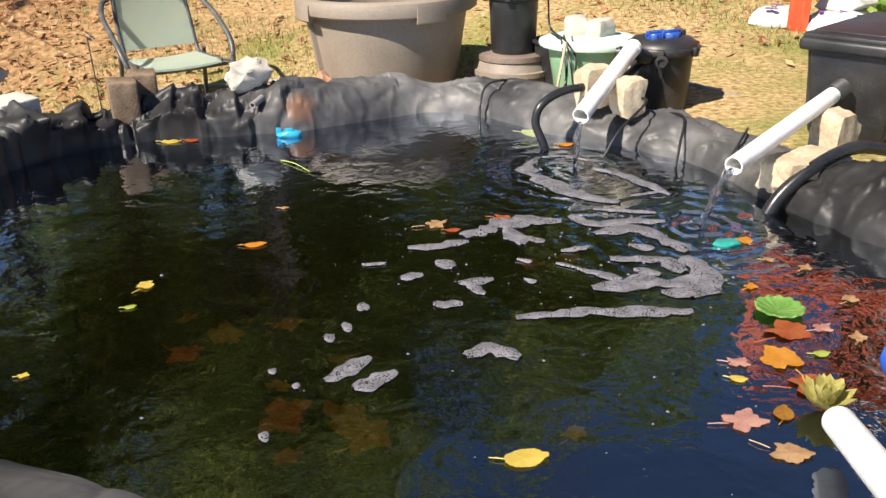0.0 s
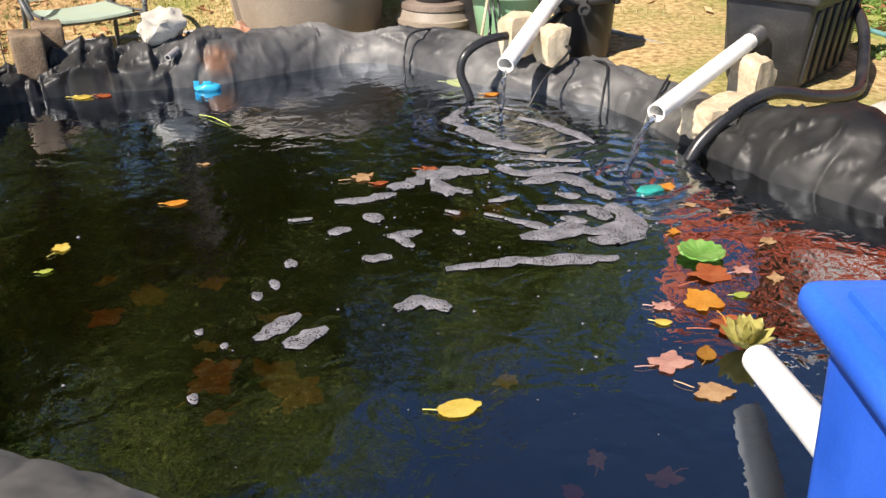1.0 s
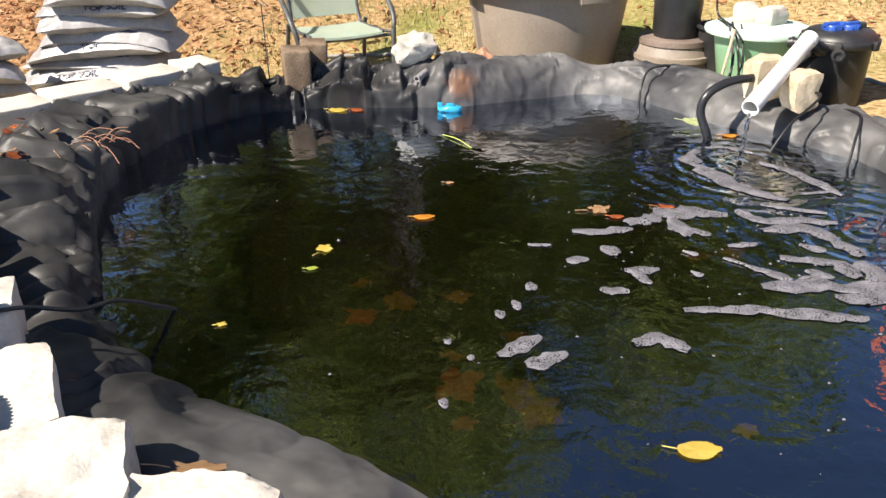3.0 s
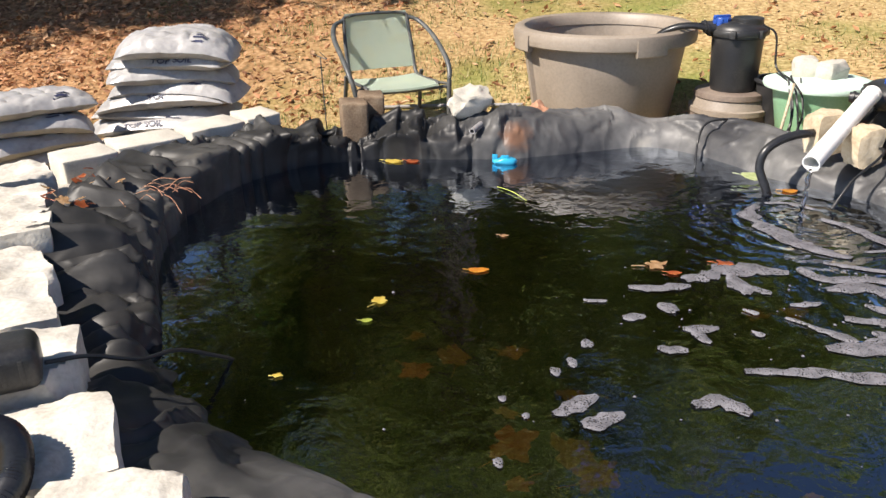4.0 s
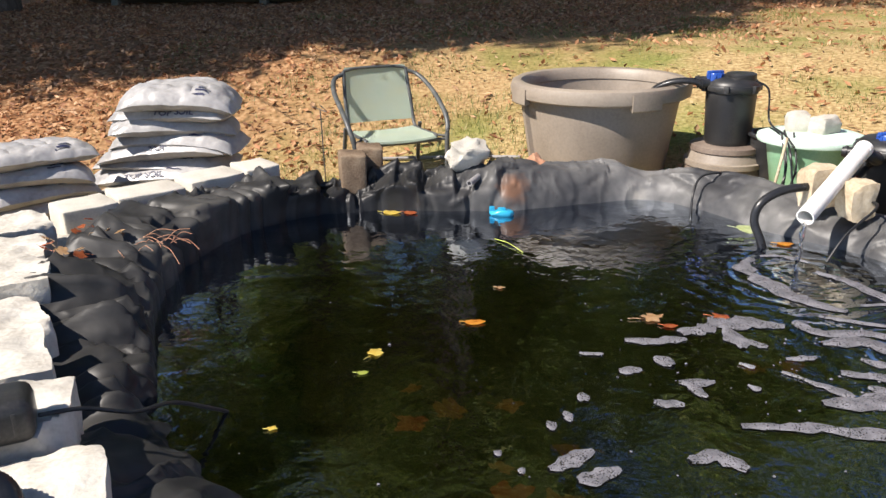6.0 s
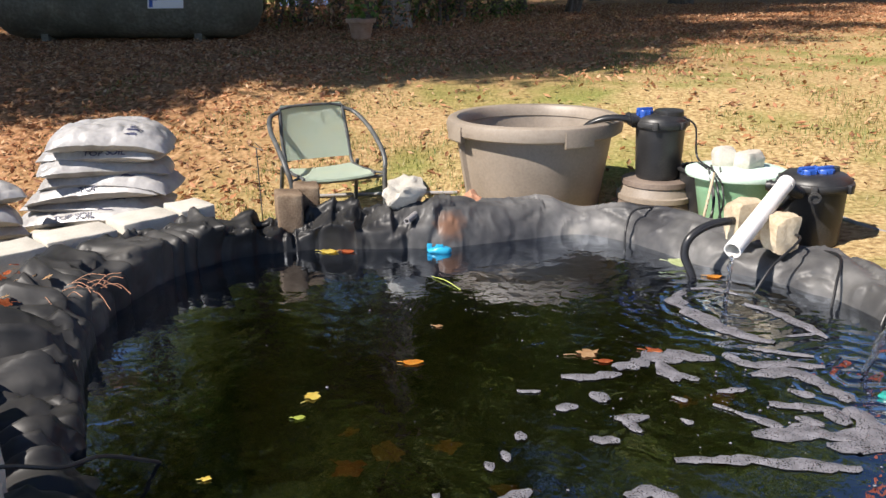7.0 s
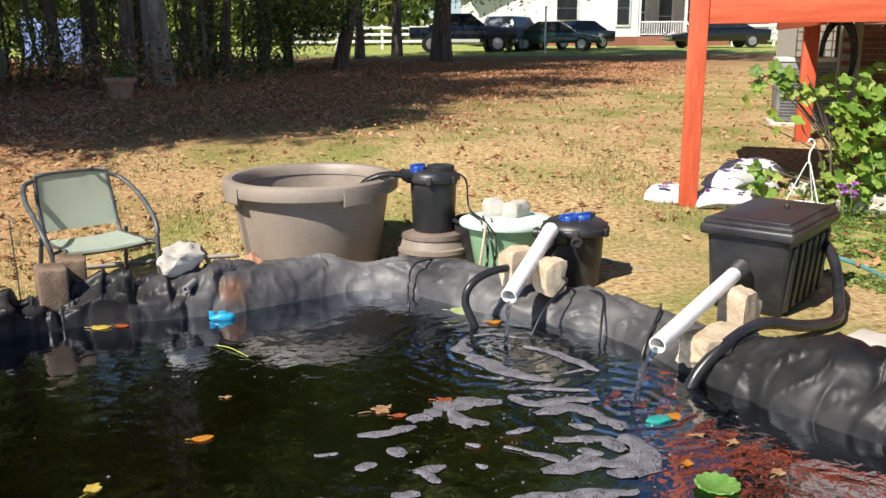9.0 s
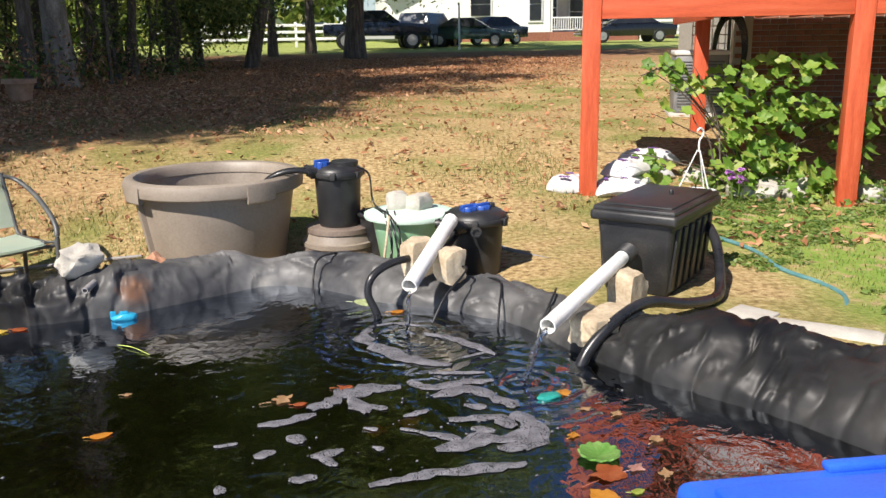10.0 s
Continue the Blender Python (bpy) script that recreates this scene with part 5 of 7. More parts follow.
def house():
    t = thing("house", "grey-sided house on a brick foundation behind the deck", "house", DECK)
    bm = bmesh.new()
    box(bm, (12.0, 8.0, 1.9), (7.75, 9.0, 0.95), 0)
    part("foundation", bm, M["mortar"], t)
    bm = bmesh.new()
    box(bm, (12.1, 8.1, 0.06), (7.75, 9.0, 1.93), 0.01)
    part("sill_band", bm, M["white"], t)
    board = bmesh.new()
    box(board, (12.0, 0.022, 0.20), (0, 0, 0), 0, pose(0, 0, 0, 4, 0, 0))
    board = sharp(mesh_of("siding_board", board, M["siding"]))
    bm = bmesh.new()
    box(bm, (11.98, 7.96, 3.8), (7.75, 9.0, 3.86), 0)
    part("wall", bm, M["siding"], t)
    for k in range(20):
        share("siding_board", board, t, pose(7.75, 5.0, 2.05 + 0.19 * k))
    bm = bmesh.new()
    prof = [(4.55, 5.66), (9.0, 8.3), (13.45, 5.66), (13.45, 5.78), (9.0, 8.44), (4.55, 5.78)]
    ends = [[bm.verts.new((u, v, z)) for v, z in prof] for u in (1.40, 14.15)]
    for k in range(6):
        bm.faces.new([ends[0][k], ends[0][(k + 1) % 6], ends[1][(k + 1) % 6], ends[1][k]])
    bm.faces.new(ends[0][::-1]); bm.faces.new(ends[1])
    part("roof", bm, M["shingle"], t, "grey shingle roof")
    bm = bmesh.new()
    box(bm, (12.75, 0.12, 0.12), (7.77, 4.5, 5.70), 0.02)
    part("gutter", bm, M["white"], t, "white gutter")
    for u in (3.0, 6.5, 10):
        w = bmesh.new()
        box(w, (1.0, 0.06, 1.3), (u, 4.985, 3.9), 0.01)
        frame_ob = part("window", w, M["white"], t)
        p = bmesh.new()
        box(p, (0.84, 0.02, 1.14), (u, 4.95, 3.9), 0)
        part("pane", p, M["glass_dark"], frame_ob)
    # brick face of the foundation, where it shows under the deck
    brick = bmesh.new()
    box(brick, (0.195, 0.02, 0.058), (0, 0, 0), 0.003, segs=1)
    brick = sharp(mesh_of("brick", brick, M["brick"]))
    n = 0
    for row in range(18):
        for col in range(16):
            share("brick", brick, t, pose(1.87 + 0.206 * col + (0.103 if row % 2 else 0), 4.992, 0.52 + 0.070 * row))
            n += 1
    # things at its foot
    a = thing("heat_pump", "grey outdoor heat pump unit on a pad", "heat pump", DECK @ pose(1.22, 3.95, 0.40) @ Matrix.Diagonal((0.82, 0.82, 1.0, 1)))
    bm = bmesh.new()
    box(bm, (0.85, 0.85, 0.07), (0, 0, 0.03), 0.01)
    part("pad", bm, M["cap"], a)
    bm = bmesh.new()
    box(bm, (0.72, 0.72, 0.66), (0, 0, 0.40), 0.03)
    part("cabinet", bm, M["grey_metal"], a)
    for k in range(16):
        bm = bmesh.new()
        box(bm, (0.62, 0.012, 0.014), (0, -0.363, 0.14 + 0.034 * k), 0.003)
        part("louvre", bm, M["steel"], a)
    bm = bmesh.new()
    box(bm, (0.75, 0.75, 0.05), (0, 0, 0.75), 0.015)
    part("top_cover", bm, M["siding"], a)
    a = thing("downspout", "grey metal downspout at the house wall", "downspout", DECK @ pose(1.80, 4.25, 0.40))
    bm = bmesh.new()
    box(bm, (0.10, 0.07, 1.30), (0, 0, 0.65), 0.012)
    part("shaft", bm, M["siding"], a)
    bm = bmesh.new()
    box(bm, (0.11, 0.16, 0.06), (0, -0.06, 0.03), 0.012)
    part("shoe", bm, M["siding"], a)
    a = thing("hose_coil", "black hose coiled on a hook", "hose", DECK @ pose(1.58, 4.15, 0.5))
    for k in range(5):
        bm = bmesh.new()
        pts = [(0.16 * math.cos(g) * (1 + 0.05 * k), -0.02 * k, 0.62 + 0.42 * math.sin(g) + 0.02 * k) for g in [2 * math.pi * i / 28 for i in range(29)]]
        tube(bm, pts, 0.014, 8)
        part("loop", bm, M["hose"], a)
    bm = bmesh.new()
    tube(bm, [(0, 0.06, 1.04), (0, -0.12, 1.05)], 0.012, 8)
    tube(bm, [(0, 0.06, 1.06), (0, 0.06, -0.1)], 0.02, 8)
    part("hook_post", bm, M["steel"], a)
    a = thing("lattice_panel", "white wire lattice panel beside the wall", "lattice", DECK @ pose(1.45, 4.75, 0.5))
    for k in range(7):
        bm = bmesh.new()
        box(bm, (0.014, 0.014, 1.1), (-0.24 + 0.08 * k, 0, 0.55), 0)
        part("upright", bm, M["white"], a)
    for k in range(10):
        bm = bmesh.new()
        box(bm, (0.5, 0.012, 0.014), (0, 0.006, 0.10 + 0.107 * k), 0)
        part("crosswire", bm, M["white"], a)


def lobed(bm, at, size, turn, seed, lobes=5):
    """One lobed leaf, slightly folded."""
    pts, k = [], lobes * 4
    for i in range(k):
        g = 2 * math.pi * i / k
        r = size * (0.5 + 0.11 * math.cos(lobes * g) + 0.10 * math.cos(g) + 0.04 * math.sin(3 * g + seed))
        pts.append(bm.verts.new(at + turn @ Vector((r * math.cos(g), r * math.sin(g), 0.18 * size * abs(math.sin(g))))))
    c = bm.verts.new(at + turn @ Vector((0, 0, -0.02 * size)))
    for i in range(k):
        bm.faces.new([pts[i], pts[(i + 1) % k], c])


def east_garden():
    rng = random.Random(11)
    t = thing("vine_bush", "leafy green vine scrambling under the deck edge", "bush")
    centre = Vector((3.90, 7.02, 0.34))
    for k in range(16):
        bm = bmesh.new()
        p = [centre + Vector((rng.uniform(-0.3, 0.3), rng.uniform(-0.2, 0.2), -0.2))]
        d = Vector((rng.uniform(-1, 0.8), rng.uniform(-0.3, 0.2), rng.uniform(0.4, 1.2)))
        for s in range(4):
            p.append(p[-1] + d * 0.27 + Vector((rng.uniform(-0.06, 0.06), rng.uniform(-0.06, 0.06), -0.04 * s)))
        tube(bm, smooth_line(p, 4), lambda f: 0.009 * (1 - 0.7 * f), 6)
        part("stem", bm, M["bark"], t)
    bm = bmesh.new()
    n = 0
    while n < 520:
        x, z = rng.uniform(-1.05, 1.0), rng.uniform(-0.35, 1.02)
        top = 0.98 - 0.9 * max(0, -x - 0.35) ** 1.2 - 0.45 * max(0, x - 0.55)
        if x < -0.40 and z > 0.10 and rng.random() < 0.88 or z > top:
            continue
        if noise.noise(Vector((x * 2.4, z * 2.4, 5))) < 0.0:
            continue
        at = centre + Vector((x * 0.86, rng.uniform(-0.30, 0.22) - 0.15 * (1 - z) - 0.28 * x * 0.86, z * 0.86))
        q = Euler((rng.uniform(0.3, 1.3), rng.uniform(-0.5, 0.5), rng.uniform(-0.9, 0.9))).to_matrix()
        lobed(bm, at, rng.uniform(0.05, 0.11), q, rng.random() * 6)
        n += 1
    for k in range(26):      # a thin runner reaching west
        f = k / 25
        at = Vector((3.42 - 0.50 * f, 6.98, 0.95 + 0.20 * math.sin(2.4 * f) - 0.05 * f))
        lobed(bm, at + Vector((rng.uniform(-0.05, 0.05), 0, rng.uniform(-0.12, 0.06))), rng.uniform(0.07, 0.12), Euler((1.1, 0, rng.uniform(-1, 1))).to_matrix(), k)
    part("foliage", bm, M["vine"], t)
    bm = bmesh.new()
    tube(bm, smooth_line([(3.55, 7.0, 0.7), (3.4, 6.98, 0.98), (3.15, 6.98, 1.12), (2.92, 6.98, 1.06)]), 0.006, 6)
    part("runner", bm, M["bark"], t)
    # weeds at the bed's edge
    bm = bmesh.new()
    for k in range(1500):
        x = rng.uniform(3.4, 6.2)
        y = 6.95 - 0.29 * (x - 3.4) + rng.gauss(0.1, 0.28)
        z = ground_z(x, y)
        h = rng.uniform(0.04, 0.22) * (0.5 + 0.5 * noise.noise(Vector((x * 2, y * 2, 0))))
        q = Euler((rng.uniform(0.2, 1.4), rng.uniform(-0.6, 0.6), rng.uniform(0, 6.28))).to_matrix()
        lobed(bm, Vector((x, y, z + max(0.01, h))), rng.uniform(0.02, 0.055), q, k, 3)
    ob = single("weeds", bm, M["weed"], "low green weeds along the garden bed", "weeds", kind="stuff")
    for i, (x, y, s) in enumerate(((3.70, 6.80, 0.18), (3.88, 6.74, 0.22), (4.06, 6.66, 0.16), (4.0, 6.88, 0.2), (3.76, 7.02, 0.17), (4.22, 6.78, 0.2), (4.62, 6.55, 0.2), (3.55, 7.3, 0.16))):
        bm = bmesh.new()
        rock(bm, (s, s * 0.8, s * 0.7), 90 + i, 0.16, 3, boxy=0.5)
        single("rock", bm, M["cap"], "rough pale rock edging the garden bed", "rock", rotz(x, y, ground_z(x, y) + s * 0.25, i * 47), group="bed edging rocks")
    t = thing("flowers", "small clump of purple flowers", "flowers", rotz(3.56, 6.62, ground_z(3.56, 6.62)))
    for k in range(9):
        bm = bmesh.new()
        at = Vector((rng.uniform(-0.06, 0.06), rng.uniform(-0.05, 0.05), rng.uniform(0.16, 0.25)))
        for p in range(3):
            lobed(bm, at + Vector((0, 0, p * 0.006)), 0.055 - 0.012 * p, Euler((rng.uniform(-0.4, 0.9), rng.uniform(-0.4, 0.4), p)).to_matrix(), k + p, 5)
        part("blossom", bm, M["petal_purple"], t)
        bm = bmesh.new()
        tube(bm, [(at.x * 0.5, at.y * 0.5, -0.01), at], 0.003, 5)
        part("stalk", bm, M["weed"], t)
    # hanging basket set down on the ground
    x, y = 3.30, 6.72
    t = thing("hanging_basket", "empty white hanging basket set down on the ground", "basket", rotz(x, y, ground_z(x, y) - 0.005, 20))
    bm = bmesh.new()
    lathe(bm, [(0, 0), (0.10, 0), (0.115, 0.01), (0.145, 0.075), (0.155, 0.085), (0.15, 0.095), (0.138, 0.088), (0.112, 0.03), (0, 0.025)], 32)
    part("bowl", bm, M["white"], t)
    for k in range(3):
        g = 2.1 * k + 0.4
        bm = bmesh.new()
        tube(bm, [(0.145 * math.cos(g), 0.145 * math.sin(g), 0.085), (0.012 * math.cos(g), 0.012 * math.sin(g), 0.40)], 0.0045, 6)
        part("hanger", bm, M["white"], t)
    bm = bmesh.new()
    tube(bm, smooth_line([(0, 0, 0.39), (0.0, 0, 0.47), (0.03, 0, 0.51), (0.035, 0, 0.545), (0.0, 0, 0.565), (-0.03, 0, 0.545)]), 0.007, 8)
    part("hook", bm, M["white"], t)
    for i, (x, y, dz, tz, s) in enumerate(((2.82, 7.05, 0, -5, 0.45), (2.96, 7.24, 0, 20, 0.50), (3.16, 7.40, 0.0, 30, 0.50), (2.98, 7.26, 0.10, 35, 0.48), (3.22, 7.50, 0.11, 15, 0.50), (2.44, 7.22, 0.0, 60, 0.26))):
        b = soil_bag("mulch_bag", rotz(x, y, ground_z(x, y) + dz - 0.012, tz), (s, 0.32, 0.13), 60 + 3 * i, "", "slumped white plastic bag with purple print", "mulch bags", "bag_white")
        bm = bmesh.new()
        box(bm, (0.09, 0.06, 0.004), (0.05, 0.0, 0.137), 0, pose(0, 0, 0, 4, 3, 20))
        box(bm, (0.03, 0.09, 0.004), (-0.12, 0.0, 0.133), 0, pose(0, 0, 0, 0, -4, -15))
        part("print_patch", bm, M["purple"], b)


# ---- far side: house, cars, fence ----
def far_house():
    t = thing("house", "white far house with brick foundation and porch", "house")
    g = 0.9
    def blk(name, m, x0, x1, y0, y1, z0, z1, label="", bev=0.0):
        bm = bmesh.new()
        box(bm, (x1 - x0, y1 - y0, z1 - z0), ((x0 + x1) / 2, (y0 + y1) / 2, (z0 + z1) / 2), bev)
        return part(name, bm, M[m], t, label)
    blk("foundation", "brick", 9.2, 13.0, 53.02, 60, g - 0.3, 1.62)
    blk("foundation", "brick", 13.0, 14.9, 52.0, 60, g - 0.3, 1.62)
    blk("foundation", "brick", 14.9, 24, 54.6, 60, g - 0.3, 1.62)
    blk("wall", "white", 5.0, 13.0, 53.0, 60, 1.62, 5.2)
    blk("wall", "white", 13.0, 14.9, 52.0, 60, 1.62, 5.2)
    blk("wall", "siding", 14.9, 24, 54.6, 60, 1.62, 5.2)
    bm = bmesh.new()
    prof = [(4.2, 4.9), (9.5, 7.6), (14.9, 4.9), (14.9, 5.2), (9.5, 7.95), (4.2, 5.2)]
    e = [[bm.verts.new((x, y, z)) for x, z in prof] for y in (51.6, 60.4)]
    for k in range(6):
        bm.faces.new([e[0][k], e[0][(k + 1) % 6], e[1][(k + 1) % 6], e[1][k]])
    bm.faces.new(e[0][::-1]); bm.faces.new(e[1])
    part("roof", bm, M["shingle"], t)
    bm = bmesh.new()
    gv = [bm.verts.new(p) for p in ((5.0, 53.0, 5.2), (9.5, 53.0, 7.6), (14.0, 53.0, 5.2), (5.0, 53.2, 5.2), (9.5, 53.2, 7.6), (14.0, 53.2, 5.2))]
    bm.faces.new(gv[:3]); bm.faces.new(gv[3:][::-1])
    part("gable", bm, M["white"], t)
    blk("porch_roof", "shingle", 14.9, 24.4, 51.8, 60.2, 5.2, 5.5)
    blk("porch_floor", "brick", 14.9, 20.5, 52.0, 54.6, g - 0.3, 1.62)
    for x0, x1, y, z0, z1 in ((13.6, 14.3, 51.96, 2.3, 4.2), (15.4, 16.0, 54.56, 2.0, 4.2), (16.9, 17.7, 54.56, 1.7, 4.0), (18.6, 19.4, 54.56, 2.2, 4.0), (10.2, 11.4, 52.96, 2.6, 4.0)):
        w = blk("window", "white", x0 - 0.1, x1 + 0.1, y - 0.04, y + 0.06, z0 - 0.1, z1 + 0.1)
        for k in range(2):
            bm = bmesh.new()
            h = (z1 - z0) / 2
            box(bm, (x1 - x0, 0.03, h - 0.05), ((x0 + x1) / 2, y - 0.06, z0 + h * (k + 0.5)), 0)
            part("pane", bm, M["glass_dark"], w)
    for x in (15.0, 17.8, 20.4):
        blk("porch_post", "white", x - 0.07, x + 0.07, 52.05, 52.19, 1.62, 5.2)
    blk("porch_rail", "white", 15.07, 17.73, 52.08, 52.14, 2.42, 2.50)
    blk("porch_rail", "white", 15.07, 17.73, 52.08, 52.14, 1.72, 1.78)
    for k in range(18):
        blk("baluster", "white", 15.18 + 0.145 * k, 15.22 + 0.145 * k, 52.09, 52.13, 1.78, 2.42)
    for k in range(4):
        blk("porch_step", "brick", 17.9, 19.3, 52.0 - 0.3 * (k + 1), 52.0 - 0.3 * k, g - 0.3, 1.50 - 0.17 * k)
    bm = bmesh.new()
    tube(bm, [(17.85, 52.0, 2.45), (17.85, 50.7, 1.75)], 0.04, 6)
    part("stair_rail", bm, M["white"], t)


def vehicle(name, label, m, length, width, side, cabin, paint, wheel_r, axles, lamps="front"):
    """side: outline of the body in x and z; cabin: outline of the glasshouse; both run along x, front at +x."""
    t = thing(name, label, "car" if name != "pickup_truck" else "truck", m, group="parked vehicles")
    pm = M[paint]

    def slab(nm, outline, y0, y1, inset, mm, parent, bev=0.03, label=""):
        bm = bmesh.new()
        a = [bm.verts.new((x, y0 + (inset if z > outline_mid else 0), z)) for x, z in outline]
        b = [bm.verts.new((x, y1 - (inset if z > outline_mid else 0), z)) for x, z in outline]
        n = len(outline)
        for k in range(n):
            bm.faces.new([a[k], a[(k + 1) % n], b[(k + 1) % n], b[k]])
        bm.faces.new(a[::-1]); bm.faces.new(b)
        bmesh.ops.recalc_face_normals(bm, faces=bm.faces)
        if bev:
            bmesh.ops.bevel(bm, geom=bm.edges[:], offset=bev, segments=2, affect="EDGES", profile=0.6)
        return part(nm, bm, mm, parent, label)
    outline_mid = sum(z for _, z in side) / len(side) + 10
    body = slab("body", side, -width / 2, width / 2, 0, pm, t, 0.05)
    outline_mid = sum(z for _, z in cabin) / len(cabin)
    cab = slab("cabin", cabin, -width / 2 + 0.05, width / 2 - 0.05, 0.17, pm, t, 0.04)
    cx, cz = sum(x for x, _ in cabin) / len(cabin), sum(z for _, z in cabin) / len(cabin)
    glass = [(cx + (x - cx) * 0.90, cz + (z - cz) * 0.74 + 0.02) for x, z in cabin]
    outline_mid = cz
    slab("side_glass", glass, -width / 2 + 0.035, width / 2 - 0.035, 0.165, M["glass_dark"], t, 0)
    for ax in axles:
        for s in (-1, 1):
            w = new("wheel")
            w.parent = t
            w.matrix_basis = pose(ax, s * (width / 2 - 0.10), wheel_r)
            bm = bmesh.new()
            tube(bm, [(0, -0.11, 0), (0, -0.09, 0), (0, 0.09, 0), (0, 0.11, 0)], lambda f: wheel_r * (0.94 if f in (0, 1) else 1.0), 28)
            part("tyre", bm, M["cable"], w)
            bm = bmesh.new()
            tube(bm, [(0, s * 0.10, 0), (0, s * 0.122, 0)], wheel_r * 0.62, 24)
            for k in range(5):
                g = 2 * math.pi * k / 5
                box(bm, (wheel_r * 0.5, 0.03, wheel_r * 0.16), (wheel_r * 0.3 * math.cos(g), s * 0.122, wheel_r * 0.3 * math.sin(g)), 0, pose(0, 0, 0, 0, -math.degrees(g), 0))
            part("rim", bm, M["rim"], w)
    xf, xr = max(x for x, _ in side), min(x for x, _ in side)
    zt = max(z for _, z in side)
    for s in (-1, 1):
        bm = bmesh.new()
        box(bm, (0.10, 0.32, 0.14), (xf - 0.06, s * (width / 2 - 0.24), zt * 0.78), 0.03)
        part("headlight", bm, M["lamp_glass"], t)
        bm = bmesh.new()
        box(bm, (0.10, 0.28, 0.16), (xr + 0.05, s * (width / 2 - 0.20), zt * 0.84), 0.03)
        part("tail_light", bm, M["tail"], t)
        bm = bmesh.new()
        box(bm, (0.10, 0.16, 0.11), (max(x for x, _ in cabin) - 0.35, s * (width / 2 + 0.05), min(z for _, z in cabin) + 0.08), 0.03)
        part("mirror", bm, pm, t)
    bm = bmesh.new()
    box(bm, (0.12, width * 0.94, 0.16), (xf - 0.02, 0, wheel_r + 0.10), 0.04)
    part("bumper", bm, M["rim"] if name == "pickup_truck" else pm, t)
    return t


def vehicles():
    for key, col in (("navy", (0.012, 0.018, 0.035)), ("carblack", (0.008, 0.008, 0.010)), ("silver", (0.16, 0.165, 0.17)), ("cargreen", (0.025, 0.055, 0.045)), ("chargrey", (0.03, 0.03, 0.034))):
        M[key] = mat(key + "_car_paint", [tuple(c * 0.9 for c in col), col, tuple(c * 1.15 for c in col)], 0.25, metal=0.2, scale=3, bump=0.0, coat=0.8)
    M["rim"] = mat("wheel_rim", [(0.35, 0.35, 0.36), (0.45, 0.45, 0.46), (0.55, 0.55, 0.56)], 0.35, metal=0.7, scale=9, bump=0.02)
    M["lamp_glass"] = mat("headlight_glass", [(0.5, 0.5, 0.5), (0.6, 0.6, 0.6), (0.7, 0.7, 0.7)], 0.1, bump=0.0)
    M["tail"] = mat("tail_light_red", [(0.25, 0.01, 0.01), (0.35, 0.015, 0.012), (0.4, 0.02, 0.02)], 0.2, bump=0.0)
    zz = lambda x, y: ground_z(x, y)
    vehicle("pickup_truck", "dark blue pickup truck parked on the grass", pose(3.55, 41, zz(3.5, 41)), 5.0, 1.85,
            [(-2.45, 0.62), (2.35, 0.58), (2.45, 0.75), (2.42, 1.08), (0.95, 1.18), (-2.45, 1.12)],
            [(-0.75, 1.15), (1.05, 1.15), (0.35, 1.72), (-0.62, 1.72)], "navy", 0.40, (-1.45, 1.55))
    vehicle("suv", "silver grey car parked behind the truck", pose(6.3, 43.5, zz(6.3, 43.5), 0, 0, 60), 4.4, 1.8,
            [(-2.1, 0.40), (2.1, 0.38), (2.15, 0.80), (1.1, 0.98), (-2.15, 1.0)],
            [(-2.05, 0.98), (1.1, 0.98), (0.45, 1.60), (-1.8, 1.60)], "silver", 0.34, (-1.35, 1.35))
    vehicle("sedan", "dark green sedan parked on the drive", pose(8.2, 42.6, zz(8.2, 42.6), 0, 0, -18), 4.5, 1.78,
            [(-2.2, 0.36), (2.15, 0.34), (2.25, 0.62), (1.1, 0.86), (-1.5, 0.92), (-2.25, 0.86)],
            [(-1.55, 0.90), (1.05, 0.88), (0.25, 1.36), (-0.75, 1.36)], "cargreen", 0.32, (-1.35, 1.35))
    vehicle("sedan", "charcoal car parked behind the green sedan", pose(9.6, 45.5, zz(9.6, 45.5), 0, 0, -150), 4.5, 1.8,
            [(-2.2, 0.36), (2.15, 0.34), (2.25, 0.62), (1.1, 0.88), (-1.5, 0.95), (-2.25, 0.9)],
            [(-1.75, 0.92), (1.05, 0.88), (0.25, 1.42), (-0.95, 1.42)], "chargrey", 0.33, (-1.35, 1.35))
    vehicle("sedan", "black sedan parked before the white house", pose(17.4, 46, zz(17.4, 46), 0, 0, 180), 5.2, 1.85,
            [(-2.55, 0.36), (2.5, 0.34), (2.6, 0.62), (1.2, 0.88), (-1.6, 0.98), (-2.6, 0.92)],
            [(-1.75, 0.95), (1.25, 0.88), (0.35, 1.42), (-0.9, 1.42)], "carblack", 0.35, (-1.6, 1.55))


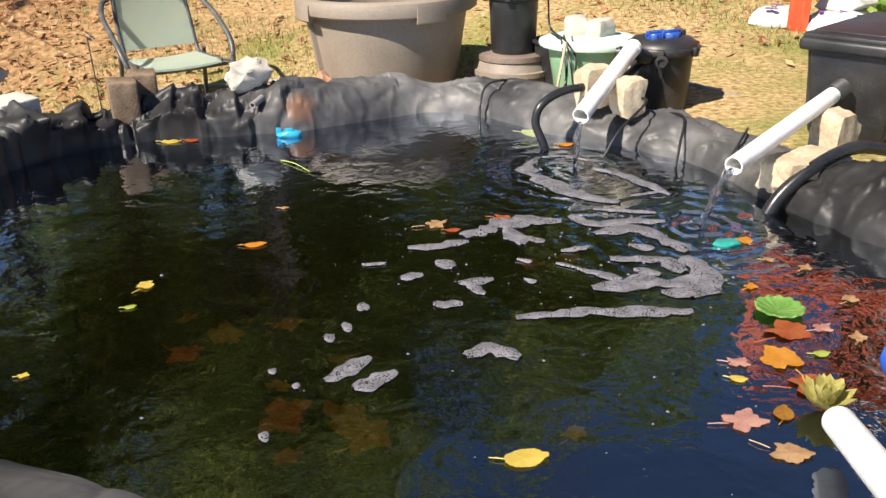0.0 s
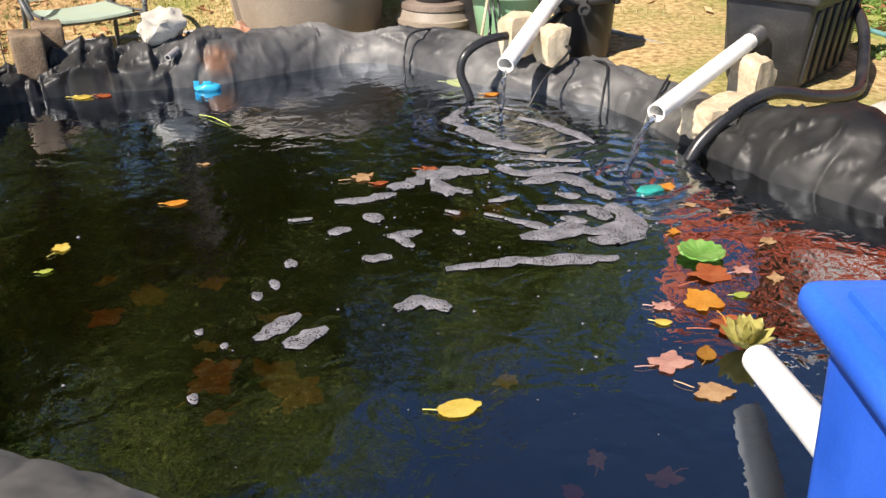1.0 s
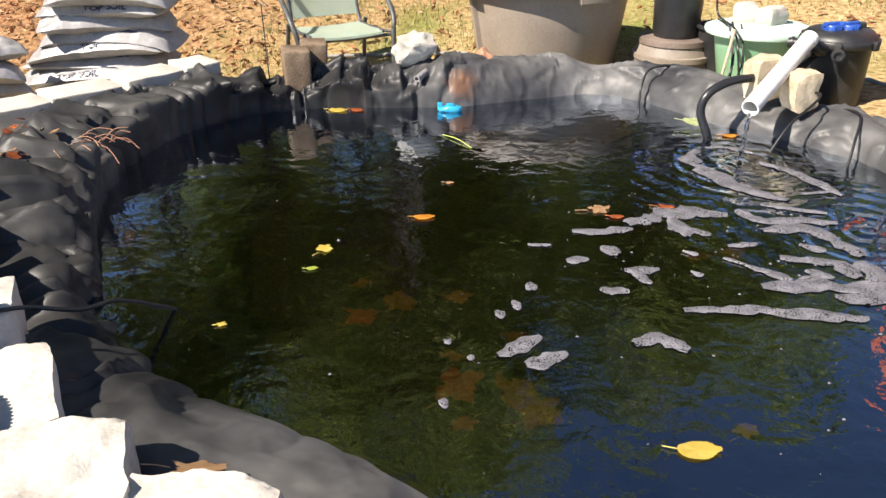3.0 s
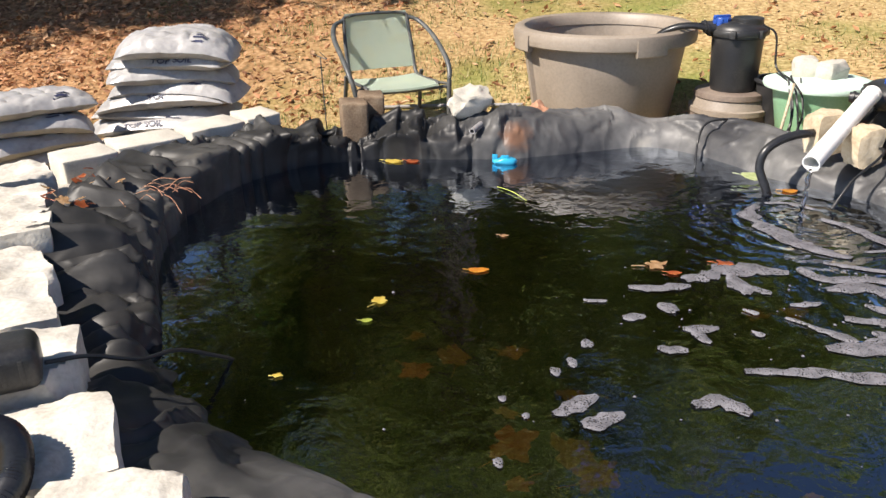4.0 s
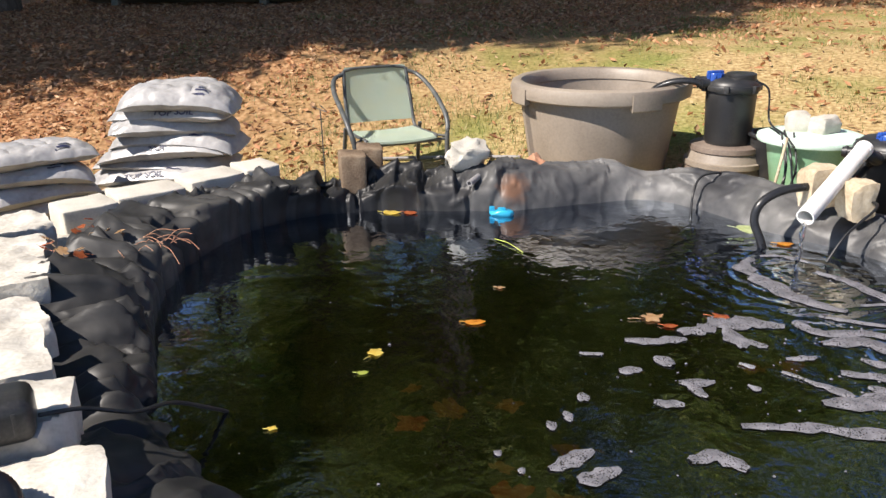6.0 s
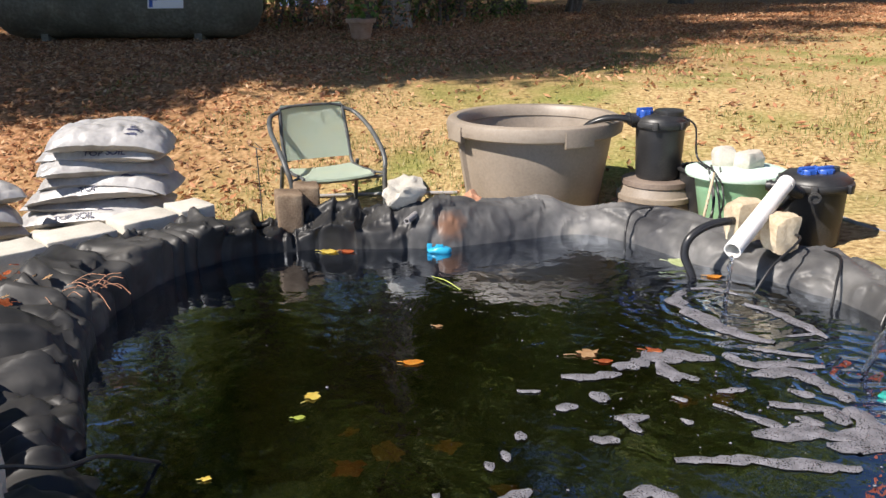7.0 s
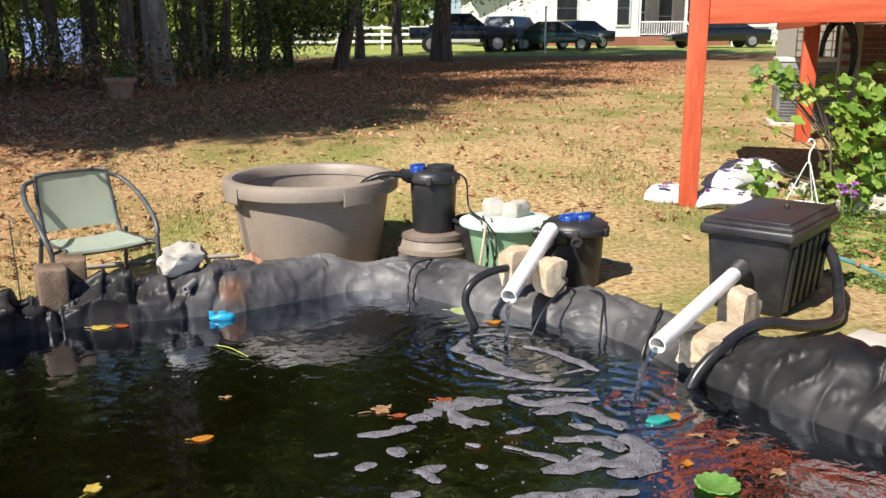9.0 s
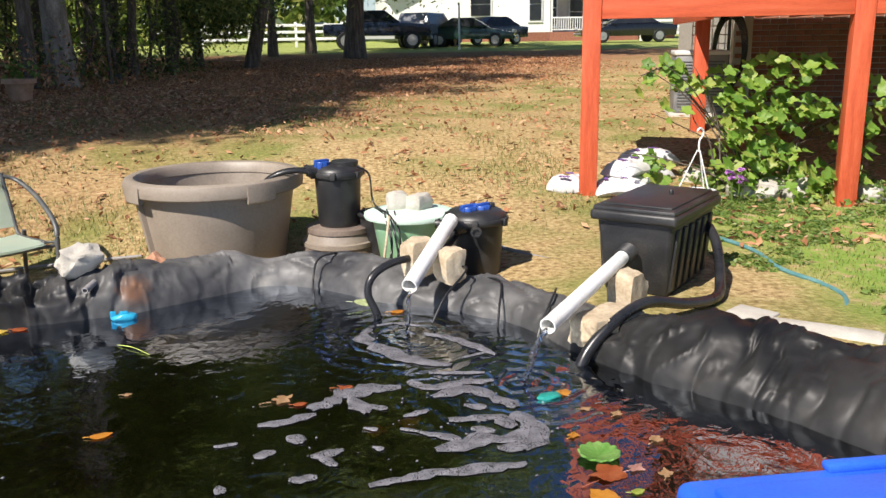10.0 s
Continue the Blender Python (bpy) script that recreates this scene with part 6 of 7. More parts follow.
def far_fence():
    for x0, n, y in ((-5.0, 3, 47), (19.5, 4, 49)):
        t = thing("fence", "white three-rail board fence beyond the lawn", "fence", group="board fences")
        for k in range(n + 1):
            x = x0 + 2.4 * k
            bm = bmesh.new()
            box(bm, (0.13, 0.13, 1.35), (x, y, ground_z(x, y) + 0.6), 0.01)
            part("post", bm, M["white"], t)
            if k < n:
                for z in (0.42, 0.78, 1.12):
                    bm = bmesh.new()
                    box(bm, (2.38, 0.035, 0.14), (x + 1.2, y - 0.08, ground_z(x, y) + z), 0.004)
                    part("rail", bm, M["white"], t)
    t = thing("clothes_post", "white T-shaped clothes line post", "post", rotz(0.62, 36, ground_z(0.62, 36) - 0.03))
    bm = bmesh.new()
    tube(bm, [(0, 0, 0), (0, 0, 1.22)], 0.045, 10)
    part("shaft", bm, M["white"], t)
    bm = bmesh.new()
    tube(bm, [(-0.42, 0, 1.20), (0.42, 0, 1.20)], 0.04, 10)
    part("crossarm", bm, M["white"], t)
    t = thing("clothes_post", "white upright pole on the lawn", "post", rotz(6.9, 38, ground_z(6.9, 38) - 0.03))
    bm = bmesh.new()
    tube(bm, [(0, 0, 0), (0, 0, 2.0)], 0.04, 10)
    part("shaft", bm, M["white"], t)


# ---- the wood ----
def crown_mesh(name, seed, count, size, material="crown", spread=0.145):
    """Many single leaves gathered in clumps, in a ball of radius one that is broken by gaps."""
    rng = np.random.default_rng(seed)
    clumps = rng.normal(size=(46, 3))
    clumps /= np.linalg.norm(clumps, axis=1, keepdims=True)
    clumps *= rng.uniform(0.25, 0.95, (46, 1))
    pick = rng.integers(0, 46, count)
    pos = clumps[pick] + rng.normal(scale=spread, size=(count, 3))
    return leaf_cloud(name, pos, size, rng, M[material])


def leaf_cloud(name, pos, size, rng, material, flat=0.0):
    n = len(pos)
    a = rng.normal(size=(n, 3)); a[:, 2] *= 1 - flat
    a /= np.linalg.norm(a, axis=1, keepdims=True)
    b = np.cross(a, rng.normal(size=(n, 3))); b /= np.linalg.norm(b, axis=1, keepdims=True)
    c = np.cross(a, b)
    s = (size * rng.uniform(0.6, 1.35, n))[:, None]
    v = np.stack([pos - a * s, pos + b * s * 0.42 + c * s * 0.12, pos + a * s, pos - b * s * 0.42 + c * s * 0.12], 1).reshape(-1, 3)
    i = np.arange(n)[:, None] * 4
    f = np.concatenate([np.hstack([i, i + 1, i + 2]), np.hstack([i, i + 2, i + 3])])
    me = bpy.data.meshes.new(name)
    me.from_pydata(v.tolist(), [], f.tolist())
    me.materials.append(material)
    return me


def tree(crowns, label, x, y, h, r, lean, crown_z, crown_r, seed, limbs=6, shaft_mesh=None):
    rng = random.Random(seed)
    t = thing("tree", label, "tree", rotz(x, y, ground_z(x, y) - 0.05), group="trees of the wood")
    line = smooth_line([(0, 0, 0), (lean[0] * 0.3 + rng.uniform(-0.1, 0.1), lean[1] * 0.3, h * 0.3), (lean[0] * 0.7, lean[1] * 0.7 + rng.uniform(-0.15, 0.15), h * 0.62), (lean[0], lean[1], h * 0.92)], 7)
    bm = bmesh.new()
    tube(bm, line, lambda f: r * (1.0 - 0.8 * f) + 0.35 * r * max(0, 1 - f * 14), 12)
    for v in bm.verts:
        v.co += Vector((noise.noise(v.co * 2.2 + Vector((seed, 0, 0))), noise.noise(v.co * 2.2 + Vector((0, seed, 0))), 0)) * r * 0.25
    part("trunk", bm, M["bark"], t)
    for k in range(limbs):
        f = 0.42 + 0.5 * k / limbs
        p = line[int(f * (len(line) - 1))]
        g = rng.uniform(0, 6.28)
        d = Vector((math.cos(g), math.sin(g), rng.uniform(0.25, 0.9)))
        ln = crown_r * rng.uniform(0.55, 0.95)
        bm = bmesh.new()
        tube(bm, smooth_line([p, p + d * ln * 0.35, p + d * ln * 0.7 + Vector((rng.uniform(-0.3, 0.3), rng.uniform(-0.3, 0.3), 0.2)), p + d * ln + Vector((0, 0, 0.1))], 4), lambda q, f=f: r * (0.42 - 0.25 * f) * (1 - 0.8 * q), 7)
        part("limb", bm, M["bark"], t)
    ob = new("crown", crowns[seed % len(crowns)])
    ob.parent = t
    ob.matrix_basis = pose(lean[0] * 0.9, lean[1] * 0.9, crown_z, 0, 0, rng.uniform(0, 360)) @ Matrix.Diagonal((crown_r, crown_r, crown_r * 0.95, 1))
    return t


def wood():
    crowns = [crown_mesh("crown", s, 2500, 0.048, spread=0.085) for s in (1, 2, 3)]
    dense = [crown_mesh("crown", s, 5600, 0.047, spread=0.10) for s in (7, 8)]
    # x, y, height, trunk radius, lean, crown height, crown radius
    back = [(-8.3, 19.0, 16, 0.20, (0.5, 0), 9.5, 4.6), (-6.4, 18.6, 14, 0.13, (0.2, 0.4), 8.2, 3.8), (-5.6, 21.5, 16, 0.15, (-0.2, 0), 9.5, 4.3), (-3.4, 20.5, 13, 0.10, (0.5, 0), 7.6, 3.6),
            (-7.4, 23.5, 17, 0.17, (0.3, 0), 10, 4.4), (-10.8, 24.5, 17, 0.24, (0, 0), 10, 4.8), (-2.6, 25.5, 14, 0.12, (-0.2, 0), 8.0, 4.0), (-13.5, 20.0, 17, 0.24, (0.4, 0), 9.5, 4.8),
            (-4.4, 24.0, 15, 0.15, (0, 0), 7.0, 3.9), (-0.9, 33.5, 14, 0.16, (0.2, 0), 8.2, 4.2), (-13, 29, 18, 0.25, (0, 0), 10, 5.2), (-6.0, 28.5, 17, 0.18, (0, 0), 9.5, 5.0),
            (-6.2, 20.2, 22, 0.17, (0.3, 0), 15, 4.8), (-3.0, 23.5, 21, 0.14, (0.3, 0.2), 14.0, 4.6), (-9.6, 21.0, 22, 0.2, (0.2, 0), 15, 5.0), (0.5, 36.0, 23, 0.2, (0.2, 0), 15.5, 5.4), (-5.0, 26.0, 24, 0.2, (0.2, 0), 16.5, 5.0),
            (-4.6, 17.3, 15, 0.14, (0.3, 0.4), 8.6, 3.8), (-10.2, 17.4, 16, 0.2, (0.4, 0.2), 9.0, 4.5)]
    # unseen near side of the wood, added so its crowns shade the lawn
    west = [(-10.6, 6.2, 15, 0.22, (0.4, 0.2), 10.5, 3.4), (-12.6, 6.6, 15, 0.22, (0.2, 0.2), 10.0, 4.2), (-9.6, 6.6, 16, 0.24, (0.3, 0.2), 11.0, 3.8), (-9.2, 6.0, 15, 0.24, (0.3, 0.2), 10.8, 3.2), (-10.8, 9.0, 18, 0.24, (0.6, 0.2), 12.5, 4.2), (-9.4, 8.2, 20, 0.24, (0.2, 0.2), 15.0, 4.2),
            (-13.8, 8.8, 18, 0.22, (0, 0), 12.5, 4.4), (-15.2, 6.2, 16, 0.22, (0.2, 0.2), 11.0, 4.2), (-16.5, 9.6, 17, 0.24, (0, 0), 12, 4.8), (-12.4, 11.4, 17, 0.24, (0.6, 0.2), 11.0, 4.5), (-14.5, 12.0, 16, 0.22, (0, 0), 11, 4.4),
            (-11.0, 13.2, 17, 0.22, (0.4, 0.2), 11.5, 4.2), (-12.9, 4.6, 14, 0.22, (0.1, 0.1), 10.0, 3.7), (-11.2, 5.4, 15, 0.22, (0.1, 0.1), 11.2, 3.6), (-10.0, 4.6, 16, 0.22, (0.1, 0.1), 12.4, 3.2)]
    for i, (x, y, h, r, lean, cz, cr) in enumerate(back + west):
        near = i >= len(back)
        tree(dense if near else crowns, "tall woodland tree with dark rough bark", x, y, h, r, lean, cz if near else cz + 0.9 * (i * 7 % 5 - 1), cr if near else cr * 0.95, 20 + i)
    pale = tree(crowns, "stout woodland tree with pale flaking bark", -4.2, 17.9, 15, 0.25, (-0.3, 0.5), 9.0, 4.0, 37)
    for ob in pale.children:
        if ob.name.startswith("trunk"):
            ob.data.materials[0] = M["pale_bark"]
    tree(crowns, "leaning tree at the lawn's edge", -1.12, 24.2, 17, 0.17, (4.6, 0.5), 11.5, 4.6, 51)
    tree(dense, "large tree with a thick dark trunk on the lawn", 1.92, 29.5, 24, 0.31, (0.8, -0.3), 12.5, 6.6, 53, 9)
    # thin saplings between
    rng = random.Random(9)
    for k in range(56):
        x, y = rng.uniform(-13, -2.6), rng.uniform(17.2, 25)
        h = rng.uniform(3, 7)
        t = thing("sapling", "thin bare sapling in the shaded wood", "sapling", rotz(x, y, ground_z(x, y) - 0.03), group="saplings")
        bm = bmesh.new()
        tube(bm, smooth_line([(0, 0, 0), (rng.uniform(-0.4, 0.4), 0, h * 0.4), (rng.uniform(-1.0, 1.0), 0.2, h)], 5), lambda f: 0.042 * (1 - 0.8 * f), 7)
        part("trunk", bm, M["bark"], t)
        for j in range(6):
            z = h * rng.uniform(0.1, 0.6)
            bm = bmesh.new()
            d = Vector((rng.uniform(-1, 1), rng.uniform(-0.5, 0.5), rng.uniform(-0.2, 0.9)))
            tube(bm, smooth_line([(0, 0, z), Vector((0, 0, z)) + d * 0.5, Vector((0, 0, z)) + d * 1.1 + Vector((0, 0, -0.1))], 4), lambda f: 0.014 * (1 - 0.8 * f), 5)
            part("twig", bm, M["bark"], t)
    nr = np.random.default_rng(5)

    def clumps(name, label, category, count, leaves, size, lo, hi, spread, material="crown", slope=0.0):
        c = np.stack([nr.uniform(lo[k], hi[k], count) for k in range(3)], 1)
        c[:, 1] += np.maximum(0, c[:, 0] + 4) * slope
        p = c[nr.integers(0, count, leaves)] + nr.normal(scale=spread, size=(leaves, 3))
        p[:, 2] = np.maximum(p[:, 2], 0.50)
        tagged(new(name, leaf_cloud(name, p, size, nr, M[material])), label, category, kind="stuff")
    clumps("undergrowth", "dense green undergrowth below the trees, darkened as if in shade", "undergrowth", 90, 17000, 0.055, (-14, 17.0, 0.4), (-2.4, 24, 1.9), (0.40, 0.45, 0.33), "shade_leaves", 1.2)
    clumps("brush", "tangled brown brush at the wood's edge", "brush", 60, 7000, 0.05, (-14, 16.6, 0.5), (-2.9, 19, 1.1), (0.4, 0.4, 0.25), "litter", 1.2)
    clumps("boughs", "leafy low boughs of the lawn trees", "foliage", 36, 9000, 0.075, (0.2, 26, 3.0), (7.0, 31, 4.6), (0.55, 0.5, 0.33))
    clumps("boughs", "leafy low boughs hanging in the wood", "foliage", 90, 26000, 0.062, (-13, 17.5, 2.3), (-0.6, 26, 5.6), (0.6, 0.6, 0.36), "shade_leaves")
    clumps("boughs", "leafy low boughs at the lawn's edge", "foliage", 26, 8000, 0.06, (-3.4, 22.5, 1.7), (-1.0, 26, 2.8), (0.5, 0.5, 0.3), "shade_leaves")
    # far wood beyond the fence
    n = 26000
    p = np.stack([nr.uniform(-70, 3.5, n), nr.uniform(58, 74, n), 0.8 + nr.uniform(0, 1, n) ** 1.2 * 15], 1)
    p += nr.normal(scale=0.6, size=(n, 3))
    tagged(new("far_wood", leaf_cloud("far_wood", p, 0.6, nr, M["crown"])), "dark wood closing the view far behind", "wood", kind="stuff")


def hanging_branch():
    """A thin drooping branch with a few bright leaves at its tip."""
    t = thing("hanging_branch", "thin drooping branch with bright green leaves at its tip", "branch")
    line = smooth_line([(-8.6, 6.95, 4.0), (-7.0, 6.7, 3.5), (-5.2, 6.4, 2.5), (-3.9, 6.15, 1.75), (-3.0, 6.0, 1.55), (-2.55, 6.0, 1.60)], 8)
    bm = bmesh.new()
    tube(bm, line, lambda f: 0.010 * (1 - 0.75 * f), 7)
    part("stem", bm, M["bark"], t)
    for k, (x, z, g, s) in enumerate(((-2.74, 1.575, 0.5, 0.085), (-2.60, 1.60, 2.2, 0.08), (-2.50, 1.57, 1.4, 0.09), (-2.44, 1.62, 0.9, 0.075), (-2.86, 1.60, 2.6, 0.06))):
        m = pose(x, 5.99, z, 70, 20 * math.sin(3 * k), 40 * k) @ Matrix.Rotation(g, 4, "Z")
        bm = leaf_shape("oval", s, k)
        bmesh.ops.transform(bm, matrix=m, verts=bm.verts)
        part("leaf", bm, M["vine"], t)


def wood_things():
    # gas tank lying under the trees
    x, y = -8.15, 14.6
    t = thing("gas_tank", "long weathered grey gas tank lying under trees", "gas tank", rotz(x, y, ground_z(x, y) - 0.10, 4))
    prof = [(0.0, -2.42), (0.2, -2.40), (0.38, -2.30), (0.5, -2.12), (0.55, -1.9), (0.55, 1.9), (0.5, 2.12), (0.38, 2.30), (0.2, 2.40), (0, 2.42)]
    bm = bmesh.new()
    lathe(bm, prof, 40)
    bmesh.ops.transform(bm, matrix=pose(0, 0, 0.70, 0, 90, 0), verts=bm.verts)
    part("shell", bm, M["tank"], t)
    for s in (-1.4, 1.4):
        bm = bmesh.new()
        box(bm, (0.14, 0.6, 0.25), (s, 0, 0.12), 0.01)
        part("foot", bm, M["tank"], t)
    bm = bmesh.new()
    lathe(bm, [(0.16, 1.18), (0.17, 1.36), (0.13, 1.44), (0, 1.46)], 24, (0.3, 0, 0))
    part("valve_dome", bm, M["tank"], t)
    sgn = bmesh.new()
    box(sgn, (0.62, 0.01, 0.30), (1.0, -0.552, 0.80), 0, pose(0, 0, 0, -12, 0, 0))
    s = part("sign", sgn, M["white"], t, "small white sign with blue print")
    for k, (w, h, dx, dz) in enumerate(((0.06, 0.24, -0.25, -0.01), (0.12, 0.12, -0.19, 0.04), (0.40, 0.07, 0.07, -0.07))):
        bm = bmesh.new()
        box(bm, (w, 0.006, h), (1.0 + dx, -0.562 - dz * 0.2, 0.80 + dz), 0, pose(0, 0, 0, -12, 0, 0))
        part("print_bar", bm, M["blue_knob"], s)
    x, y = -4.05, 15.0
    t = thing("flower_pot", "terracotta pot with weeds at the wood's edge", "pot", rotz(x, y, ground_z(x, y) - 0.02, 15))
    bm = bmesh.new()
    lathe(bm, [(0, 0), (0.15, 0), (0.155, 0.01), (0.21, 0.30)], 28)
    part("body", bm, M["terracotta"], t)
    bm = bmesh.new()
    lathe(bm, [(0.205, 0.29), (0.25, 0.295), (0.255, 0.36), (0.235, 0.37), (0.21, 0.34), (0, 0.33)], 28)
    part("rim", bm, M["terracotta"], t)
    rng = random.Random(3)
    bm = bmesh.new()
    for k in range(60):
        lobed(bm, Vector((rng.gauss(0, 0.13), rng.gauss(0, 0.10), 0.36 + rng.random() * 0.25)), rng.uniform(0.04, 0.09), Euler((rng.uniform(0, 1.5), rng.uniform(-0.5, 0.5), rng.uniform(0, 6))).to_matrix(), k, 3)
    tagged(part("weed", bm, M["weed"], t), kind="stuff")
    bm = bmesh.new()
    box(bm, (2.2, 0.06, 1.5), (0, 0, 0.75), 0.02)
    for v in bm.verts:
        v.co.y += 0.05 * noise.noise(v.co * 3)
    single("tarpaulin", bm, mat("blue_tarp", [(0.12, 0.2, 0.5), (0.2, 0.3, 0.62), (0.3, 0.4, 0.7)], 0.5), "pale blue tarpaulin hung in the wood", "tarpaulin", rotz(-10.6, 30, 0.7))


# ---- what lies on the lawn ----
def litter():
    nr = np.random.default_rng(8)
    pts = []
    while len(pts) < 82000:
        x = nr.uniform(-12, 9)
        y = 5.4 + 24 * nr.random() ** 1.7
        thick = step(9.5, 15.5, y - 1.35 * x + 4 * noise.noise(Vector((x * 0.5, y * 0.5, 0)))) * (1 if y < 30 else 0)
        if nr.random() > 0.13 + 0.87 * thick or (x < 2.9 and y < 5.9 and x > -2.4):
            continue
        if 1.2 < x < 3.0 and y < 6.6 and nr.random() < 0.85:
            continue
        pts.append((x, y, ground_z(x, y) + 0.008 + nr.random() * 0.02))
    me = leaf_cloud("fallen_leaves", np.array(pts), 0.040, nr, M["litter"])
    # lay them nearly flat
    co = np.empty(len(me.vertices) * 3)
    me.vertices.foreach_get("co", co)
    co = co.reshape(-1, 4, 3)
    mid = co.mean(1, keepdims=True)
    co[:, :, 2:] = mid[:, :, 2:] + (co[:, :, 2:] - mid[:, :, 2:]) * 0.6 + 0.008
    me.vertices.foreach_set("co", co.ravel())
    tagged(new("fallen_leaves", me), "brown and rust fallen leaves strewn over the lawn", "leaves", kind="stuff")
    # low weeds on the damp strip behind the box filter
    p = []
    while len(p) < 14000:
        x, y = nr.uniform(2.75, 6.0), nr.uniform(3.8, 7.0)
        if noise.noise(Vector((x * 1.6, y * 1.6, 5))) + 0.5 * noise.noise(Vector((x * 5, y * 5, 1))) > -0.02 + 0.25 * step(6.0, 7.0, y):
            p.append((x, y, ground_z(x, y) + 0.006 + 0.02 * nr.random()))
    tagged(new("low_weeds", leaf_cloud("low_weeds", np.array(p), 0.02, nr, M["weed"], 0.7)), "mat of low bright green weeds on bare soil", "weeds", kind="stuff")
    # grass
    v, f = [], []
    k = 0
    while k < 70000:
        x, y = nr.uniform(-5, 8), 4.0 + 12 * nr.random() ** 1.5
        lush = noise.noise(Vector((x * 1.1, y * 1.1, 0))) + 0.35 * step(2.8, 3.6, x) * (1 - step(6.6, 7.5, y)) * 2 + 0.45 * (1 if -2.6 < x < -0.2 and 5.6 < y < 8.0 else 0)
        if in_pond(x, y) or lush < 0.10 and nr.random() < 0.86 or (-2.4 < x < 2.6 and y < 5.5) or (1.3 < x < 3.0 and y < 5.9):
            continue
        z, h, a = ground_z(x, y), nr.uniform(0.015, 0.055) * (0.8 + max(0, lush)) * (0.45 if x > 2.6 else 1), nr.uniform(0, 6.28)
        w, ln = 0.0035, nr.uniform(0.2, 0.9) * h
        c, s = math.cos(a), math.sin(a)
        v += [(x - s * w, y + c * w, z - 0.004), (x + s * w, y - c * w, z - 0.004), (x + c * ln, y + s * ln, z + h)]
        f.append((3 * k, 3 * k + 1, 3 * k + 2))
        k += 1
    me = bpy.data.meshes.new("grass")
    me.from_pydata(v, [], f)
    me.materials.append(M["grass"])
    tagged(new("grass", me), "thin patchy grass, green and straw coloured", "grass", kind="stuff")


# ---- on the water ----
def leaf_shape(kind, size, seed):
    """A fallen leaf with a curled blade and its stalk."""
    bm = bmesh.new()
    n = 40
    ring, ring2 = [], []
    for i in range(n):
        g = 2 * math.pi * i / n
        if kind == "maple":
            r = 0.47 + 0.15 * abs(math.cos(2.5 * g + 0.2 * math.sin(seed))) ** 0.9 - 0.06 + 0.035 * math.sin(13 * g + seed) + 0.20 * noise.noise(Vector((math.cos(g) * 2, math.sin(g) * 2, seed)))
            r *= 0.8 if abs(g - math.pi) < 0.5 else 1
        elif kind == "oval":
            r = 0.62 * (1 - 0.10 * abs(math.sin(g))) + 0.016 * math.sin(22 * g) + 0.03 * math.sin(2 * g + seed)
            r *= 1.18 if abs(g) < 0.17 or abs(g - 6.28) < 0.17 else 1
        else:
            r = 0.55 + 0.13 * math.sin(4 * g + seed) + 0.07 * math.sin(9 * g)
        x, y = r * math.cos(g), r * math.sin(g) * (0.85 if kind == "maple" else 0.8)
        for store, k in ((ring, 1.0), (ring2, 0.55)):
            z = 0.10 * (x * x - y * y) * k * k + 0.05 * noise.noise(Vector((x * 3 * k, y * 3 * k, seed)))
            store.append(bm.verts.new(Vector((x * k, y * k, z)) * size))
    c = bm.verts.new((0, 0, 0))
    for i in range(n):
        j = (i + 1) % n
        bm.faces.new([ring[i], ring[j], ring2[j], ring2[i]])
        bm.faces.new([ring2[i], ring2[j], c])
    fs = bm.faces[:]
    bmesh.ops.solidify(bm, geom=fs, thickness=0.0012)
    tube(bm, [Vector((-0.5, 0, 0)) * size, Vector((-0.8, 0.06, 0.03)) * size, Vector((-1.05, 0.16, 0.0)) * size], 0.0012, 5)
    return bm


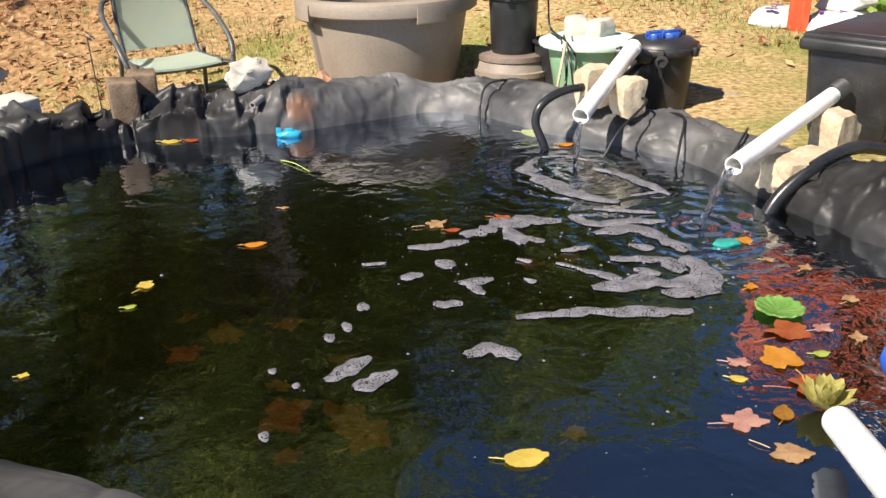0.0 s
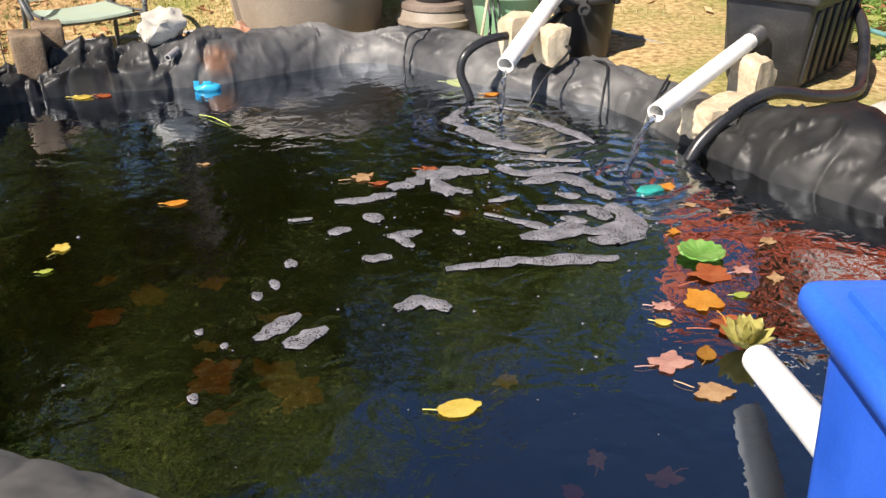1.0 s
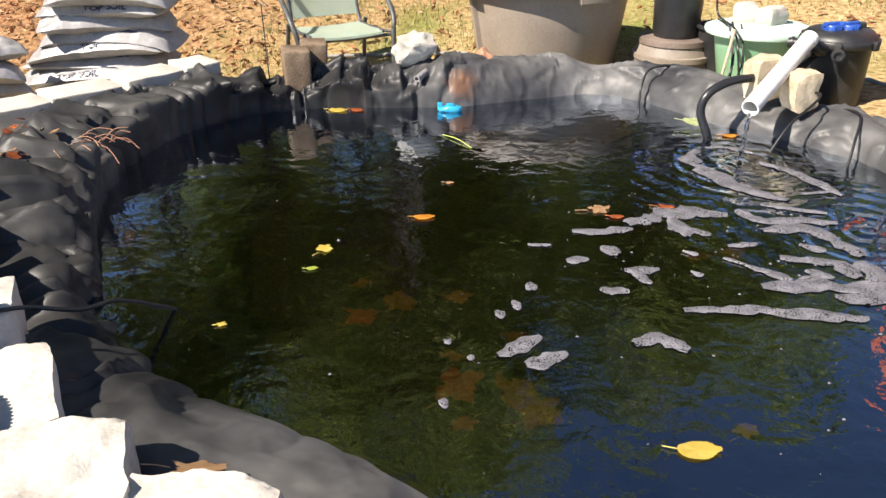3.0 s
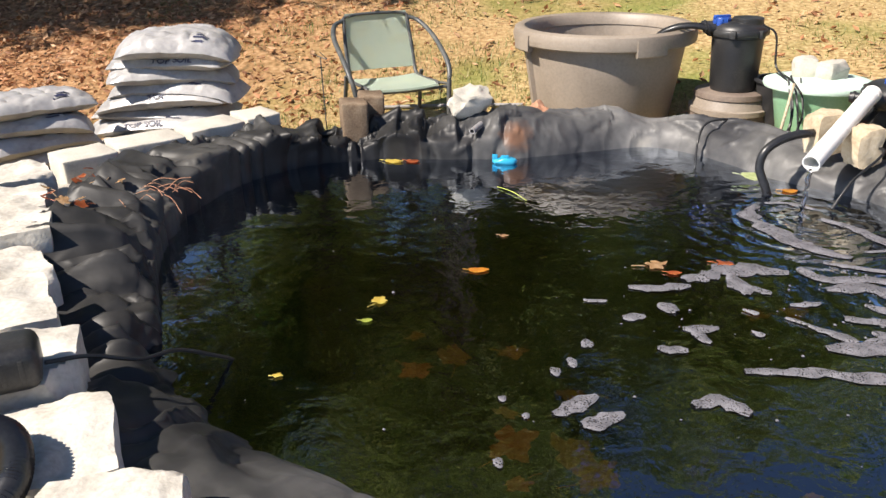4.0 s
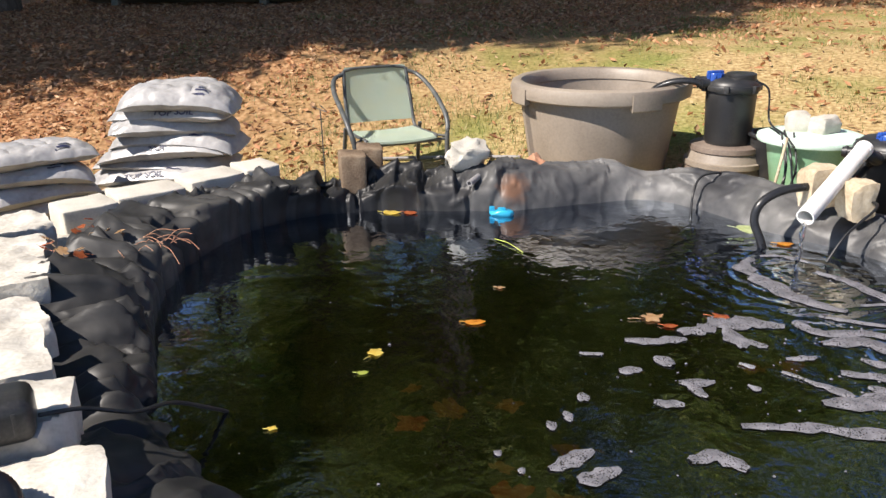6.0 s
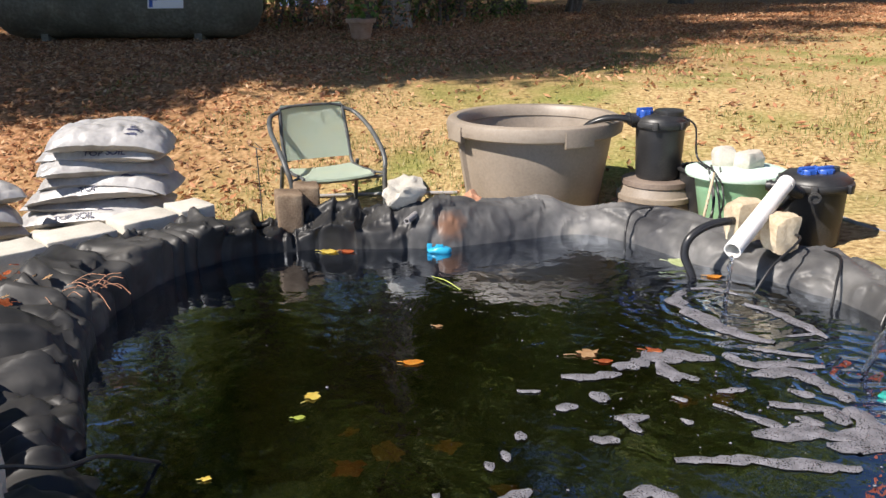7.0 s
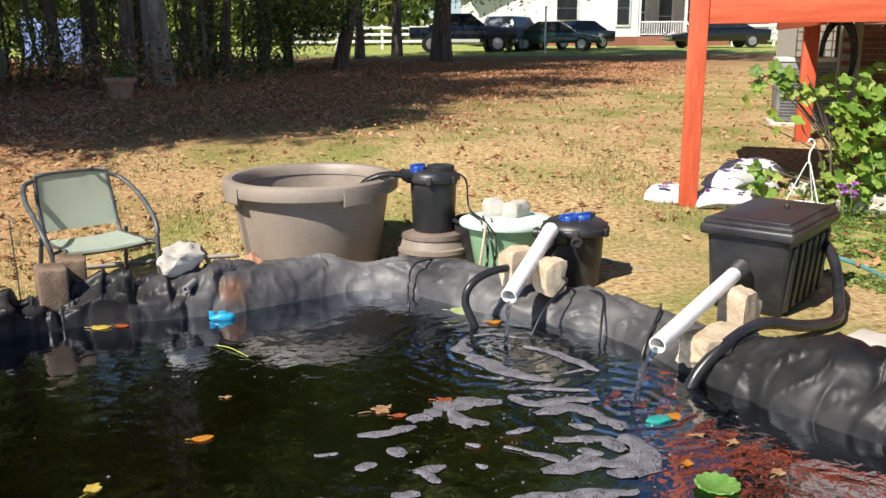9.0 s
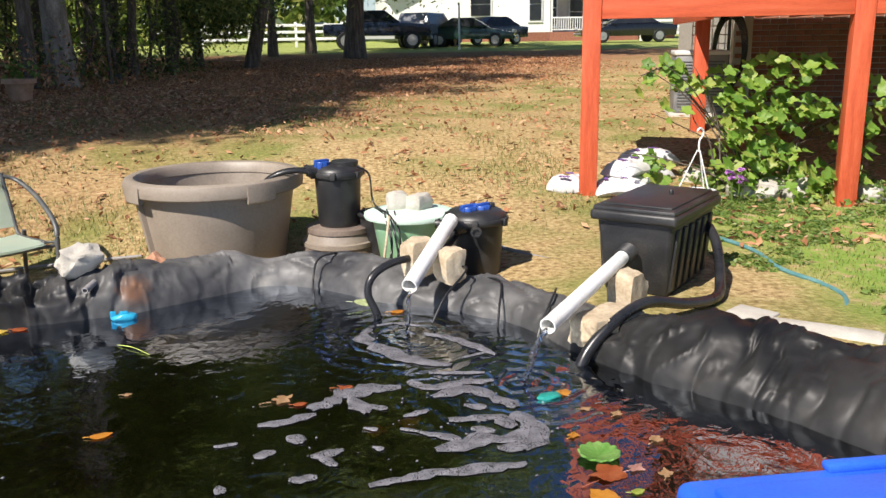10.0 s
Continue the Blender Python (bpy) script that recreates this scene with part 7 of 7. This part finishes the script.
def floating():
    leaves = [("oval", "leaf_yellow", 0.57, 2.49, 0.075, 10, "large yellow leaf floating on the pond"), ("oval", "leaf_orange", -0.36, 3.66, 0.055, 15, "orange oval leaf floating on the pond"),
              ("maple", "leaf_yellow", -0.63, 3.33, 0.06, 80, "yellow and orange star leaf floating on the pond"), ("oval", "leaf_green", -0.62, 3.18, 0.03, 20, "small lime green leaf floating on the pond"),
              ("maple", "leaf_tan", 0.27, 3.86, 0.085, 30, "tan lobed leaf floating on the pond"), ("oval", "leaf_red", 0.34, 3.80, 0.04, 5, "small rust leaf floating on the pond"),
              ("maple", "leaf_red", 1.32, 3.08, 0.12, 40, "wet red leaf floating beside the lily pad"), ("maple", "leaf_orange", 1.26, 2.93, 0.11, 110, "wet orange leaf floating in a cluster"),
              ("maple", "leaf_red", 1.30, 2.80, 0.12, 10, "wet orange-red leaf floating in a cluster"), ("oval", "leaf_green", 1.37, 2.96, 0.035, 10, "narrow green leaf floating in a cluster"),
              ("ragged", "leaf_pink", 1.14, 2.91, 0.05, 0, "small pinkish leaf floating in a cluster"), ("oval", "leaf_yellow", 1.12, 2.83, 0.035, -10, "pale cream leaf floating in a cluster"),
              ("ragged", "leaf_pink", 1.09, 2.65, 0.085, 20, "spotted pink leaf floating in a cluster"), ("oval", "leaf_gold", 1.19, 2.68, 0.05, 70, "golden brown leaf floating in a cluster"),
              ("maple", "leaf_tan", 1.16, 2.53, 0.085, -20, "pale torn leaf floating in a cluster"), ("maple", "leaf_orange", 1.36, 3.72, 0.06, 5, "orange leaf drifting below the pipe"),
              ("ragged", "leaf_tan", 1.40, 3.56, 0.035, 5, "small tan leaf floating below the pipe"), ("ragged", "leaf_tan", 1.50, 3.50, 0.04, 50, "small tan leaf floating below the pipe"),
              ("maple", "leaf_tan", 1.56, 3.28, 0.05, 50, "small tan leaf floating near the liner"), ("ragged", "leaf_orange", 1.29, 3.36, 0.04, 50, "small orange leaf floating near the lily pad"),
              ("maple", "leaf_red", 0.52, 3.93, 0.06, 5, "rust leaf half under the foam"), ("ragged", "leaf_pink", 1.42, 3.10, 0.05, 30, "pink leaf fragment near the lily pad"), ("ragged", "leaf_tan", 1.5, 3.05, 0.045, 70, "tan leaf fragment near the lily pad"),
              ("ragged", "leaf_yellow", -0.75, 2.79, 0.025, 30, "scrap of yellow leaf floating on the pond"), ("oval", "leaf_yellow", -1.13, 4.925, 0.075, 5, "yellow leaf at the foot of the liner"), ("oval", "leaf_red", -1.03, 4.945, 0.06, -5, "brown leaf at the foot of the liner"),
              ("oval", "leaf_orange", 0.82, 4.86, 0.055, 5, "orange leaf under the pipe"), ("ragged", "leaf_tan", -0.34, 4.02, 0.03, 5, "small brown leaf floating on the pond"), ("maple", "leaf_yellow", 0.69, 2.62, 0.06, 60, "sunken yellow star leaf just below the surface")]
    for kind, m, x, y, s, a, label in leaves:
        sunk = "sunken" in label
        single("leaf", leaf_shape(kind, s, x * 7 + y), M[m], label, "leaf", rotz(x, y, -0.02 if sunk else 0.005, a), group="floating leaves")
    deep = [("maple", "leaf_orange", -0.12, 3.15, 0.11), ("ragged", "leaf_orange", -0.03, 2.70, 0.16), ("ragged", "leaf_orange", 0.13, 2.72, 0.15), ("maple", "leaf_orange", 0.09, 2.95, 0.10), ("maple", "leaf_gold", -0.46, 3.20, 0.10),
            ("ragged", "leaf_orange", -0.40, 3.02, 0.13), ("maple", "leaf_orange", 0.2, 2.60, 0.12), ("maple", "leaf_orange", -0.3, 3.10, 0.11), ("ragged", "leaf_tan", -0.08, 2.86, 0.10), ("maple", "leaf_orange", 0.02, 2.52, 0.1), ("maple", "leaf_orange", 0.62, 3.62, 0.09), ("maple", "leaf_orange", 0.75, 3.70, 0.09),
            ("ragged", "leaf_tan", 0.86, 2.35, 0.07), ("maple", "leaf_tan", 0.80, 2.27, 0.07), ("maple", "leaf_pink", 1.0, 2.32, 0.08)]
    for i, (kind, m, x, y, s) in enumerate(deep):
        single("sunken_leaf", leaf_shape(kind if i % 2 else "ragged", s * (0.65 + 0.1 * (i % 4)), i * 3.1), M["leaf_red" if i % 4 == 1 else "leaf_gold" if m == "leaf_orange" else m], "amber leaf sunk in the dark water", "leaf", pose(x, y, -0.03 - 0.015 * (i % 3), 8, -6, 67 * i), group="sunken leaves")
    # artificial lily pad with a wavy rim
    bm = bmesh.new()
    n, c = 60, None
    rings = []
    for k, (f, z) in enumerate(((0.0, 0.004), (0.35, 0.006), (0.7, 0.012), (0.92, 0.02), (1.0, 0.016))):
        rings.append([bm.verts.new((0.070 * f * math.cos(2 * math.pi * i / n) * (1 + 0.035 * f * math.cos(13 * 2 * math.pi * i / n)),
                                    0.070 * f * math.sin(2 * math.pi * i / n) * (1 + 0.035 * f * math.cos(13 * 2 * math.pi * i / n)),
                                    z + 0.003 * f * f * math.cos(13 * 2 * math.pi * i / n))) for i in range(n)] if f else [bm.verts.new((0, 0, z))])
    for a, b in zip(rings, rings[1:]):
        for i in range(n):
            q = [a[i % len(a)], b[i], b[(i + 1) % n], a[(i + 1) % len(a)]]
            q = [v for k, v in enumerate(q) if v not in q[:k]]
            bm.faces.new(q)
    bmesh.ops.solidify(bm, geom=bm.faces[:], thickness=0.003)
    single("lily_pad", bm, M["lily"], "bright green plastic lily pad with wavy rim", "lily pad", rotz(1.33, 3.20, 0.002, 20))
    t = thing("lotus_flower", "pale yellow artificial lotus flower floating on leaves", "flower", rotz(1.29, 2.70, 0.0))
    for ring, (cnt, ln, tilt, lift) in enumerate(((9, 0.085, 22, 0.005), (8, 0.075, 42, 0.012), (6, 0.06, 62, 0.02))):
        for k in range(cnt):
            bm = bmesh.new()
            g = []
            for i in range(6):
                f = i / 5
                w = 0.021 * math.sin(math.pi * min(1, 0.12 + 0.88 * f)) ** 0.7
                g.append([bm.verts.new((ln * f, w * s, 0.03 * f * f + 0.35 * w * abs(s))) for s in (-1, 0, 1)])
            for a, b in zip(g, g[1:]):
                for i in range(2):
                    bm.faces.new([a[i], b[i], b[i + 1], a[i + 1]])
            bmesh.ops.solidify(bm, geom=bm.faces[:], thickness=0.0015)
            bmesh.ops.transform(bm, matrix=pose(0, 0, lift, 0, 0, 360 * (k + ring * 0.5) / cnt) @ pose(0, 0, 0, 0, -tilt, 0), verts=bm.verts)
            part("petal", bm, M["lotus"], t)
    # blue toy fish at the far edge
    t = thing("toy_fish", "bright blue plastic fish floating at the edge", "toy", rotz(-0.55, 5.02, 0.012, 8))
    bm = bmesh.new()
    rock(bm, (0.105, 0.045, 0.045), 3, 0.03, 3, boxy=0.15)
    part("body", bm, M["toy_blue"], t)
    for at, s in (((-0.052, 0, 0.014), (0.028, 0.007, 0.045)), ((0.0, 0, 0.022), (0.04, 0.007, 0.02))):
        bm = bmesh.new()
        box(bm, s, at, 0.003)
        part("fin", bm, M["toy_blue"], t)
    single("lettuce_leaf", leaf_shape("oval", 0.085, 4), M["lettuce"], "pale green lettuce leaf floating by the liner", "leaf", pose(0.66, 4.985, 0.026, 10, 5, 10))
    bm = bmesh.new()
    rock(bm, (0.085, 0.05, 0.025), 5, 0.1, 3, boxy=0.3)
    single("plastic_scrap", bm, M["teal_bit"], "small teal plastic scrap floating on the pond", "scrap", rotz(1.30, 3.70, 0.0, 10))
    bm = bmesh.new()
    tube(bm, smooth_line([(-0.50, 4.62, 0.006), (-0.42, 4.56, 0.01), (-0.33, 4.46, 0.005)]), 0.0018, 5)
    single("twig", bm, M["leaf_green"], "thin green stalk floating on the pond", "twig")
    bm = bmesh.new()
    rng = random.Random(2)
    for k in range(16):
        p = Vector((-1.74 + rng.uniform(-0.1, 0.1), 3.66 + rng.uniform(-0.1, 0.1), 0.20))
        d = Vector((rng.uniform(0.2, 1), rng.uniform(-0.6, 0.4), rng.uniform(-0.3, 0.25))) * 0.17
        tube(bm, smooth_line([p, p + d * 0.5 + Vector((0, 0, 0.02)), p + d], 4), 0.0016, 4)
    single("dry_twigs", bm, M["red_rock"], "bunch of dry reddish twigs on the liner", "twigs", kind="stuff")
    for i in range(14):
        x, y = -1.98 + rng.uniform(-0.16, 0.14), 3.62 + rng.uniform(-0.22, 0.2)
        single("leaf", leaf_shape("maple", rng.uniform(0.035, 0.06), i), M["leaf_red" if i % 2 else "leaf_tan"], "dry brown leaf caught between liner and stones", "leaf", pose(x, y, 0.235, rng.uniform(-30, 30), rng.uniform(-30, 30), 50 * i), group="dry leaves on the liner")
    single("leaf", leaf_shape("maple", 0.10, 3), M["leaf_tan"], "large dry tan leaf lying on the liner", "leaf", pose(-0.42, 2.04, 0.155, -20, 12, 25), group="dry leaves on the liner")


def foam():
    rng = random.Random(6)

    def patch(points, width, seed):
        pts = [Vector((*p, 0)) for p in points]
        if len(pts) == 1:
            pts = [pts[0] - Vector((width * 0.6, 0.01, 0)), pts[0] + Vector((width * 0.6, 0.0, 0))]
        line = smooth_line(pts, max(5, int(40 * sum((b - a).length for a, b in zip(pts, pts[1:])) / len(pts))))
        bm = bmesh.new()
        rows, n = [], len(line)
        for i, p in enumerate(line):
            d = (line[min(i + 1, n - 1)] - line[max(i - 1, 0)]).normalized()
            s = Vector((-d.y, d.x, 0))
            f = i / (n - 1)
            w = 1.05 * width * (math.sin(math.pi * min(1, max(0, 0.04 + 0.92 * f))) ** 0.45)
            row = []
            for k in range(7):
                q = k / 3 - 1
                e = 1 + 0.9 * noise.noise(p * 9 + Vector((seed, 2 * (q > 0), 0))) + 0.8 * noise.noise(p * 26 + Vector((0, seed, q > 0)))
                row.append(bm.verts.new(p + s * q * w * max(0.15, e) + Vector((0, 0, 0.0035 + 0.005 * (1 - q * q)))))
            rows.append(row)
        for a, b in zip(rows, rows[1:]):
            for k in range(6):
                bm.faces.new([a[k], a[k + 1], b[k + 1], b[k]])
        single("foam_patch", bm, M["foam"], "patch of grey-white bubbly foam on the pond", "foam", group="foam patches")

    strokes = [
        ([(0.56, 3.14), (0.70, 3.17), (0.83, 3.19), (0.99, 3.19), (1.08, 3.20)], 0.028), ([(0.10, 3.20)], 0.03), ([(0.07, 3.08)], 0.022), ([(0.03, 3.02)], 0.024), ([(0.31, 3.22), (0.40, 3.23)], 0.026),
        ([(0.19, 3.40), (0.26, 3.43)], 0.022), ([(0.05, 3.50), (0.13, 3.51)], 0.014), ([(0.38, 3.37), (0.43, 3.38), (0.49, 3.40)], 0.02), ([(0.59, 3.40), (0.63, 3.38)], 0.014),
        ([(0.42, 2.92), (0.49, 2.96), (0.57, 2.92)], 0.03)]
    more = [
        ([(0.38, 3.74), (0.45, 3.80), (0.53, 3.86), (0.64, 3.90), (0.74, 3.90)], 0.045), ([(0.06, 2.79), (0.11, 2.84), (0.16, 2.91)], 0.028), ([(0.14, 2.76), (0.19, 2.79), (0.24, 2.84)], 0.028),
        ([(-0.01, 2.77)], 0.015), ([(-0.04, 2.56)], 0.018), ([(1.01, 3.32), (1.11, 3.31)], 0.028), ([(0.57, 3.75), (0.67, 3.70)], 0.022), ([(-0.09, 2.84)], 0.016), ([(0.41, 3.36), (0.47, 3.29)], 0.018)]
    falls = [
        ([(0.66, 4.62), (0.63, 4.52), (0.67, 4.37), (0.77, 4.22), (0.88, 4.14), (0.98, 4.09)], 0.04), ([(0.92, 4.51), (1.02, 4.42), (1.13, 4.28), (1.19, 4.17)], 0.026), ([(0.70, 4.66), (0.80, 4.68), (0.90, 4.62)], 0.015),
        ([(0.54, 3.84), (0.59, 3.67)], 0.03), ([(0.19, 3.64), (0.29, 3.66), (0.40, 3.70)], 0.026), ([(0.30, 3.53), (0.36, 3.48)], 0.022), ([(0.78, 3.95), (0.86, 3.87), (0.98, 3.89), (1.12, 3.90)], 0.03)]
    swirl = [
        ([(0.85, 3.78), (1.0, 3.82), (1.10, 3.72), (1.15, 3.62)], 0.035), ([(0.88, 3.56), (1.04, 3.56), (1.11, 3.46)], 0.035), ([(0.80, 3.34), (0.94, 3.38), (1.10, 3.36)], 0.045), ([(1.14, 3.58), (1.16, 3.44), (1.10, 3.28)], 0.05),
        ([(0.70, 3.52), (0.80, 3.46), (0.90, 3.40)], 0.022), ([(0.87, 4.02), (0.98, 4.00), (1.10, 3.98)], 0.016), ([(0.72, 3.62), (0.82, 3.66)], 0.018), ([(0.96, 3.68), (1.04, 3.64)], 0.022), ([(1.03, 4.16), (1.15, 4.21)], 0.014), ([(0.57, 3.55), (0.62, 3.53)], 0.016), ([(0.95, 3.48), (1.03, 3.44)], 0.02)]
    for i, (pts, w) in enumerate(strokes + more + falls + swirl):
        patch(pts, w, i * 2.7)
    # single bubbles and crumbs of foam
    nr = np.random.default_rng(12)
    v, f = [], []
    for k in range(190):
        if k < 140:
            x, y = 0.85 + nr.normal() * 0.35, 3.5 + nr.normal() * 0.45
        else:
            x, y = nr.uniform(-1.2, 1.4), nr.uniform(2.3, 4.6)
        if not in_pond(x, y):
            continue
        r, b = 0.0018 + 0.005 * nr.random() ** 3, len(v)
        m = 7
        v.append((x, y, 0.003 + r * 0.7))
        v += [(x + r * math.cos(2 * math.pi * i / m), y + r * math.sin(2 * math.pi * i / m), 0.0025) for i in range(m)]
        f += [(b, b + 1 + i, b + 1 + (i + 1) % m) for i in range(m)]
    me = bpy.data.meshes.new("foam_crumbs")
    me.from_pydata(v, [], f)
    me.materials.append(M["foam"])
    tagged(new("foam_crumbs", me), "tiny bubbles and crumbs of foam on the water", "foam", kind="stuff")


east_garden()
far_house()
vehicles()
far_fence()
wood()
wood_things()
hanging_branch()
floating()
foam()
litter()
deck()
house()
